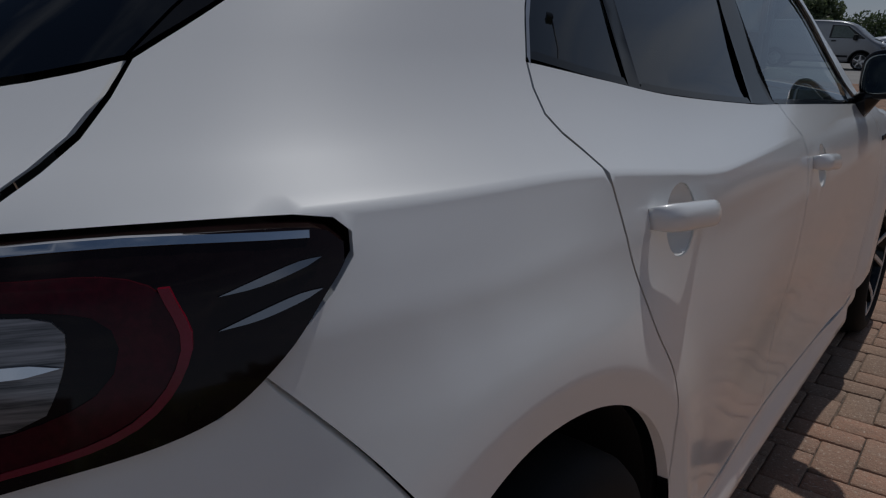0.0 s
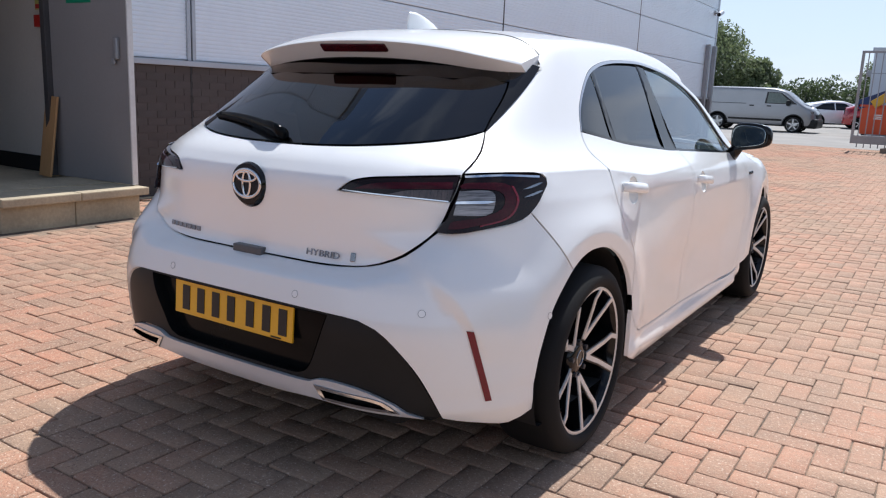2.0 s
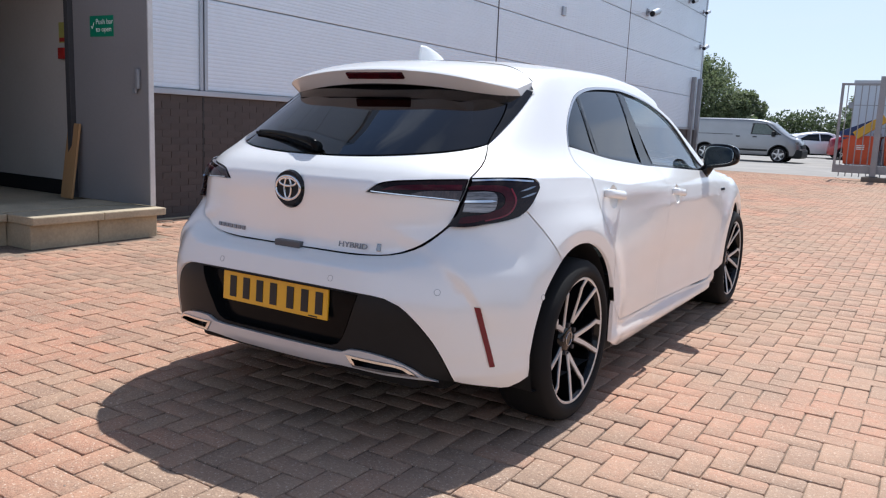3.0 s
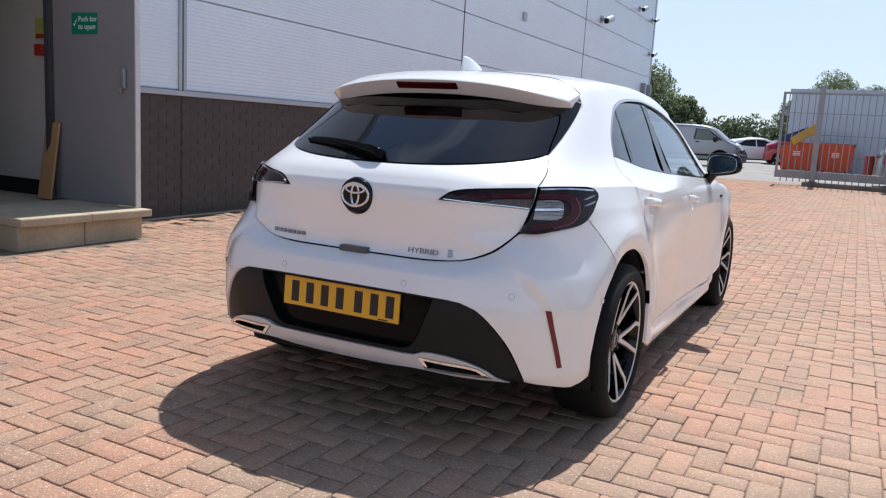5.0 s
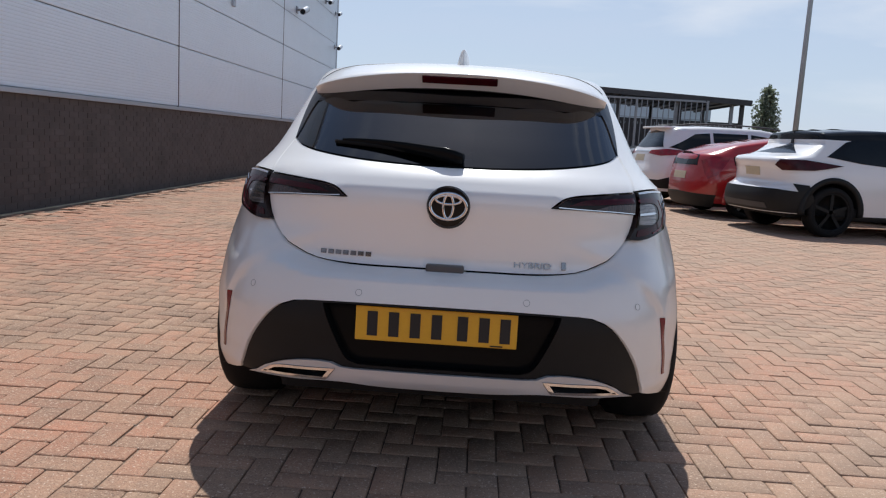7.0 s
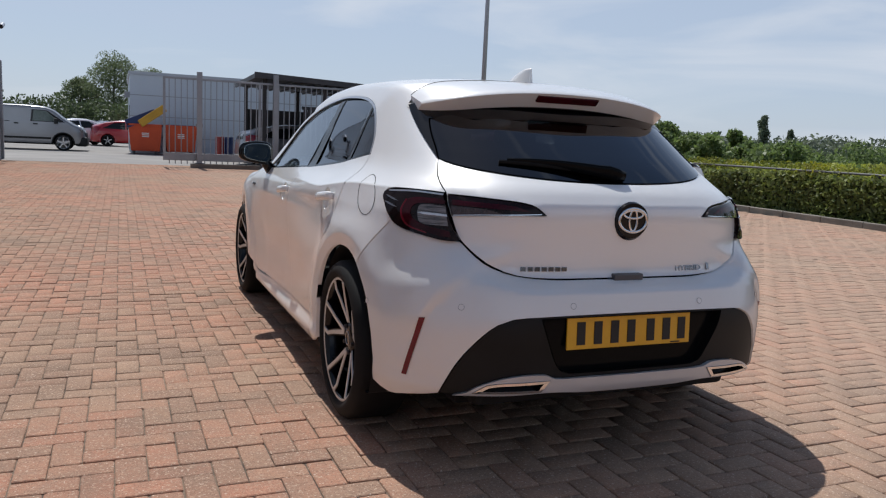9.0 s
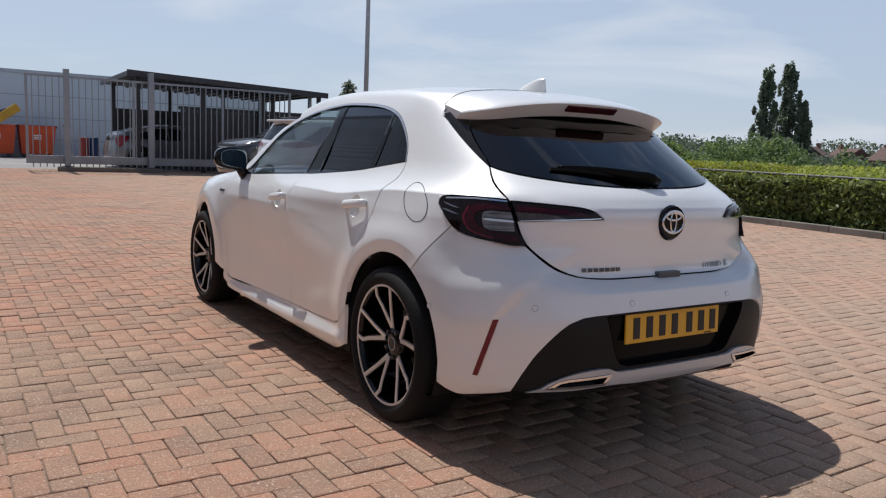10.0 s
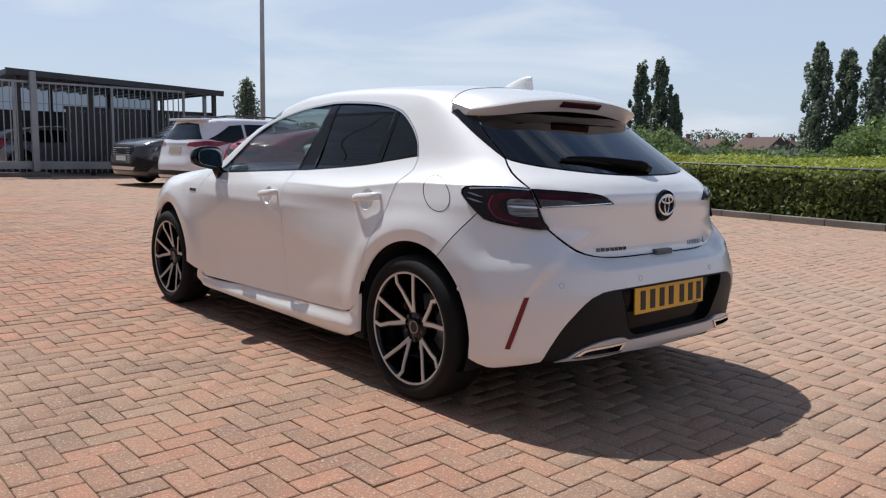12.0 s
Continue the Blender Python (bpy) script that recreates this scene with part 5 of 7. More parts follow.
def wheel(x, y, k):
    """A wheel whose outer face looks along k."""
    hub = new("wheel")
    hub.parent = car
    hub.matrix_local = Matrix.Translation((x, y, 0.3175)) @ Matrix.Rotation(0 if k > 0 else math.pi, 4, "Z")
    vs, fs = lathe([(r + 0.010 * step(r, 0.29, 0.25), h) for r, h in tyre_prof], 72)
    mesh_part("tyre", vs, fs, RUBBER, hub)
    vs, fs = lathe([(r * 1.043, h) for r, h in rim_prof], 72)
    mesh_part("rim", vs, fs, GLOSS_BLACK, hub, "black alloy rim")
    vs, fs = lathe([(0.2375, 0.1005), (0.2445, 0.1042), (0.2480, 0.1015)], 72)
    mesh_part("rim_edge", vs, fs, MACHINED, hub)
    vs, fs = lathe([(0.0, 0.066), (0.030, 0.066), (0.062, 0.060), (0.070, 0.045), (0.07, -0.06)], 40)
    mesh_part("hub_cap", vs, fs, GLOSS_BLACK, hub)
    bm = bmesh.new()
    ring_mesh(bm, 0.026, 0.026, 0.003, Matrix.Translation((0.067, 0, 0)) @ Matrix.Rotation(math.pi / 2, 4, "Y"), 28, 6)
    part("cap_ring", bm, CHROME_DARK, hub)
    for i in range(5):
        base = radians(72 * i + (64 if k > 0 else 97))
        bm = bmesh.new()
        tube(bm, (0.045, 0.057 * math.cos(base + 0.63), 0.057 * math.sin(base + 0.63)), (0.069, 0.057 * math.cos(base + 0.63), 0.057 * math.sin(base + 0.63)), 0.010, 0.009, 6)
        part("wheel_nut", bm, STEEL_DARK, hub)
        # one straight and one cranked blade for each pair
        for rows in (((0.066, -0.04), (0.145, -0.185), (0.238, -0.262)), ((0.066, 0.04), (0.164, 0.262), (0.206, 0.315), (0.238, 0.245))):
            for mat, half, x0, x1 in ((MACHINED, 0.0085, 0.0, 0.004), (GLOSS_BLACK, 0.0145, -0.045, 0.0)):
                bm = bmesh.new()
                prev = None
                for j, (r, da) in enumerate(rows):
                    a = base + da
                    lift = 0.058 + 0.040 * ((r - 0.058) / 0.17)
                    c = Vector((0, r * math.cos(a), r * math.sin(a)))
                    nxt = rows[min(j + 1, len(rows) - 1)]
                    prv = rows[max(j - 1, 0)]
                    d = Vector((0, nxt[0] * math.cos(base + nxt[1]) - prv[0] * math.cos(base + prv[1]), nxt[0] * math.sin(base + nxt[1]) - prv[0] * math.sin(base + prv[1]))).normalized()
                    sd_ = Vector((0, -d.z, d.y))
                    wd = half * (1.15 if j == 0 else 1.0)
                    quad = [bm.verts.new(c + sd_ * wd * q + Vector((lift + h, 0, 0))) for q, h in ((-1, x0), (1, x0), (0.9, x1), (-0.9, x1))]
                    if prev:
                        for q in range(4):
                            bm.faces.new((prev[q], prev[(q + 1) % 4], quad[(q + 1) % 4], quad[q]))
                    else:
                        bm.faces.new(quad[::-1])
                    prev = quad
                bm.faces.new(prev)
                bmesh.ops.recalc_face_normals(bm, faces=bm.faces)
                if mat is MACHINED:
                    spoke_face = part("spoke_face", bm, mat, hub, "machined silver spoke face")
                else:
                    part("spoke", bm, mat, hub)
    vs, fs = lathe([(0.0, 0.0), (0.135, 0.0), (0.14, -0.02), (0.0, -0.02)], 40)
    mesh_part("brake_disc", [(x_ - 0.01, y_, z_) for x_, y_, z_ in vs], fs, STEEL_GREY, hub)
    return hub


for x, k in ((0.765, 1), (-0.765, -1)):
    for y in (0.0, 2.64):
        wheel(x, y, k)

# inside: floor, dashboard, wheel and seats, seen through the clear front windows
block("cabin_floor", (-0.66, 0.66, -0.3, 2.3, 0.30, 0.34), DARK_INSIDE, car)
block("dashboard", (-0.68, 0.68, 1.95, 2.35, 0.55, 0.93), DARK_INSIDE, car, bevel=0.06)
bm = bmesh.new()
ring_mesh(bm, 0.18, 0.18, 0.014, pose(0.36, 1.78, 0.86, 65, 0, 0), 36, 8)
tube(bm, (0.36, 1.80, 0.85), (0.36, 1.98, 0.78), 0.03)
part("steering_wheel", bm, DARK_INSIDE, car, smooth=True)
for x in (-0.36, 0.36):
    for y, w in ((1.12, 0.25), (0.42, 0.30)):
        bm = bmesh.new()
        box(bm, x - w, x + w, y, y + 0.5, 0.40, 0.58, 0.05)
        box(bm, x - w, x + w, -0.07, 0.07, 0.0, 0.60, 0.05, pose(0, y - 0.02, 0.55, 16, 0, 0))
        box(bm, x - 0.12, x + 0.12, -0.05, 0.05, 0.0, 0.12, 0.04, pose(0, y - 0.19, 1.10, 12, 0, 0))
        part("car_seat", bm, FABRIC, car)

# ---- by the building ----
PANEL_WHITE = surface("inside_lining", (0.56, 0.54, 0.51), 0.6, 0.0, (0.50, 0.48, 0.45), 1.5, 30)
SIGN_GREEN = surface("sign_green", (0.005, 0.20, 0.11), 0.4, 0.0, (0.004, 0.18, 0.10), 4, 40)
SIGN_WHITE = surface("sign_white", (0.80, 0.82, 0.80), 0.45, 0.0, None, 6, 60)
SIGN_RED = surface("sign_red", (0.42, 0.02, 0.015), 0.45, 0.0, None, 6, 60)
BARE_WOOD = surface("bare_board", (0.46, 0.27, 0.12), 0.7, 0.0, (0.38, 0.21, 0.09), 3, 40, stretch=(1, 1, 0.15))
EDGE_WHITE = surface("door_edge", (0.62, 0.62, 0.62), 0.4, 0.2, None, 3, 40)

# open door leaf, square to the wall
door = thing("door_1", "grey steel fire door standing wide open", "door", kind="structure", at=(WX - 0.14, 1.79, 0.27), turn=4.0)
block("leaf", (0.0, 1.02, -0.045, 0.0, 0.0, 2.25), DOOR_GREY, door, bevel=0.003)
block("leaf_edge", (1.020, 1.034, -0.050, 0.004, 0.0, 2.25), EDGE_WHITE, door, bevel=0.002)
block("door_frame", (-0.06, 0.0, -0.10, 0.02, 0.0, 2.30), STEEL_DARK, door)
sign = block("exit_sign", (0.25, 0.575, -0.049, -0.0455, 1.535, 1.725), SIGN_GREEN, door, "green sign with white words", bevel=0)
lettering("sign_words", "Push bar\nto open", 0.068, SIGN_WHITE, sign, pose(0.335, -0.0505, 1.648, 90, 0, 0), 0.0005)
bm = bmesh.new()
tube(bm, (0.272, -0.0505, 1.63), (0.286, -0.0505, 1.61), 0.003, n=6)
tube(bm, (0.286, -0.0505, 1.61), (0.312, -0.0505, 1.665), 0.003, n=6)
part("sign_tick", bm, SIGN_WHITE, sign)
lock = block("door_lever", (0.885, 0.93, -0.085, -0.046, 1.06, 1.24), STEEL_GREY, door, "steel push-bar end", bevel=0.012)
block("lever_arm", (0.845, 0.89, -0.080, -0.058, 1.02, 1.07), STEEL_GREY, lock, bevel=0.008, m=None)
# inner lining, notices and a board left leaning
lining = block("inner_lining", (-7.38, WX - 0.06, 1.90, 1.945, 0.40, 2.6), PANEL_WHITE)
tagged(lining, "pale lining of the entrance side wall", "wall panel", kind="structure")
skirt = block("baseboard", (-7.38, WX - 0.06, 1.885, 1.945, 0.245, 0.40), DARK_INSIDE)
tagged(skirt, "dark skirting inside the doorway", "skirting", kind="structure")
notice = thing("notice", "yellow safety notice on the entrance wall", "notice", at=(-5.57, 1.898, 1.88))
block("notice_sheet", (-0.07, 0.07, -0.004, 0.0, -0.10, 0.10), surface("notice_yellow", (0.45, 0.45, 0.12), 0.5), notice, bevel=0)
block("notice_band", (-0.06, 0.06, -0.007, -0.004, -0.09, -0.05), SIGN_RED, notice, bevel=0)
call = block("call_point", (-5.61, -5.51, 1.855, 1.897, 1.62, 1.73), SIGN_RED, bevel=0.006)
tagged(call, "small red fire alarm call point on the wall", "call point")
board = block("board", (-0.11, 0.11, 0.0, 0.02, 0.0, 0.73), BARE_WOOD, bevel=0.002)
board.matrix_world = pose(-5.17, 1.62, 0.268, -8, 0, -6)
tagged(board, "bare wooden board leaning in the doorway", "board")

# cameras and lamps on the wall
def wall_camera(y, z, s=1.0):
    o = thing("security_camera", "grey security camera on a wall bracket", "camera", "wall cameras", at=(WX + 0.01, y, z))
    bm = bmesh.new()
    box(bm, 0, 0.02, -0.06 * s, 0.06 * s, -0.06 * s, 0.06 * s, 0.004)
    tube(bm, (0.0, 0, 0), (0.16 * s, -0.05 * s, 0.0), 0.02 * s)
    part("bracket", bm, STEEL_GREY, o)
    bm = bmesh.new()
    tube(bm, (0.16 * s, -0.22 * s, -0.06 * s), (0.16 * s, 0.10 * s, 0.03 * s), 0.055 * s, 0.055 * s, 14)
    part("housing", bm, TRIM_METAL, o)
    bm = bmesh.new()
    tube(bm, (0.16 * s, -0.225 * s, -0.062 * s), (0.16 * s, -0.20 * s, -0.055 * s), 0.045 * s, 0.045 * s, 14)
    part("lens", bm, GLOSS_BLACK, o)
    return o


wall_camera(18.0, 4.32, 1.5)
wall_camera(21.8, 5.2, 1.2)
wall_camera(23.5, 4.0, 1.2)
wall_camera(23.5, 5.1, 1.0)
vent = block("wall_vent", (WX, WX + 0.05, 12.55, 12.70, 3.50, 3.68), TRIM_METAL, bevel=0.01)
tagged(vent, "small grey vent on the cladding", "vent")
for y in (22.85, 23.62):
    d = block("cable_duct", (WX + 0.01, WX + 0.13, y, y + 0.16, 0.1, 3.0), STEEL_GREY, bevel=0.006)
    tagged(d, "tall grey steel duct against the wall", "duct", "wall ducts")

# ---- gate and fence ----
GY = 21.3
gb = float(gz(GY))
gate = thing("sliding_gate", "galvanised steel sliding gate with upright bars", "gate")
block("top_rail", (-0.50, 7.08, GY - 0.03, GY + 0.03, 2.67, 2.73), STEEL_GREY, gate)
block("bottom_beam", (-0.50, 7.08, GY - 0.05, GY + 0.05, 0.30, 0.52), STEEL_GREY, gate)
for x in (-0.50, 2.25, 4.85, 7.02):
    block("stile", (x, x + 0.07, GY - 0.035, GY + 0.035, 0.30, 2.73), STEEL_GREY, gate)
bar_bm = bmesh.new()
box(bar_bm, -0.0125, 0.0125, -0.0125, 0.0125, 0.20, 2.68)
bar_me = bpy.data.meshes.new("bar")
bar_bm.to_mesh(bar_bm and bar_me)
bar_bm.free()
bar_me.materials.append(STEEL_GREY)
for i in range(44):
    x = -0.33 + 0.168 * i
    ob = new("bar", bar_me)
    ob.location, ob.parent = (x, GY, 0), gate
for x, top in ((0.51, 2.90), (2.74, 2.97)):
    post = thing("gate_post", "tall galvanised steel gate post on a concrete base", "post", "gate posts", at=(x, GY - 0.14, gb))
    block("post", (-0.075, 0.075, -0.075, 0.075, 0.0, top - gb), STEEL_GREY, post)
    block("post_base", (-0.13, 0.13, -0.13, 0.13, 0.12, 0.145), STEEL_DARK, post)
    block("guide_roller", (-0.10, 0.10, -0.02, 0.13, 1.2, 1.3), STEEL_GREY, post)
plinth = block("gate_plinth", (0.26, 3.05, GY - 0.34, GY - 0.02, -0.05, gb + 0.125), surface("stained_concrete", (0.20, 0.175, 0.15), 0.92, 0.0, (0.12, 0.105, 0.09), 2.2, 45, bump=0.003), bevel=0.015)
tagged(plinth, "long stained concrete plinth under the gate posts", "plinth", kind="structure")
for i, x in enumerate((6.2, 7.9)):
    post = thing("fence_post", "grey steel fence post", "post", "fence posts", at=(x, GY + 0.35, gb))
    block("post", (-0.05, 0.05, -0.05, 0.05, 0.0, 2.65), STEEL_GREY, post)

# ---- open shelter behind the gate ----
shelter = thing("vehicle_shelter", "dark steel open-sided vehicle shelter with a flat roof", "shelter", at=(2.40, 21.75, 0.1), turn=-1.5)
fall = pose(0, 0, 2.90, 0, 2.3, 0)
block("roof_sheet", (-0.2, 5.95, -0.3, 5.6, -0.06, 0.04), STEEL_DARK, shelter, bevel=0.01, m=fall)
block("roof_edge", (-0.25, 6.0, -0.36, -0.28, -0.12, 0.05), STEEL_DARK, shelter, m=fall)
for i in range(15):
    block("roof_rib", (-0.2 + 0.42 * i, -0.14 + 0.42 * i, -0.3, 5.6, -0.11, -0.06), STEEL_DARK, shelter, bevel=0, m=fall)
for x in (0.1, 2.0, 3.9, 5.8):
    for y in (0.0, 4.7):
        block("post", (x - 0.06, x + 0.06, y - 0.06, y + 0.06, -0.1, 2.86 - 0.04 * x), STEEL_DARK, shelter)
for k in range(34):
    block("slat", (1.35 + 0.132 * k, 1.35 + 0.132 * k + 0.118, 0.10, 0.13, 0.05, 1.98), STEEL_DARK, shelter, bevel=0)
block("back_panel", (0.1, 5.8, 4.8, 4.85, -0.1, 2.0), STEEL_DARK, shelter)
block("slat_rail", (1.3, 5.85, 0.13, 0.18, 1.92, 2.02), STEEL_DARK, shelter)

# ---- outbuilding and skips ----
OUT_CLAD = surface("pale_cladding", (0.50, 0.55, 0.61), 0.5, 0.2, (0.46, 0.51, 0.57), 0.7, 12)
ORANGE = surface("orange_skip_paint", (0.60, 0.078, 0.018), 0.5, 0.0, (0.48, 0.055, 0.014), 2, 40)
BLUE_LID = surface("blue_plastic", (0.012, 0.03, 0.12), 0.5, 0.0, None, 3, 40)
YELLOW_LID = surface("yellow_plastic", (0.55, 0.30, 0.02), 0.5, 0.0, (0.45, 0.24, 0.02), 3, 40)
out_b = thing("outbuilding", "low pale grey clad outbuilding with a flat roof", "building", at=(-1.25, 33.6, 0.15))
block("wall", (0.0, 12.0, 0.0, 8.0, 0.0, 3.38), OUT_CLAD, out_b)
block("roof", (-0.06, 12.06, -0.06, 8.06, 3.38, 3.52), TRIM_METAL, out_b)
for z in (0.7, 1.6, 2.5):
    block("panel_joint", (0.0, 12.0, -0.008, 0.0, z, z + 0.03), STEEL_GREY, out_b, bevel=0)
block("door", (-0.012, 0.0, 1.2, 2.4, 0.0, 2.1), STEEL_DARK, out_b)
lampbox = block("wall_lamp", (-0.22, 0.0, 0.4, 0.7, 2.4, 2.65), STEEL_GREY, out_b)


def skip(x, y, lids):
    o = thing("waste_skip", "orange steel waste container in the yard", "skip", "waste skips", at=(x, y, float(gz(y))))
    bm = bmesh.new()
    vs = [(-0.56, -0.5, 0.14), (0.56, -0.5, 0.14), (0.56, 0.5, 0.14), (-0.56, 0.5, 0.14), (-0.66, -0.6, 1.22), (0.66, -0.6, 1.22), (0.66, 0.6, 1.22), (-0.66, 0.6, 1.22)]
    bv_ = [bm.verts.new(v) for v in vs]
    for f in ((0, 3, 2, 1), (0, 1, 5, 4), (1, 2, 6, 5), (2, 3, 7, 6), (3, 0, 4, 7)):
        bm.faces.new([bv_[k] for k in f])
    part("body", bm, ORANGE, o)
    block("rim", (-0.70, 0.70, -0.64, -0.58, 1.18, 1.26), ORANGE, o)
    block("rim", (-0.70, -0.64, -0.64, 0.64, 1.18, 1.26), ORANGE, o)
    block("rim", (0.64, 0.70, -0.64, 0.64, 1.18, 1.26), ORANGE, o)
    for sx in (-0.45, 0.45):
        for sy in (-0.4, 0.4):
            block("castor", (sx - 0.06, sx + 0.06, sy - 0.08, sy + 0.08, 0.0, 0.15), STEEL_DARK, o, bevel=0.02)
    for k in range(3):
        block("label_bar", (-0.14, 0.14, -0.580, -0.560, 0.72 + 0.07 * k, 0.755 + 0.07 * k), SIGN_WHITE, o, bevel=0)
    if lids:
        block("lid", (-0.70, 0.55, -0.62, -0.30, -0.05, 0.30), BLUE_LID, o, "dark blue lid propped open", bevel=0.03, m=pose(-0.05, 0, 1.40, 0, -24, 0))
        block("lid", (-0.45, 0.75, -0.78, -0.40, -0.16, 0.16), YELLOW_LID, o, "yellow lid propped open", bevel=0.03, m=pose(0.15, -0.05, 1.52, 0, -36, 0))
    else:
        block("lid", (-0.68, 0.68, -0.6, 0.6, 1.24, 1.28), BLUE_LID, o)
    return o


skip(-0.68, 32.5, True)
skip(0.75, 32.7, False)

def drum(x, y, mat, colour):
    o = thing("plastic_drum", colour + " plastic drum standing behind the gate", "drum", "drums", at=(x, y, float(gz(y))))
    vs, fs = lathe([(0.0, 0.0), (0.155, 0.0), (0.165, 0.02), (0.165, 0.28), (0.172, 0.30), (0.165, 0.32), (0.165, 0.60), (0.172, 0.62), (0.165, 0.64), (0.165, 0.88), (0.155, 0.90), (0.0, 0.90)], 24)
    mesh_part("barrel", [(b, c, a) for a, b, c in vs], fs, mat, o)
    block("bung", (0.06, 0.11, -0.025, 0.025, 0.90, 0.915), STEEL_DARK, o)


drum(1.95, 28.6, surface("red_drum_plastic", (0.30, 0.03, 0.025), 0.5, 0.0, None, 3, 40), "faded red")
drum(2.30, 28.6, BLUE_LID, "dark blue")

# ---- lamp post ----
lp = thing("lamp_post", "tall grey steel lamp post by the parking bays", "lamp post", at=(9.75, 21.2, 0.1))
bm = bmesh.new()
tube(bm, (0, 0, 0), (0, 0, 1.4), 0.11, 0.11, 16)
tube(bm, (0, 0, 1.4), (0, 0, 10.0), 0.085, 0.055, 16)
part("column", bm, surface("grey_post", (0.46, 0.47, 0.50), 0.6, 0.0, (0.40, 0.41, 0.44), 2, 40), lp, smooth=True)
block("lantern", (-0.15, 0.15, -0.75, 0.10, 9.98, 10.1), STEEL_GREY, lp, bevel=0.03)

# ---- other parked vehicles ----
def body_shape(length, width, height, rear, roof, nose, sides, yc, p=3.4):
    """Point functions of a simple vehicle body; y runs from its rear (0) to its front."""
    hw = width / 2
    w_of = curve(*[(z * height, hw * k) for z, k in sides])
    r_of = curve(*[(z * height, y) for z, y in rear])
    f_of = curve(*[(z * height, length - y) for z, y in nose])
    t_of = curve(*[(y * length, z * height) for y, z in roof])
    y1, y2 = yc, length - yc
    rs = hw * 0.8
    q1 = rs * math.pi / 2
    q2 = q1 + y2 - y1

    def point(s, z, out=0.0):
        s, z = np.broadcast_arrays(np.asarray(s, float), np.asarray(z, float))
        q = np.abs(s)
        th = np.where(q < q1, q / rs, np.where(q > q2, math.pi / 2 + (q - q2) / rs, math.pi / 2))
        y0 = np.clip(y1 + q - q1, y1, y2)
        sn, cs = np.abs(np.sin(th)), np.abs(np.cos(th))
        a = w_of(z)
        b = np.where(q < q1, y1 - r_of(z), f_of(z) - y2)
        d = ((sn / a) ** p + (cs / np.maximum(b, 0.02)) ** p) ** (-1 / p)
        dx, dy = np.sign(s) * np.sin(np.clip(th, 0, math.pi)), -np.cos(th)
        dx = np.where(s == 0, 0, dx)
        lo, hi = np.full(s.shape, 0.02), d + 0.05
        for _ in range(26):
            mid = (lo + hi) / 2
            f = smooth_max(mid - d, (z - t_of(y0 + mid * dy) + 0.05 * (mid * dx / hw) ** 2) * 1.2, 0.05)
            lo, hi = np.where(f < 0, mid, lo), np.where(f < 0, hi, mid)
        r = (lo + hi) / 2 + out
        return np.stack([r * dx, y0 + r * dy, z], -1)

    def chart(y):
        return q1 + y - y1

    def half_top(y):
        """Half the width of the top at y."""
        z = float(t_of(y)) - 0.05
        b = y1 - float(r_of(z)) if y < y1 else float(f_of(z)) - y2
        u = max(y1 - y, y - y2, 0) / max(b, 0.02)
        return float(w_of(z)) * max(0.0, 1 - min(u, 1) ** p) ** (1 / p)

    return point, chart, q1, q2, rs, t_of, half_top


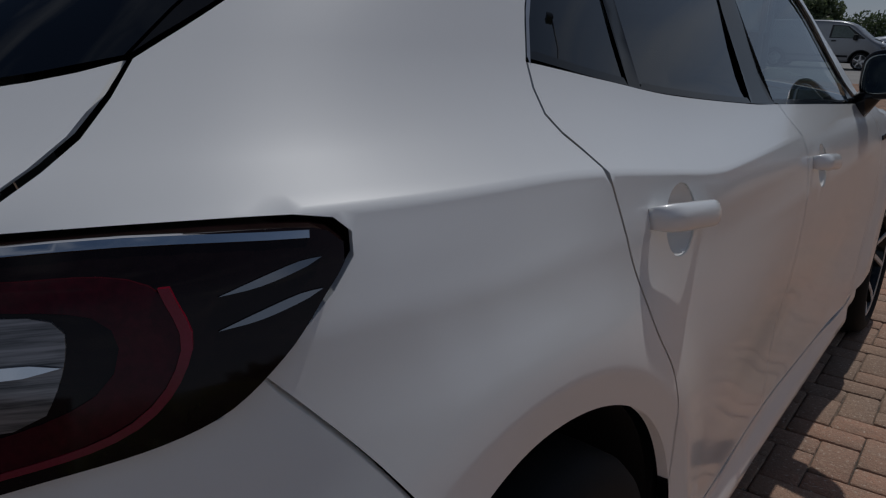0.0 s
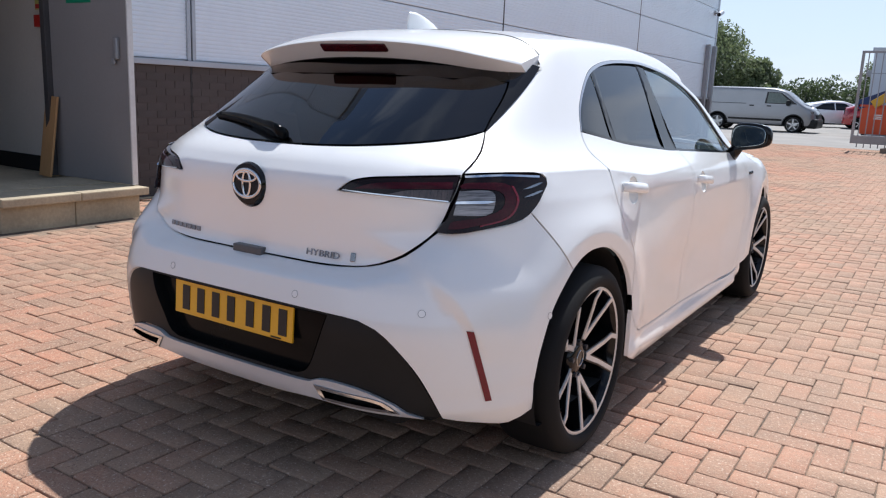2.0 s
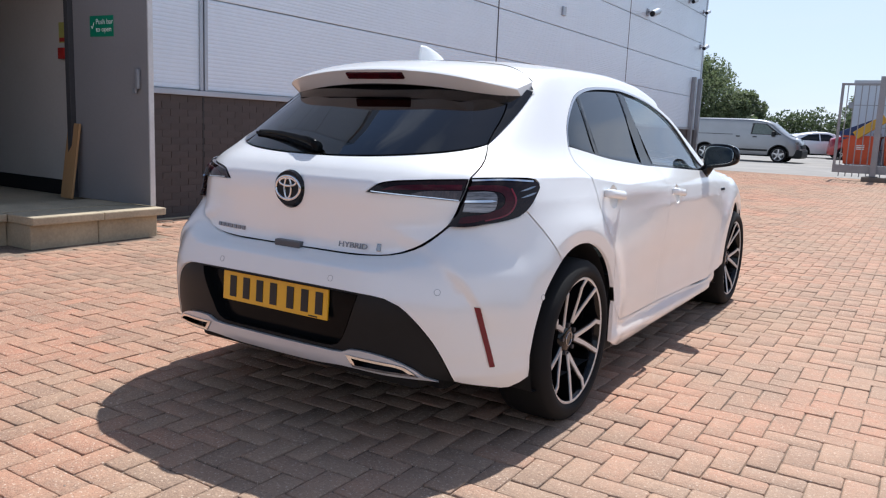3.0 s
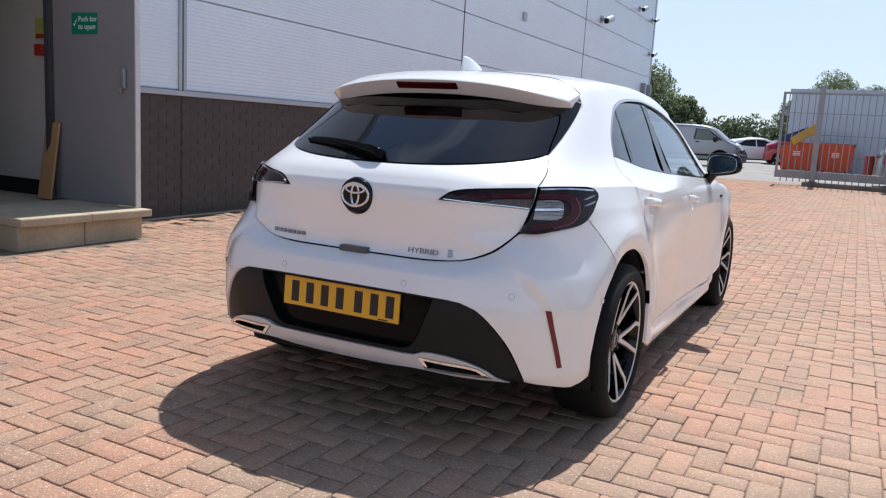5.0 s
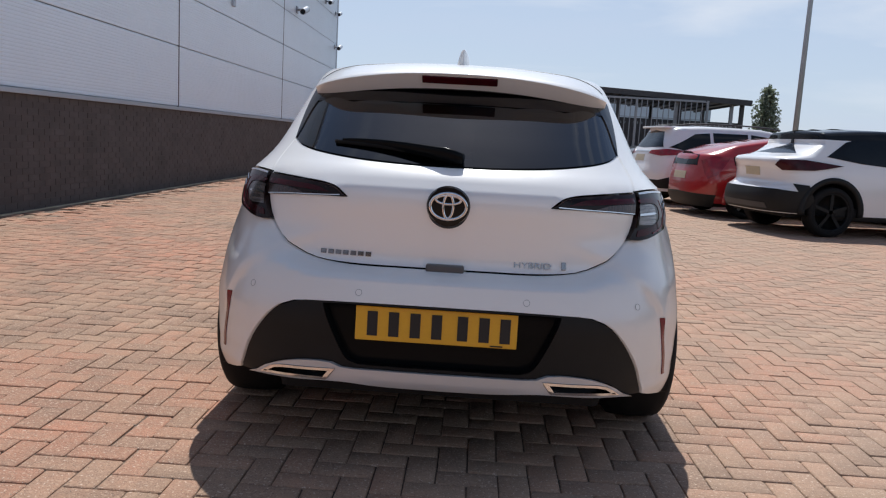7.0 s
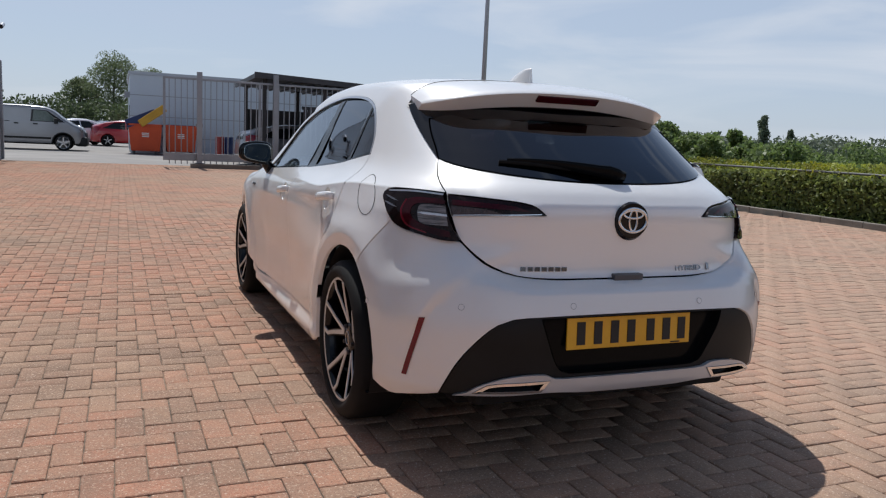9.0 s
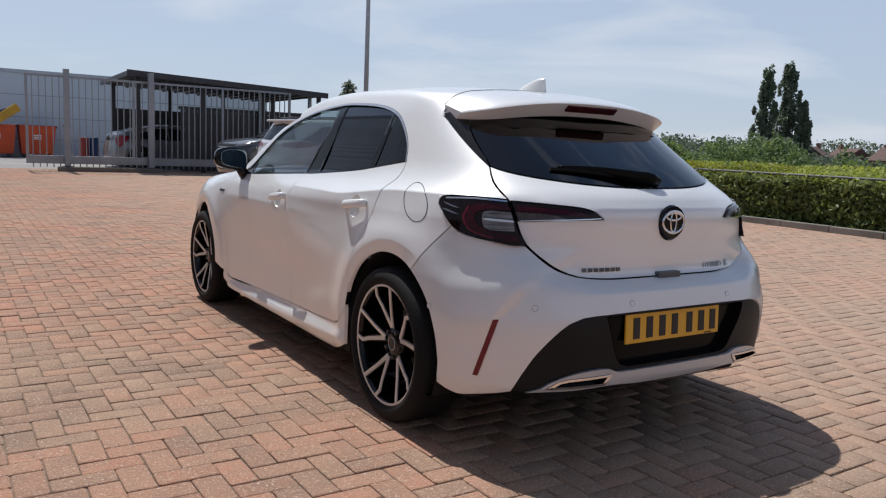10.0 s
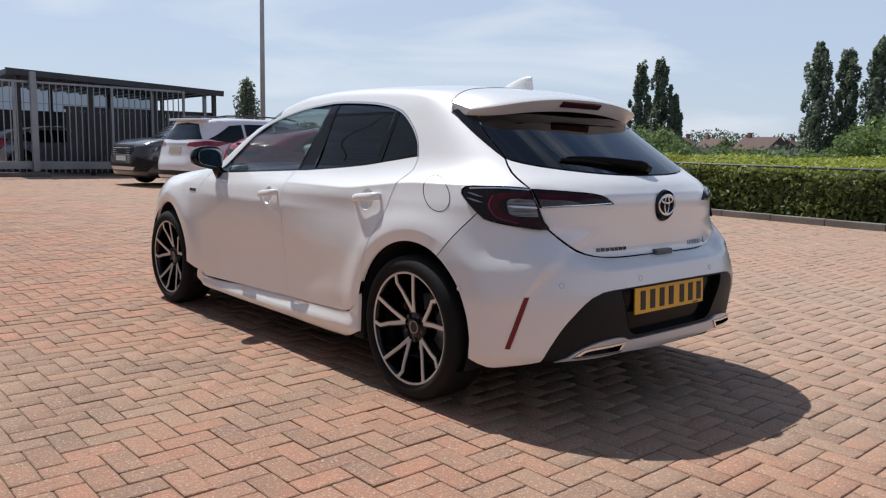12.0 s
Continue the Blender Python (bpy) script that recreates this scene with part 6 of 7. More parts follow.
def parked(name, label, category, at, heading, size, shape, paint, wheels, glass, rear_bits, roof_mat=None, lower=None, group="", clearance=0.0, span=(0.03, 0.97)):
    """A parked vehicle. heading: where its nose points, degrees from +y, clockwise negative."""
    length, width, height = size
    o = thing(name, label, category, group, at=at, turn=heading)
    point, chart, q1, q2, rs, t_of, half_top = body_shape(length, width, height, *shape)
    q3 = q2 + rs * math.pi / 2
    low, n, m = clearance or (0.16 * height if height < 1.8 else 0.3), 200, 54
    ss = np.linspace(-q3 * 0.999, q3 * 0.999, n)
    zs = low + (height * 0.995 - low) * np.linspace(0, 1, m)
    S, Z = np.meshgrid(ss, zs)
    P = point(S, Z).reshape(-1, 3)
    fs = [(i * n + j, i * n + j + 1, (i + 1) * n + j + 1, (i + 1) * n + j) for i in range(m - 1) for j in range(n - 1)]
    fs += [((i + 1) * n - 1, i * n, (i + 1) * n, (i + 2) * n - 1) for i in range(m - 1)]
    # the wheel arches are cut out
    arch_r = wheels[0] + 0.062
    mid_p = np.array([P[list(f)].mean(0) for f in fs])
    shut = (P[:, 2] <= t_of(P[:, 1]) + 0.02)[np.array(fs)].all(1)
    for y in wheels[1:]:
        shut &= ~((np.hypot(mid_p[:, 1] - y, mid_p[:, 2] - wheels[0]) < arch_r + 0.02) & (np.abs(mid_p[:, 0]) > 0.3 * width))
    high = (mid_p[:, 2] > 0.87 * height) & (roof_mat is not None)
    mesh_part("body", P, [f for f, ok, up_ in zip(fs, shut, high) if ok and not up_], paint, o)
    if roof_mat:
        mesh_part("roof_side", P, [f for f, ok, up_ in zip(fs, shut, high) if ok and up_], roof_mat, o)
    # roof cap
    ys = np.linspace(*span, 40) * length
    top = [(x * half_top(y), y, float(t_of(y)) - 0.05 * (x * half_top(y) * 2 / width) ** 2 - 0.012 - 0.03 * abs(x) ** 6) for y in ys for x in np.linspace(-1, 1, 9)]
    fs = [(i * 9 + j, i * 9 + j + 1, (i + 1) * 9 + j + 1, (i + 1) * 9 + j) for i in range(39) for j in range(8)]
    mesh_part("roof", top, fs, roof_mat or paint, o)
    h_paint = lower is not MATT_BLACK and paint is CAR_RED
    for f in (-1, 1):
        for gi, (pts, mt) in enumerate(glass):
            skin("side_window", point, rounded([(chart(y * length), z * height) for y, z in pts], 0.04, sharp=tuple(range(len(pts)))), mt, o, gap=0.05, out=0.006 + 0.003 * gi, lip=0.01, mirror=f < 0)
        for y in wheels[1:]:
            hub = new("wheel")
            hub.parent = o
            hub.matrix_local = Matrix.Translation((f * (width / 2 - 0.10), y, wheels[0])) @ Matrix.Rotation(0 if f > 0 else math.pi, 4, "Z")
            k = wheels[0] / 0.3175
            vs, fs2 = lathe([(r * k, h * 0.95) for r, h in tyre_prof], 36)
            mesh_part("tyre", vs, fs2, RUBBER, hub)
            vs, fs2 = lathe([(r * k, h) for r, h in rim_prof], 36)
            mesh_part("rim", vs, fs2, lower or MATT_BLACK, hub)
            for t in range(5):
                a = 2 * math.pi * t / 5
                block("spoke", (0.05, 0.085, -0.022, 0.022, 0.03, 0.22 * k), SATIN if paint is not CHR_WHITE else MATT_BLACK, hub, bevel=0, m=Matrix.Rotation(a, 4, "X"))
            rim_w = 0.075 if lower is MATT_BLACK else 0.05
            vs, fs2 = lathe([(arch_r + rim_w, -0.03), (arch_r + rim_w - 0.006, 0.016), (arch_r - 0.005, 0.020), (arch_r - 0.008, -0.03), (arch_r, -0.30), (0.05, -0.30)], 48)
            w_here = float(point(chart(y), wheels[0] + 0.25)[0])
            mesh_part("wheel_arch", [(f * (w_here - 0.012 + h), y + a_, max(b_ + wheels[0], low - 0.01)) for h, a_, b_ in vs], fs2, MATT_BLACK if lower is MATT_BLACK else paint if h_paint else MATT_BLACK, o)
    for nm, pts, mt, out in rear_bits:
        h_ = [(x * width / 2 * rs / (width / 2) * 1.05, z * height) for x, z in pts]
        if pts[0][0] == 0:
            skin(nm, point, rounded(mirrored(h_), 0.04, sharp=tuple(range(len(h_) * 2 - 2))), mt, o, gap=0.08, out=out, lip=0.012)
        else:
            for f in (False, True):
                skin(nm, point, rounded(h_, 0.03, sharp=tuple(range(len(h_)))), mt, o, gap=0.05, out=out, lip=0.012, mirror=f)
    block("underbody", (-width * 0.40, width * 0.40, 0.3, length - 0.3, low - 0.06, low + 0.1), DARK_INSIDE, o)
    return o, point, chart


CHR_WHITE = surface("white_crossover_paint", (0.79, 0.80, 0.82), 0.3, 0.0, (0.77, 0.78, 0.80), 2, 300, coat=1.0)
SUV_WHITE = surface("white_suv_paint", (0.76, 0.78, 0.80), 0.3, 0.0, (0.78, 0.77, 0.79), 2, 300, coat=1.0)
CAR_RED = surface("red_car_paint", (0.36, 0.008, 0.012), 0.28, 0.0, (0.33, 0.007, 0.010), 2, 300, coat=1.0)
CAR_GREY = surface("dark_grey_car_paint", (0.035, 0.040, 0.048), 0.3, 0.3, (0.03, 0.034, 0.04), 2, 300, coat=1.0)
VAN_SILVER = surface("silver_van_paint", (0.23, 0.235, 0.25), 0.32, 0.5, (0.21, 0.215, 0.23), 2, 300, coat=0.8)
DARK_GLASS = surface("dark_car_glass", (0.008, 0.010, 0.012), 0.06, 0.0, None, 2, 30, gloss=0.35)
GREEN_GLASS = surface("pale_green_glass", (0.10, 0.13, 0.12), 0.06, 0.0, (0.05, 0.07, 0.06), 1.2, 20)
PLATE_DULL = surface("plate_dull_yellow", (0.56, 0.50, 0.36), 0.4, 0.0, None, 6, 60)

suv_sides = ((0.08, 0.90), (0.2, 0.97), (0.4, 1.0), (0.55, 0.98), (0.64, 0.94), (0.8, 0.84), (0.95, 0.72), (1.0, 0.66))
suv_shape = (((0.1, 0.12), (0.22, 0.02), (0.35, 0.0), (0.5, 0.06), (0.62, 0.10), (0.7, 0.16), (0.85, 0.34), (0.95, 0.42), (1.0, 0.5)),
             ((0.0, 0.93), (0.10, 0.955), (0.3, 0.99), (0.5, 0.995), (0.6, 0.96), (0.69, 0.81), (0.75, 0.70), (0.9, 0.655), (1.0, 0.58)),
             ((0.1, 0.10), (0.3, 0.0), (0.50, 0.02), (0.58, 0.10), (0.64, 0.35), (0.7, 0.8), (1.0, 1.6)), suv_sides, 0.75, 3.6)
suv_glass = [(((0.09, 0.70), (0.20, 0.88), (0.27, 0.90), (0.27, 0.655), (0.17, 0.66)), DARK_GLASS), (((0.285, 0.655), (0.285, 0.905), (0.45, 0.91), (0.45, 0.645)), DARK_GLASS),
             (((0.465, 0.645), (0.465, 0.91), (0.54, 0.89), (0.66, 0.66)), DARK_GLASS)]
suv_rear = [("rear_window", ((0, 0.685), (0.92, 0.70), (0.80, 0.895), (0, 0.915)), DARK_GLASS, 0.006),
            ("chrome_bar", ((0, 0.630), (0.52, 0.632), (0.52, 0.650), (0, 0.652)), SATIN, 0.012),
            ("lower_bumper", ((0, 0.19), (1.35, 0.19), (1.55, 0.30), (1.10, 0.335), (0.90, 0.295), (0, 0.30)), MATT_BLACK, 0.008),
            ("number_plate", ((0, 0.515), (0.30, 0.515), (0.30, 0.60), (0, 0.60)), PLATE_DULL, 0.008),
            ("tail_lamp", ((0.50, 0.615), (0.58, 0.655), (1.02, 0.680), (1.62, 0.665), (1.25, 0.612), (0.9, 0.590)), LENS_BRIGHT, 0.012),
            ("bumper_trim", ((0, 0.20), (0.70, 0.20), (0.78, 0.235), (0, 0.24)), SATIN, 0.016)]
suv, sp_, sc_ = parked("suv_car", "white estate-style SUV parked nose to the hedge", "car", (3.38, 13.15, 0.065), -80, (4.5, 1.80, 1.61), suv_shape, SUV_WHITE, (0.34, 0.93, 3.58), suv_glass, suv_rear, group="parked cars", clearance=0.25, span=(0.10, 0.95))
for x in (-0.62, 0.62):
    bm = bmesh.new()
    prev = None
    for t in np.linspace(0, 1, 9):
        q = Vector((x, 0.65 + 2.1 * t, 1.565 + 0.05 * math.sin(math.pi * min(1, max(0, t))) ** 0.4 + 0.02))
        if prev:
            tube(bm, prev, q, 0.016, n=8)
        prev = q
    part("roof_rail", bm, STEEL_DARK, suv)
block("roof_spoiler", (-0.56, 0.56, 0.30, 0.60, 1.505, 1.55), SUV_WHITE, suv, bevel=0.015)

dark, dark_point, dark_chart = parked("suv_car", "dark grey SUV parked facing the yard", "car", (8.05, 17.0, 0.085), 98, (4.66, 1.85, 1.69), suv_shape, CAR_GREY, (0.34, 0.98, 3.62), suv_glass,
                    [("rear_window", ((0, 0.68), (0.66, 0.69), (0.55, 0.90), (0, 0.915)), DARK_GLASS, 0.006)], group="parked cars", clearance=0.25, span=(0.10, 0.95))


def front_pieces(o, point, chart, length, width, height, pieces):
    """Pieces of a vehicle's nose, given over its half width from the middle."""
    end = chart(length - 0.75) + width * 0.4 * math.pi / 2
    for nm, pts, mt, out in pieces:
        line = rounded([(end - 0.002 - x * width * 0.42, z * height) for x, z in pts], 0.03, sharp=tuple(range(len(pts))))
        for f in (False, True):
            skin(nm, point, line, mt, o, gap=0.05, out=out, lip=0.012, mirror=f, seam=0.0)


front_pieces(dark, dark_point, dark_chart, 4.66, 1.85, 1.69, [
    ("grille", ((0, 0.435), (0.50, 0.435), (0.62, 0.50), (0.56, 0.565), (0, 0.575)), MATT_BLACK, 0.010),
    ("headlamp", ((0.60, 0.540), (0.66, 0.585), (1.05, 0.610), (1.50, 0.605), (1.10, 0.555)), LENS_CLEAR, 0.012),
    ("number_plate", ((0, 0.345), (0.28, 0.345), (0.28, 0.415), (0, 0.415)), SIGN_WHITE, 0.016),
    ("lower_bumper", ((0, 0.20), (0.95, 0.20), (1.15, 0.34), (0.70, 0.40), (0.55, 0.31), (0, 0.31)), MATT_BLACK, 0.008),
    ("skid_plate", ((0, 0.215), (0.56, 0.215), (0.64, 0.262), (0, 0.268)), BAR_SILVER, 0.018)])
bm = bmesh.new()
for z in (0.73, 0.78, 0.83, 0.88):
    tube(bm, (-0.40, 4.655 - 0.12 * (z - 0.73), z), (0.40, 4.655 - 0.12 * (z - 0.73), z), 0.008, n=6)
part("grille_bars", bm, STEEL_GREY, dark)
for f in (-1, 1):
    block("door_mirror", (f * 1.0 - 0.11, f * 1.0 + 0.11, 2.92, 3.06, 1.02, 1.18), CAR_GREY, dark, bevel=0.04)

hatch_sides = ((0.1, 0.90), (0.25, 0.97), (0.42, 1.0), (0.55, 0.98), (0.64, 0.93), (0.8, 0.80), (0.95, 0.68), (1.0, 0.6))
hatch_shape = (((0.1, 0.10), (0.25, 0.0), (0.45, 0.02), (0.60, 0.06), (0.72, 0.10), (0.78, 0.30), (0.88, 0.75), (0.96, 1.2), (1.0, 1.6)),
               ((0.0, 0.74), (0.06, 0.80), (0.2, 0.90), (0.40, 0.985), (0.52, 0.995), (0.62, 0.94), (0.78, 0.69), (0.9, 0.62), (1.0, 0.5)),
               ((0.1, 0.1), (0.3, 0.0), (0.45, 0.05), (0.6, 0.3), (0.75, 1.0), (1.0, 1.8)), hatch_sides, 0.75, 3.2)
hatch_glass = [(((0.14, 0.66), (0.28, 0.87), (0.42, 0.91), (0.42, 0.64)), DARK_GLASS), (((0.435, 0.64), (0.435, 0.91), (0.55, 0.90), (0.72, 0.66)), DARK_GLASS)]
hatch_rear = [("rear_window", ((0, 0.60), (0.62, 0.60), (0.62, 0.73), (0, 0.745)), DARK_GLASS, 0.006),
              ("number_plate", ((0, 0.43), (0.30, 0.43), (0.30, 0.52), (0, 0.52)), PLATE_DULL, 0.008),
              ("lower_bumper", ((0, 0.11), (1.0, 0.11), (1.05, 0.26), (0, 0.28)), MATT_BLACK, 0.008),
              ("tail_lamp", ((0.70, 0.66), (0.95, 0.72), (1.25, 0.70), (1.05, 0.50), (0.88, 0.44)), LENS_BRIGHT, 0.012)]
red, _, _ = parked("hatchback_car", "bright red hatchback parked nose to the hedge", "car", (3.66, 10.75, 0.05), -81, (4.45, 1.75, 1.42), hatch_shape, CAR_RED, (0.31, 0.86, 3.56), hatch_glass, hatch_rear, group="parked cars")

chr_shape = (((0.1, 0.20), (0.2, 0.05), (0.30, 0.0), (0.40, 0.02), (0.48, 0.17), (0.58, 0.15), (0.66, 0.09), (0.69, 0.11), (0.73, 0.40), (0.85, 0.80), (0.95, 1.25), (1.0, 1.6)),
             ((0.0, 0.80), (0.08, 0.90), (0.2, 0.96), (0.4, 0.995), (0.55, 0.985), (0.65, 0.88), (0.76, 0.69), (0.9, 0.62), (1.0, 0.5)),
             ((0.1, 0.12), (0.3, 0.0), (0.45, 0.04), (0.58, 0.25), (0.7, 0.8), (1.0, 1.7)), suv_sides, 0.75, 3.2)
chr_glass = [(((0.17, 0.72), (0.24, 0.86), (0.36, 0.955), (0.48, 0.965), (0.56, 0.94), (0.65, 0.84), (0.735, 0.690), (0.42, 0.645), (0.28, 0.675)), GLOSS_BLACK), (((0.22, 0.74), (0.26, 0.86), (0.42, 0.91), (0.42, 0.65), (0.28, 0.68)), DARK_GLASS), (((0.435, 0.665), (0.435, 0.905), (0.54, 0.89), (0.67, 0.69)), GREEN_GLASS)]
chr_rear = [("rear_window", ((0, 0.735), (1.05, 0.74), (1.0, 0.87), (0, 0.885)), DARK_GLASS, 0.006),
            ("number_plate", ((0, 0.52), (0.30, 0.52), (0.30, 0.60), (0, 0.60)), PLATE_DULL, 0.008),
            ("lower_bumper", ((0, 0.205), (1.15, 0.205), (1.36, 0.30), (1.25, 0.46), (1.02, 0.47), (1.10, 0.40), (0.80, 0.415), (0, 0.415)), MATT_BLACK, 0.012),
            ("bumper_trim", ((0, 0.23), (0.7, 0.23), (0.66, 0.28), (0, 0.28)), STEEL_DARK, 0.02),
            ("tail_lamp", ((0.72, 0.625), (0.80, 0.680), (1.15, 0.685), (1.85, 0.645), (1.30, 0.592), (0.85, 0.580)), LENS_RED, 0.020)]
chr_car, chr_point, chr_chart = parked("crossover_car", "white crossover car with a black roof and black wheels", "car", (4.02, 8.5, 0.03), -80, (4.52, 1.80, 1.55), chr_shape, CHR_WHITE, (0.352, 0.88, 3.60), chr_glass, chr_rear,
                       roof_mat=GLOSS_BLACK, lower=MATT_BLACK, group="parked cars", clearance=0.31, span=(0.30, 0.92))
front_pieces(chr_car, chr_point, chr_chart, 4.52, 1.80, 1.55, [
    ("headlamp", ((0.70, 0.545), (0.78, 0.585), (1.25, 0.625), (1.85, 0.640), (1.45, 0.580)), LENS_SMOKE, 0.012),
    ("lower_bumper", ((0, 0.205), (1.2, 0.205), (1.3, 0.26), (0, 0.30)), MATT_BLACK, 0.008)])
for f in (-1, 1):
    block("door_mirror", (f * 0.98 - 0.11, f * 0.98 + 0.11, 2.98, 3.12, 1.00, 1.13), GLOSS_BLACK, chr_car, bevel=0.04)
block("sill_cladding", (-0.86, 0.86, 0.95, 3.45, 0.24, 0.42), MATT_BLACK, chr_car, bevel=0.04)

van_shape = (((0.1, 0.05), (0.3, 0.0), (0.6, 0.02), (0.9, 0.06), (1.0, 0.2)),
             ((0.0, 0.98), (0.1, 0.995), (0.5, 1.0), (0.66, 0.98), (0.72, 0.94), (0.86, 0.68), (0.93, 0.60), (1.0, 0.5)),
             ((0.1, 0.12), (0.25, 0.0), (0.4, 0.02), (0.52, 0.15), (0.62, 0.55), (1.0, 1.7)),
             ((0.1, 0.93), (0.2, 0.98), (0.4, 1.0), (0.55, 0.99), (0.75, 0.93), (0.95, 0.86), (1.0, 0.8)), 0.7, 4.0)
van, van_point, van_chart = parked("van", "silver panel van parked beyond the building", "van", (-7.9, 34.0, 0.15), -90, (4.95, 1.92, 1.85), van_shape, VAN_SILVER, (0.33, 0.95, 4.05), 
                   [(((0.575, 0.63), (0.585, 0.895), (0.70, 0.885), (0.835, 0.63)), GLOSS_BLACK), (((0.59, 0.645), (0.60, 0.88), (0.695, 0.87), (0.79, 0.645)), GREEN_GLASS)],
                   [("tail_lamp", ((0.9, 0.45), (1.0, 0.45), (1.0, 0.65), (0.9, 0.65)), LENS_BRIGHT, 0.01)], lower=SATIN)
end = van_chart(4.95 - 0.7) + 1.92 * 0.4 * math.pi / 2
for nm, pts, mt in (("grille", ((0, 0.33), (0.75, 0.33), (0.85, 0.41), (0, 0.44)), MATT_BLACK), ("windscreen", ((0, 0.66), (0.95, 0.66), (0.80, 0.90), (0, 0.92)), DARK_GLASS)):
    line = rounded([(end - 0.002 - x * 1.92 * 0.42, z * 1.85) for x, z in pts], 0.04, sharp=(0, 1, 2, 3))
    for f in (False, True):
        skin(nm, van_point, line, mt, van, gap=0.07, out=0.008, mirror=f, seam=0.0)
for f in (-1, 1):
    block("side_moulding", (f * 0.955 - 0.012, f * 0.955 + 0.012, 1.40, 3.60, 0.46, 0.54), MATT_BLACK, van, bevel=0.008)
    block("sliding_rail", (f * 0.945 - 0.01, f * 0.945 + 0.01, 0.30, 2.10, 1.13, 1.15), MATT_BLACK, van, bevel=0.004)
block("front_bumper", (-0.9, 0.9, 4.50, 4.98, 0.20, 0.60), MATT_BLACK, van, bevel=0.10)
for f in (-1, 1):
    block("headlamp", (f * 0.72 - 0.18, f * 0.72 + 0.18, 4.35, 4.80, 0.78, 0.93), LENS_CLEAR, van, bevel=0.05)
    block("door_mirror", (f * 1.0 - 0.12, f * 1.0 + 0.12, 3.72, 3.86, 1.10, 1.32), MATT_BLACK, van, bevel=0.04)
    block("door_handle", (f * 0.97 - 0.02, f * 0.97 + 0.02, 2.25, 2.42, 1.04, 1.09), MATT_BLACK, van, bevel=0.01)
    block("door_handle", (f * 0.97 - 0.02, f * 0.97 + 0.02, 2.95, 3.12, 1.04, 1.09), MATT_BLACK, van, bevel=0.01)

far = [(CAR_RED, "red", (-3.2, 44.0), -86), (SUV_WHITE, "white", (-5.6, 44.5), -60), (CAR_GREY, "dark grey", (-3.6, 53.0), -20),
       (CAR_RED, "dark red", (-2.2, 58.0), -15), (SUV_WHITE, "white", (-6.0, 52.0), -30), (VAN_SILVER, "silver", (2.05, 24.6), -85)]
for mt, colour, (x, y), hd in far:
    parked("hatchback_car", colour + " hatchback parked in the far yard", "car", (x, y, float(gz(y)) - 0.002), hd, (4.2, 1.75, 1.46), hatch_shape, mt, (0.31, 0.86, 3.40), hatch_glass, hatch_rear[:1] + hatch_rear[3:], group="far parked cars")

# ---- hedge, trees and the distance ----
def leaf_material(name, a, b):
    m = surface(name, a, 0.55, 0.0, b, 1.2, 20, per="island")
    nt = m.node_tree
    base = nt.nodes["Principled BSDF"]
    through_leaf, both_ways = nt.nodes.new("ShaderNodeBsdfTranslucent"), nt.nodes.new("ShaderNodeMixShader")
    nt.links.new(base.inputs["Base Color"].links[0].from_socket, through_leaf.inputs["Color"])
    both_ways.inputs[0].default_value = 0.45
    nt.links.new(base.outputs[0], both_ways.inputs[1])
    nt.links.new(through_leaf.outputs[0], both_ways.inputs[2])
    nt.links.new(both_ways.outputs[0], nt.nodes["Material Output"].inputs["Surface"])
    return m


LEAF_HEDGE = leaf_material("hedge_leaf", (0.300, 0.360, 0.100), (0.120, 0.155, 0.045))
LEAF_YELLOW = leaf_material("yellow_green_leaf", (0.34, 0.33, 0.03), (0.17, 0.21, 0.03))
LEAF_BUSH = leaf_material("bush_leaf", (0.235, 0.320, 0.100), (0.095, 0.145, 0.048))
LEAF_POPLAR = leaf_material("poplar_leaf", (0.255, 0.295, 0.200), (0.145, 0.180, 0.120))
LEAF_TREE = leaf_material("tree_leaf", (0.215, 0.265, 0.130), (0.110, 0.145, 0.070))
LEAF_BELT = leaf_material("belt_leaf", (0.120, 0.165, 0.070), (0.055, 0.080, 0.034))
# distance haze is put into this paler, greyer leaf colour
LEAF_FAR = leaf_material("hazed_far_leaf", (0.190, 0.220, 0.140), (0.105, 0.135, 0.090))
BARK = surface("bark", (0.10, 0.075, 0.055), 0.95, 0.0, (0.05, 0.038, 0.03), 4, 40, bump=0.01)


def leaves(name, centres, size, mat, parent=None, seed=1, label="", flat=0.0):
    """Many small folded leaves round the centres."""
    g = np.random.RandomState(seed)
    n = len(centres)
    d = g.normal(size=(n, 3))
    d /= np.linalg.norm(d, axis=1, keepdims=True)
    d[:, 2] *= 1 - flat
    e = np.cross(d, g.normal(size=(n, 3)))
    e /= np.maximum(np.linalg.norm(e, axis=1, keepdims=True), 1e-6)
    s = size * g.uniform(0.6, 1.4, (n, 1))
    u, w = d * s, e * s * 0.55
    c = np.asarray(centres)
    nrm = np.cross(u, w)
    nrm = nrm / np.maximum(np.linalg.norm(nrm, axis=1, keepdims=True), 1e-9) * s * 0.2
    v = np.stack([c - u, c + w + nrm, c + u, c - w + nrm], 1).reshape(-1, 3)
    me = bpy.data.meshes.new(name)
    me.vertices.add(len(v))
    me.vertices.foreach_set("co", v.astype(np.float32).ravel())
    me.loops.add(n * 4)
    me.loops.foreach_set("vertex_index", np.arange(n * 4, dtype=np.int32))
    me.polygons.add(n)
    me.polygons.foreach_set("loop_start", np.arange(0, n * 4, 4, dtype=np.int32))
    me.update(calc_edges=True)
    me.materials.append(mat)
    ob = new(name, me)
    ob.parent = parent
    return tagged(ob, label=label)


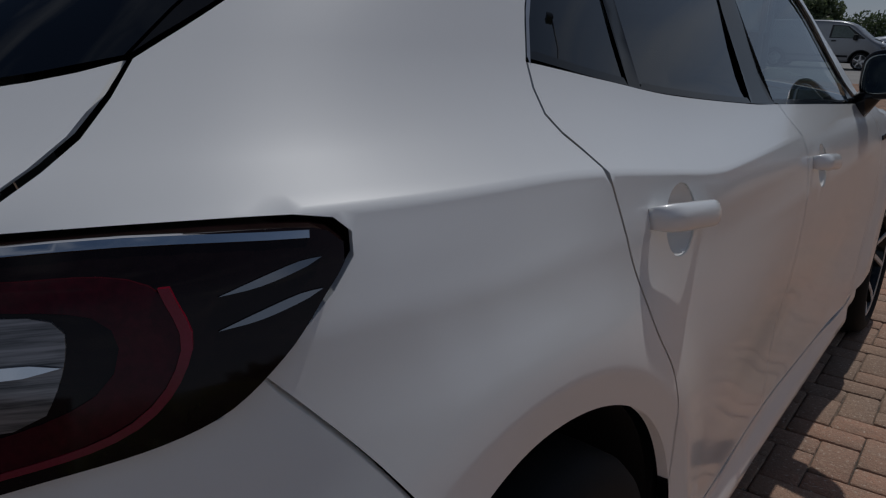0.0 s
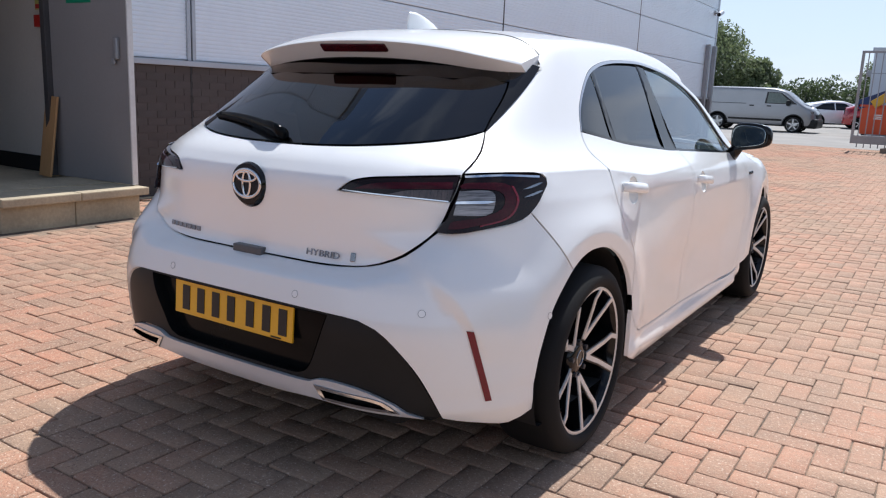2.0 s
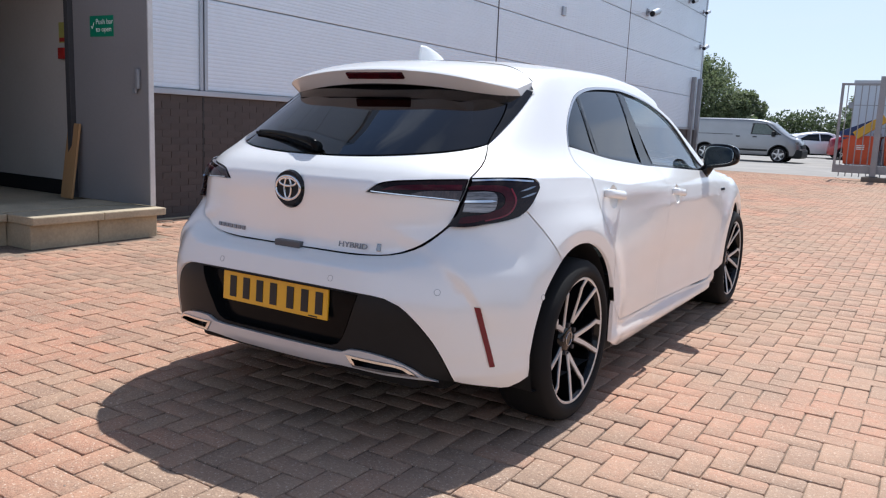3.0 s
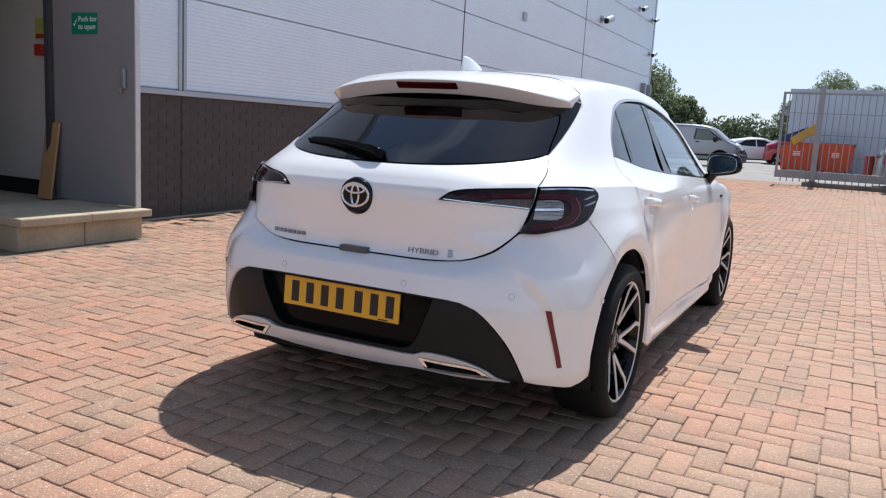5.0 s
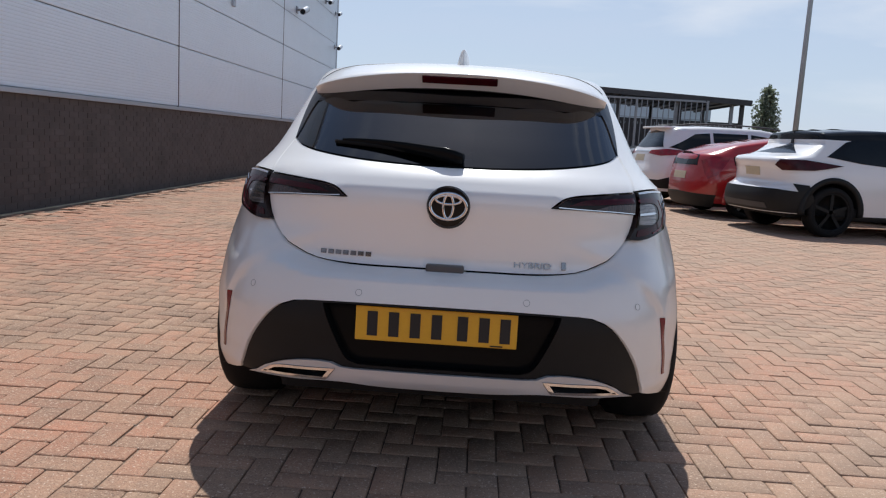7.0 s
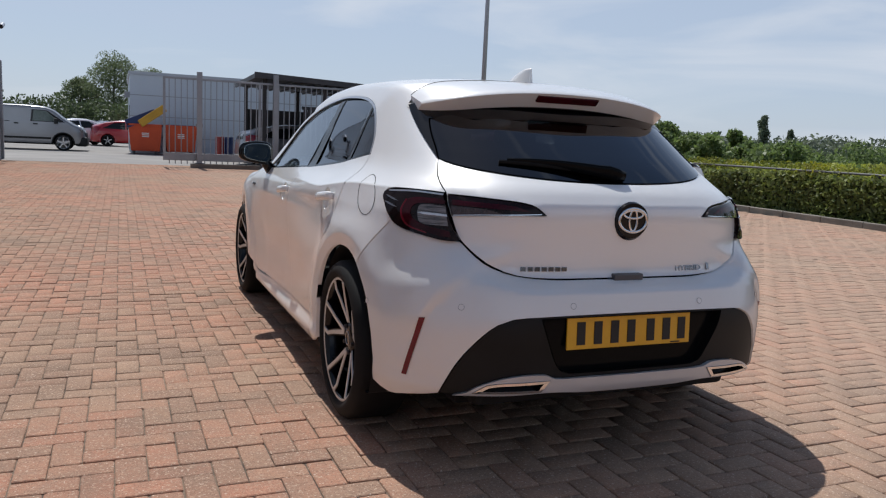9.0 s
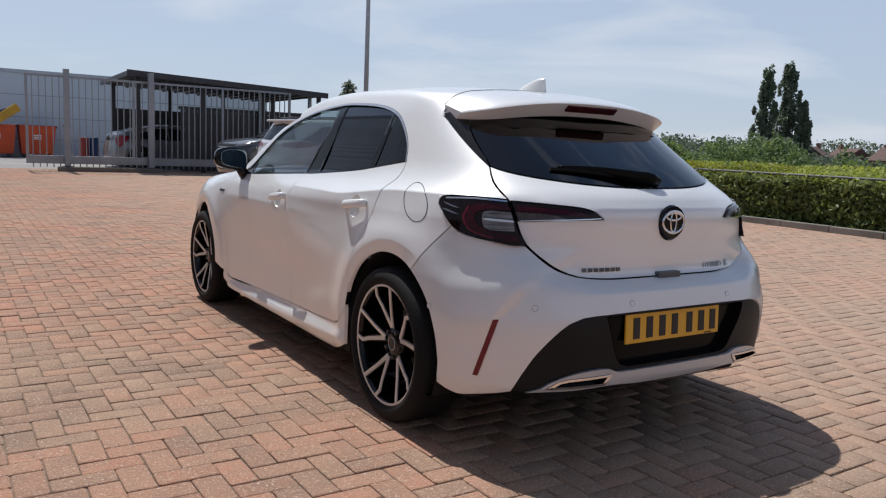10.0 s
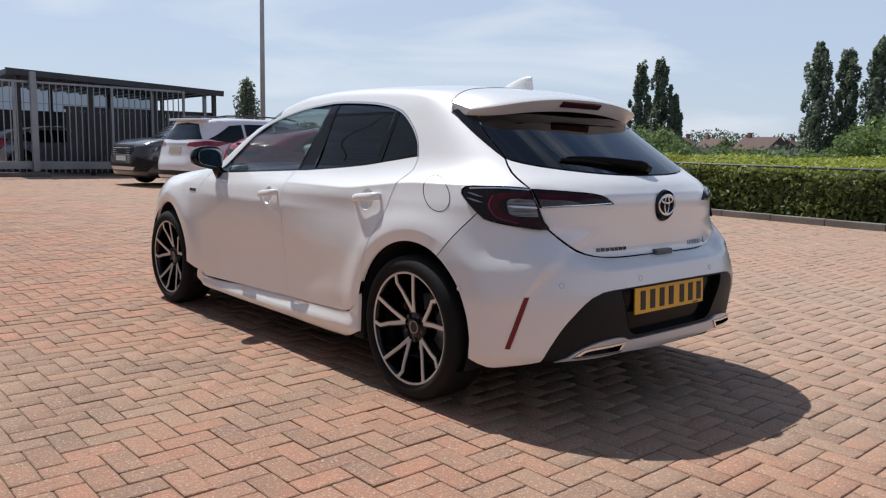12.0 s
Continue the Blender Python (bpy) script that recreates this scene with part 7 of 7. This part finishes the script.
def clump(g, n, centre, radii, shell=0.75):
    d = g.normal(size=(n, 3))
    d /= np.linalg.norm(d, axis=1, keepdims=True)
    r = g.uniform(shell, 1.0, (n, 1)) ** 0.6
    return np.asarray(centre) + d * r * np.asarray(radii)


def hx(y):
    """The kerb's face in front of the hedge."""
    return 9.55 + 0.06 * y


# kerb
KERB_STONE = surface("weathered_kerb_stone", (0.27, 0.25, 0.215), 0.9, 0.0, (0.16, 0.145, 0.125), 1.4, 40, bump=0.002)
hk = thing("kerb", "weathered concrete kerb along the hedge", "kerb", kind="structure")
for i in range(38):
    y = -12 + 0.915 * i
    a = math.degrees(math.atan(0.06))
    block("kerb_stone", (0.0, 0.13, 0.0, 0.905, -0.08, 0.11), KERB_STONE, hk, bevel=0.012, m=pose(hx(y), y, float(gz(y)), 0, 0, -a))

# clipped hedge: a dark inner sheet standing for shade, and a coat of leaves
g = np.random.RandomState(3)
hedge = thing("hedge", "clipped evergreen hedge, sunlit yellow-green on top", "hedge", at=(0, 0, 0))
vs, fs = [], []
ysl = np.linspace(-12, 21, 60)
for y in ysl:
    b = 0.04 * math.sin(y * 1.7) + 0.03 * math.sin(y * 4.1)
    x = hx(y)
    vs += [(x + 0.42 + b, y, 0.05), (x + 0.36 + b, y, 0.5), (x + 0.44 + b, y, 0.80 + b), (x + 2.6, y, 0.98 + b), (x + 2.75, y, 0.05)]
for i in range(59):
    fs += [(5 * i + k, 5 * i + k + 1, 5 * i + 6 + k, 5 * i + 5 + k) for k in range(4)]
CORE = surface("hedge_core_shade", (0.045, 0.055, 0.022), 0.95, 0.0, None, 6, 60)
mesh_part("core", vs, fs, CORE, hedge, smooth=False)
n = 26000
yy = g.uniform(-9, 20.5, n)
zz = g.uniform(0.08, 0.88, n)
bump = 0.04 * np.sin(yy * 1.7) + 0.03 * np.sin(yy * 4.1)
front = np.stack([9.55 + 0.06 * yy + 0.37 + bump - 0.10 * g.rand(n) ** 2 + 0.04 * (zz > 0.85), yy, zz + bump * 0.5], 1)
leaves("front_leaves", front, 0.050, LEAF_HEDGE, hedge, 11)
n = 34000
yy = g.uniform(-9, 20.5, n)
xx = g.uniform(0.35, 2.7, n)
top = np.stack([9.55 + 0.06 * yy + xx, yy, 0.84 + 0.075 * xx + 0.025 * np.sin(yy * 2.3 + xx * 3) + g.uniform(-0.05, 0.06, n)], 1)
# sunlight on the hedge top is put into this brighter leaf colour
leaves("top_leaves", top, 0.042, leaf_material("painted_sunlit_leaf", (0.50, 0.53, 0.085), (0.27, 0.33, 0.06)), hedge, 12)
pts = np.concatenate([clump(g, 260, (hx(y) + g.uniform(0.5, 1.0), y, 0.93 + g.uniform(0, 0.08)), (0.22, 0.4, 0.13), 0.2) for y in np.linspace(6.0, 19, 22)])
fl_ = leaves("yellow_shrub", pts, 0.03, LEAF_YELLOW, None, 13)
tagged(fl_, "low yellow-flowering shrubs along the hedge top", "shrub", kind="stuff")

# handrail in the hedge
rail_ob = thing("handrail", "galvanised steel tube rail running along the hedge", "rail")
bm = bmesh.new()
tube(bm, (hx(-9) + 0.41, -9, 0.86), (hx(20.5) + 0.40, 20.5, 0.98), 0.022, n=10)
part("tube_rail", bm, surface("weathered_rail", (0.15, 0.15, 0.155), 0.6, 0.2, (0.09, 0.09, 0.09), 1.5, 30), rail_ob, smooth=True)
for y in np.arange(-8, 20.5, 2.4):
    bm = bmesh.new()
    tube(bm, (hx(y) + 0.39, y, 0.0), (hx(y) + 0.39, y, 0.90 + 0.0038 * y), 0.020, n=8)
    part("upright", bm, STEEL_DARK, rail_ob)


def tree(name, label, at, height, radius, mat, seed, kind="round", n=3600, leaf=0.16):
    """A tapered trunk with limbs and a crown of clumps."""
    g = np.random.RandomState(seed)
    o = thing(name, label, "tree", at=at)
    bm = bmesh.new()
    tr = 0.022 * height
    tube(bm, (0, 0, -0.2), (0, 0, height * 0.45), tr, tr * 0.6, 10)
    tube(bm, (0, 0, height * 0.45), (0.02 * height, 0, height * 0.9), tr * 0.6, tr * 0.15, 8)
    cl = []
    k = 30 if kind == "round" else 84
    for i in range(k):
        t = (i + 0.5) / k
        a = 2.4 * i
        if kind == "round":
            z = height * (0.28 + 0.66 * t)
            r = radius * math.sin(math.pi * (0.18 + 0.74 * t)) * g.uniform(0.35, 0.85)
            cr = radius * g.uniform(0.28, 0.46)
            rad = (cr, cr, cr * 0.8)
        else:
            z = height * (0.12 + 0.84 * t)
            w = radius * (math.sin(math.pi * min(1, 0.20 + 0.77 * t)) ** 0.55)
            r = w * g.uniform(0.15, 0.85)
            cr = radius * g.uniform(0.14, 0.34) * (1.15 - 0.5 * t)
            rad = (cr, cr, cr * 2.4)
        c = (r * math.cos(a) + 0.03 * height * t * math.sin(seed), r * math.sin(a), z)
        tube(bm, (0, 0, max(height * 0.15, z - r * (0.8 if kind == "round" else 2.0))), c, tr * 0.25, tr * 0.06, 5, caps=False)
        cl.append(clump(g, n // k, c, rad, 0.35))
    part("trunk", bm, BARK, o)
    leaves("crown", np.concatenate(cl), leaf, mat, o, seed)
    return o


# tall poplars across the valley
for i, (az, dist, h, r) in enumerate(((55.1, 104, 17.4, 1.9), (56.6, 106, 18.0, 2.0), (57.7, 105, 13.4, 1.4), (66.7, 100, 18.9, 2.2), (68.3, 101, 18.2, 2.1), (70.0, 99, 19.0, 2.3), (72.6, 99, 18.2, 2.1), (74.4, 98, 18.7, 2.1))):
    x, y = -2.9 + dist * math.sin(radians(az)), -2.54 + dist * math.cos(radians(az))
    tree("poplar_tree", "tall dark green poplar with an upright crown", (x, y, -4.5), h, r, LEAF_POPLAR, 40 + i, "tall", 9000, 0.20)
for i, (az, dist, h, r) in enumerate(((45.4, 70, 7.6, 0.75), (47.2, 72, 6.6, 0.6))):
    x, y = -2.3 + dist * math.sin(radians(az)), -2.7 + dist * math.cos(radians(az))
    tree("cypress_tree", "dark narrow cypress behind the car park", (x, y, -3.0), h + 0.2, r, LEAF_POPLAR, 60 + i, "tall", 3400, 0.15)
tree("cypress_tree", "small dark conifer behind the parked cars", (8.0, 18.9, 0.08), 3.0, 0.52, LEAF_POPLAR, 66, "tall", 5000, 0.045)
# broad trees behind the yard
for i, (x, y, h, r) in enumerate(((-14.2, 58, 6.9, 3.2), (-11.2, 60, 4.6, 2.0), (-2.4, 110, 11.0, 4.2), (-6.5, 112, 7.8, 3.0), (2.6, 111, 9.4, 3.4))):
    tree("broadleaf_tree", "leafy broad tree behind the yard", (x, y, 0.0), h, r, LEAF_TREE, 70 + i, "round", 12000, 0.12)
# a bank of shrubs beyond the hedge, and a belt of trees at the yard's end
pts = []
bank_top = curve((20, 2.2), (37, 2.3), (41, 1.75), (46, 1.45), (52, 1.7), (56, 2.15), (58.2, 1.50), (59, 1.22), (60.6, 1.48), (62, 1.22), (65.4, 1.12), (68, 1.65), (71, 2.7), (90, 2.6))
for i in range(150):
    a, d = g.uniform(24, 92), g.uniform(18, 36)
    x, y = -2.5 + d * math.sin(radians(a)), -2.5 + d * math.cos(radians(a))
    r = g.uniform(0.8, 1.5)
    if x < hx(y) + 3.2 + r:
        continue
    h = 1.1 + (float(bank_top(a)) - 1.1) * g.uniform(0.35, 1.05)
    for k in range(11):
        b, e = g.uniform(0, 6.28), math.asin(g.uniform(-0.3, 1.0))
        c = (x + 0.75 * r * math.cos(b) * math.cos(e), y + 0.75 * r * math.sin(b) * math.cos(e), h - 1.35 * r + 1.05 * r * math.sin(e))
        q = r * g.uniform(0.22, 0.48)
        pts.append(clump(g, int(620 * q), c, (q, q, q * 0.85), 0.45))
    pts.append(clump(g, 60, (x, y, h - 0.15), (0.25 * r, 0.25 * r, 0.3), 0.1))
row_top = curve((7.0, 1.0), (9.0, 1.2), (10.5, 1.45), (11.5, 1.7), (13.5, 1.95), (16.0, 2.0), (21.0, 2.1))
for y in np.arange(7.6, 20.5, 0.62):
    r = g.uniform(0.65, 1.05)
    x, h = hx(y) + 1.75 + g.uniform(0.0, 0.9), float(row_top(y)) * g.uniform(0.82, 1.06)
    for k in range(10):
        b, e = g.uniform(0, 6.28), math.asin(g.uniform(-0.2, 1.0))
        q = r * g.uniform(0.22, 0.45)
        pts.append(clump(g, int(900 * q), (x + 0.75 * r * math.cos(b) * math.cos(e), y + 0.75 * r * math.sin(b) * math.cos(e), h - 1.2 * r + r * math.sin(e)), (q, q, q * 0.9), 0.4))
bank = leaves("shrub_bank", np.concatenate(pts), 0.062, LEAF_BUSH, None, 21)
tagged(bank, "dense green shrubs on the bank beyond the hedge", "shrubs", kind="stuff")
pts = []
for i in range(70):
    x = -30 + 46 * (i / 69) + g.uniform(-0.5, 0.5)
    pts.append(clump(g, 650, (x, 62 + g.uniform(-2, 2), 1.5 + g.uniform(-0.2, 0.5)), (1.6, 1.5, 1.7), 0.35))
belt = leaves("tree_belt", np.concatenate(pts), 0.13, LEAF_BELT, None, 22)
tagged(belt, "belt of hedgerow trees closing the yard", "trees", kind="stuff")
pts = []
for i in range(230):
    a, d = g.uniform(20, 100), g.uniform(75, 190)
    x, y = -2.5 + d * math.sin(radians(a)), -2.5 + d * math.cos(radians(a))
    h = 1.0 + 0.030 * d * g.uniform(0.5, 1.05)
    if 57.5 < a < 66.5 and d < 165:
        # lower growth before the houses
        h = 1.0 + 0.46 * (h - 1.0)
    pts.append(clump(g, 560, (x, y, h - 3.0), (0.035 * d, 0.035 * d, 3.2), 0.45))
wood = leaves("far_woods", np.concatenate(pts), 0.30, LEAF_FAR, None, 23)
tagged(wood, "distant rounded trees filling the horizon", "woods", kind="stuff")

# a few brick houses among the trees
ROOF_TILE = surface("brown_roof_tiles", (0.13, 0.075, 0.06), 0.85, 0.0, (0.09, 0.055, 0.045), 2, 20)
HOUSE_BRICK = surface("house_brick", (0.24, 0.12, 0.085), 0.85, 0.0, (0.18, 0.09, 0.065), 1, 15)
for i, (az, dist, turn) in enumerate(((58.4, 150, 20), (60.4, 156, 60), (62.6, 150, 35), (63.4, 138, 75), (65.2, 160, 15), (50.5, 190, 10))):
    x, y = -2.9 + dist * math.sin(radians(az)), -2.54 + dist * math.cos(radians(az))
    hs = thing("house", "distant brick house with a brown tiled roof", "house", "far houses", at=(x, y, -2.0), turn=turn)
    block("wall", (-3.4, 3.4, -2.7, 2.7, 0, 4.2), HOUSE_BRICK, hs)
    bm = bmesh.new()
    rv_ = [bm.verts.new(v) for v in ((-3.7, -3.0, 4.1), (3.7, -3.0, 4.1), (3.7, 3.0, 4.1), (-3.7, 3.0, 4.1), (-3.7, 0, 6.2), (3.7, 0, 6.2))]
    for f in ((0, 1, 5, 4), (2, 3, 4, 5), (0, 4, 3), (1, 2, 5), (3, 2, 1, 0)):
        bm.faces.new([rv_[k] for k in f])
    roof_o = part("roof", bm, ROOF_TILE, hs)
    block("chimney", (2.2, 2.8, -0.3, 0.3, 5.4, 6.9), HOUSE_BRICK, roof_o)
    for wx in (-2.2, 0.4, 2.4):
        block("window", (wx - 0.55, wx + 0.55, -2.74, -2.7, 2.4, 3.5), DARK_GLASS, hs, bevel=0)
        block("window", (-3.44, -3.4, wx * 0.6 - 0.5, wx * 0.6 + 0.5, 2.4, 3.5), DARK_GLASS, hs, bevel=0)

# ---- block paving in herringbone, 200 x 100 mm ----
def paver_mesh(name, lx, ly, mat, rnd=None):
    """One block with worn, slightly uneven edges; the plain form has square corners."""
    g, b, h = 0.0021, 0.0038, 0.010
    if rnd:
        c = [rnd.uniform(0.003, 0.009) for _ in range(8)]
        w = [rnd.uniform(-0.0012, 0.0016) for _ in range(8)]
        o = [(g + c[0], g + w[0]), (lx - g - c[1], g + w[1]), (lx - g - w[2], g + c[2]), (lx - g - w[3], ly - g - c[3]),
             (lx - g - c[4], ly - g - w[4]), (g + c[5], ly - g - w[5]), (g + w[6], ly - g - c[6]), (g + w[7], g + c[7])]
    else:
        o = [(g, g), (lx - g, g), (lx - g, ly - g), (g, ly - g)]
    n = len(o)
    i = [(x + (b if x < lx / 2 else -b) * (1 if abs(x - lx / 2) > lx / 2 - 0.006 else 0.4), y + (b if y < ly / 2 else -b) * (1 if abs(y - ly / 2) > ly / 2 - 0.006 else 0.4)) for x, y in o]
    vs = [(x, y, -h) for x, y in o] + [(x, y, -0.0025) for x, y in o] + [(x, y, 0.0) for x, y in i]
    fs = [(k, (k + 1) % n, n + (k + 1) % n, n + k) for k in range(n)] + [(n + k, n + (k + 1) % n, 2 * n + (k + 1) % n, 2 * n + k) for k in range(n)] + [tuple(range(2 * n, 3 * n))]
    me = bpy.data.meshes.new(name)
    me.from_pydata(vs, [], fs)
    me.materials.append(mat)
    return me, np.array(vs), fs


paving = thing("block_paving", "red and buff clay block paving in herringbone", "paving", kind="structure")
PU, PX, PY = 0.1005, -1.495, -0.220
rng = random.Random(5)
worn = {k: [paver_mesh("paver", *((PU, 2 * PU) if k == 0 else (2 * PU, PU)), PAVER, rng) for _ in range(5)] for k in (0, 1)}
plain = {k: paver_mesh("paver", *((PU, 2 * PU) if k == 0 else (2 * PU, PU)), PAVER) for k in (0, 1)}
joined_v, joined_f, count, singles = [], [], 0, 0
for i in range(-35, 114):
    for j in range(-130, 228):
        k = (i - j) % 4
        if k not in (0, 1):
            continue
        x, y = PX + i * PU, PY + j * PU
        if y > 22.35 or x < WX + 0.06 or (x < -3.95 and y < 1.86 and y > -1.7):
            continue
        z = float(gz(y)) + rng.uniform(-0.0022, 0.0022)
        tx, ty, yaw = rng.uniform(-0.008, 0.008), rng.uniform(-0.008, 0.008), rng.uniform(-0.008, 0.008)
        if x < WX + 0.5 and y > 1.9:
            # blocks by the wall have sunk and tipped
            z, tx, ty = z + rng.uniform(-0.012, 0.010), tx * 6, ty * 6
        near = -2.45 < x < -0.95 and -1.75 < y < 0.55 or 1.05 < x < 2.0 and 0.3 < y < 1.4
        me, v, f = rng.choice(worn[k]) if y < 8 and -5 < x < 6 else plain[k]
        if near and singles < 290:
            ob = new("paver", me)
            ob.location, ob.rotation_euler, ob.parent = (x, y, z), (tx, ty, yaw), paving
            singles += 1
        else:
            w = v + np.array([x, y, z])
            w[:, 2] += (v[:, 0] - 0.1) * ty + (v[:, 1] - 0.1) * tx
            w[:, 0] -= (v[:, 1] - 0.1) * yaw
            w[:, 1] += (v[:, 0] - 0.1) * yaw
            joined_v.append(w)
            joined_f += [tuple(count + q for q in face) for face in f]
            count += len(v)
all_v = np.concatenate(joined_v)
sizes = np.array([len(f) for f in joined_f], dtype=np.int32)
me = bpy.data.meshes.new("paver_field")
me.vertices.add(len(all_v))
me.vertices.foreach_set("co", all_v.astype(np.float32).ravel())
me.loops.add(int(sizes.sum()))
me.loops.foreach_set("vertex_index", np.fromiter(itertools.chain.from_iterable(joined_f), dtype=np.int32))
me.polygons.add(len(sizes))
me.polygons.foreach_set("loop_start", np.concatenate([[0], np.cumsum(sizes)[:-1]]).astype(np.int32))
me.update(calc_edges=True)
me.materials.append(PAVER_FAR)
field = new("paver_field", me)
field.parent = paving
tagged(field, "joined clay pavers of the yard", kind="stuff")

# dark bricks of the wall's base: the nearest one by one, the rest joined
def brick_box(y, z, w):
    return [(WX - 0.1, y, z), (WX, y, z), (WX, y + w, z), (WX - 0.1, y + w, z), (WX - 0.1, y, z + 0.065), (WX, y, z + 0.065), (WX, y + w, z + 0.065), (WX - 0.1, y + w, z + 0.065)]


BOX_F = [(0, 3, 2, 1), (4, 5, 6, 7), (0, 1, 5, 4), (1, 2, 6, 5), (2, 3, 7, 6), (3, 0, 4, 7)]
one = bpy.data.meshes.new("brick")
one.from_pydata([(a, b, c) for a, b, c in [(p[0] - WX, p[1], p[2]) for p in brick_box(0, 0, 0.215)]], [], BOX_F)
one.materials.append(BRICK_DARK)
bv, bf, singles = [], [], 0
for r in range(18):
    z = 0.0 + 0.075 * r - 0.02
    for c in range(98):
        y = 1.96 + 0.225 * c + (0.1125 if r % 2 else 0)
        if y > 23.65 or z + 0.065 > 1.33:
            continue
        dx = rng.uniform(-0.002, 0.002)
        if y < 5.2 and singles < 270:
            ob = new("brick", one)
            ob.location, ob.parent = (WX + dx, y, z), wall_w
            singles += 1
        else:
            n = len(bv)
            bv += [(a + dx, b, d) for a, b, d in brick_box(y, z, 0.215)]
            bf += [tuple(n + q for q in f) for f in BOX_F]
rest = mesh_part("brick_field", bv, bf, BRICK_DARK_FAR, wall_w, "joined dark bricks of the base", False)
tagged(rest, kind="stuff")

# pale grit lying on the paving
g = np.random.RandomState(9)
gn = 900
gx, gy = g.uniform(-4.6, 4.5, gn), g.uniform(-4.0, 7.0, gn)
clear = (np.abs(gx) > 0.9) | (gy < -0.8)
gx, gy = gx[clear], gy[clear]
gs = g.uniform(0.0015, 0.0048, len(gx))
tv, tf = [], []
for x, y, r in zip(gx, gy, gs):
    a = g.uniform(0, 6.28)
    n = len(tv)
    tv += [(x + r * math.cos(a + q), y + 0.7 * r * math.sin(a + q), float(gz(y)) - 0.001) for q in (0, 1.57, 3.14, 4.71)] + [(x, y, float(gz(y)) + 0.7 * r)]
    tf += [(n, n + 1, n + 4), (n + 1, n + 2, n + 4), (n + 2, n + 3, n + 4), (n + 3, n, n + 4)]
grit_ob = mesh_part("grit", tv, tf, surface("pale_grit", (0.52, 0.46, 0.38), 0.9, 0.0, (0.34, 0.29, 0.24), 30, 200), None, "pale grit scattered on the paving", False)
tagged(grit_ob, "pale grit scattered on the paving", "grit", kind="stuff")
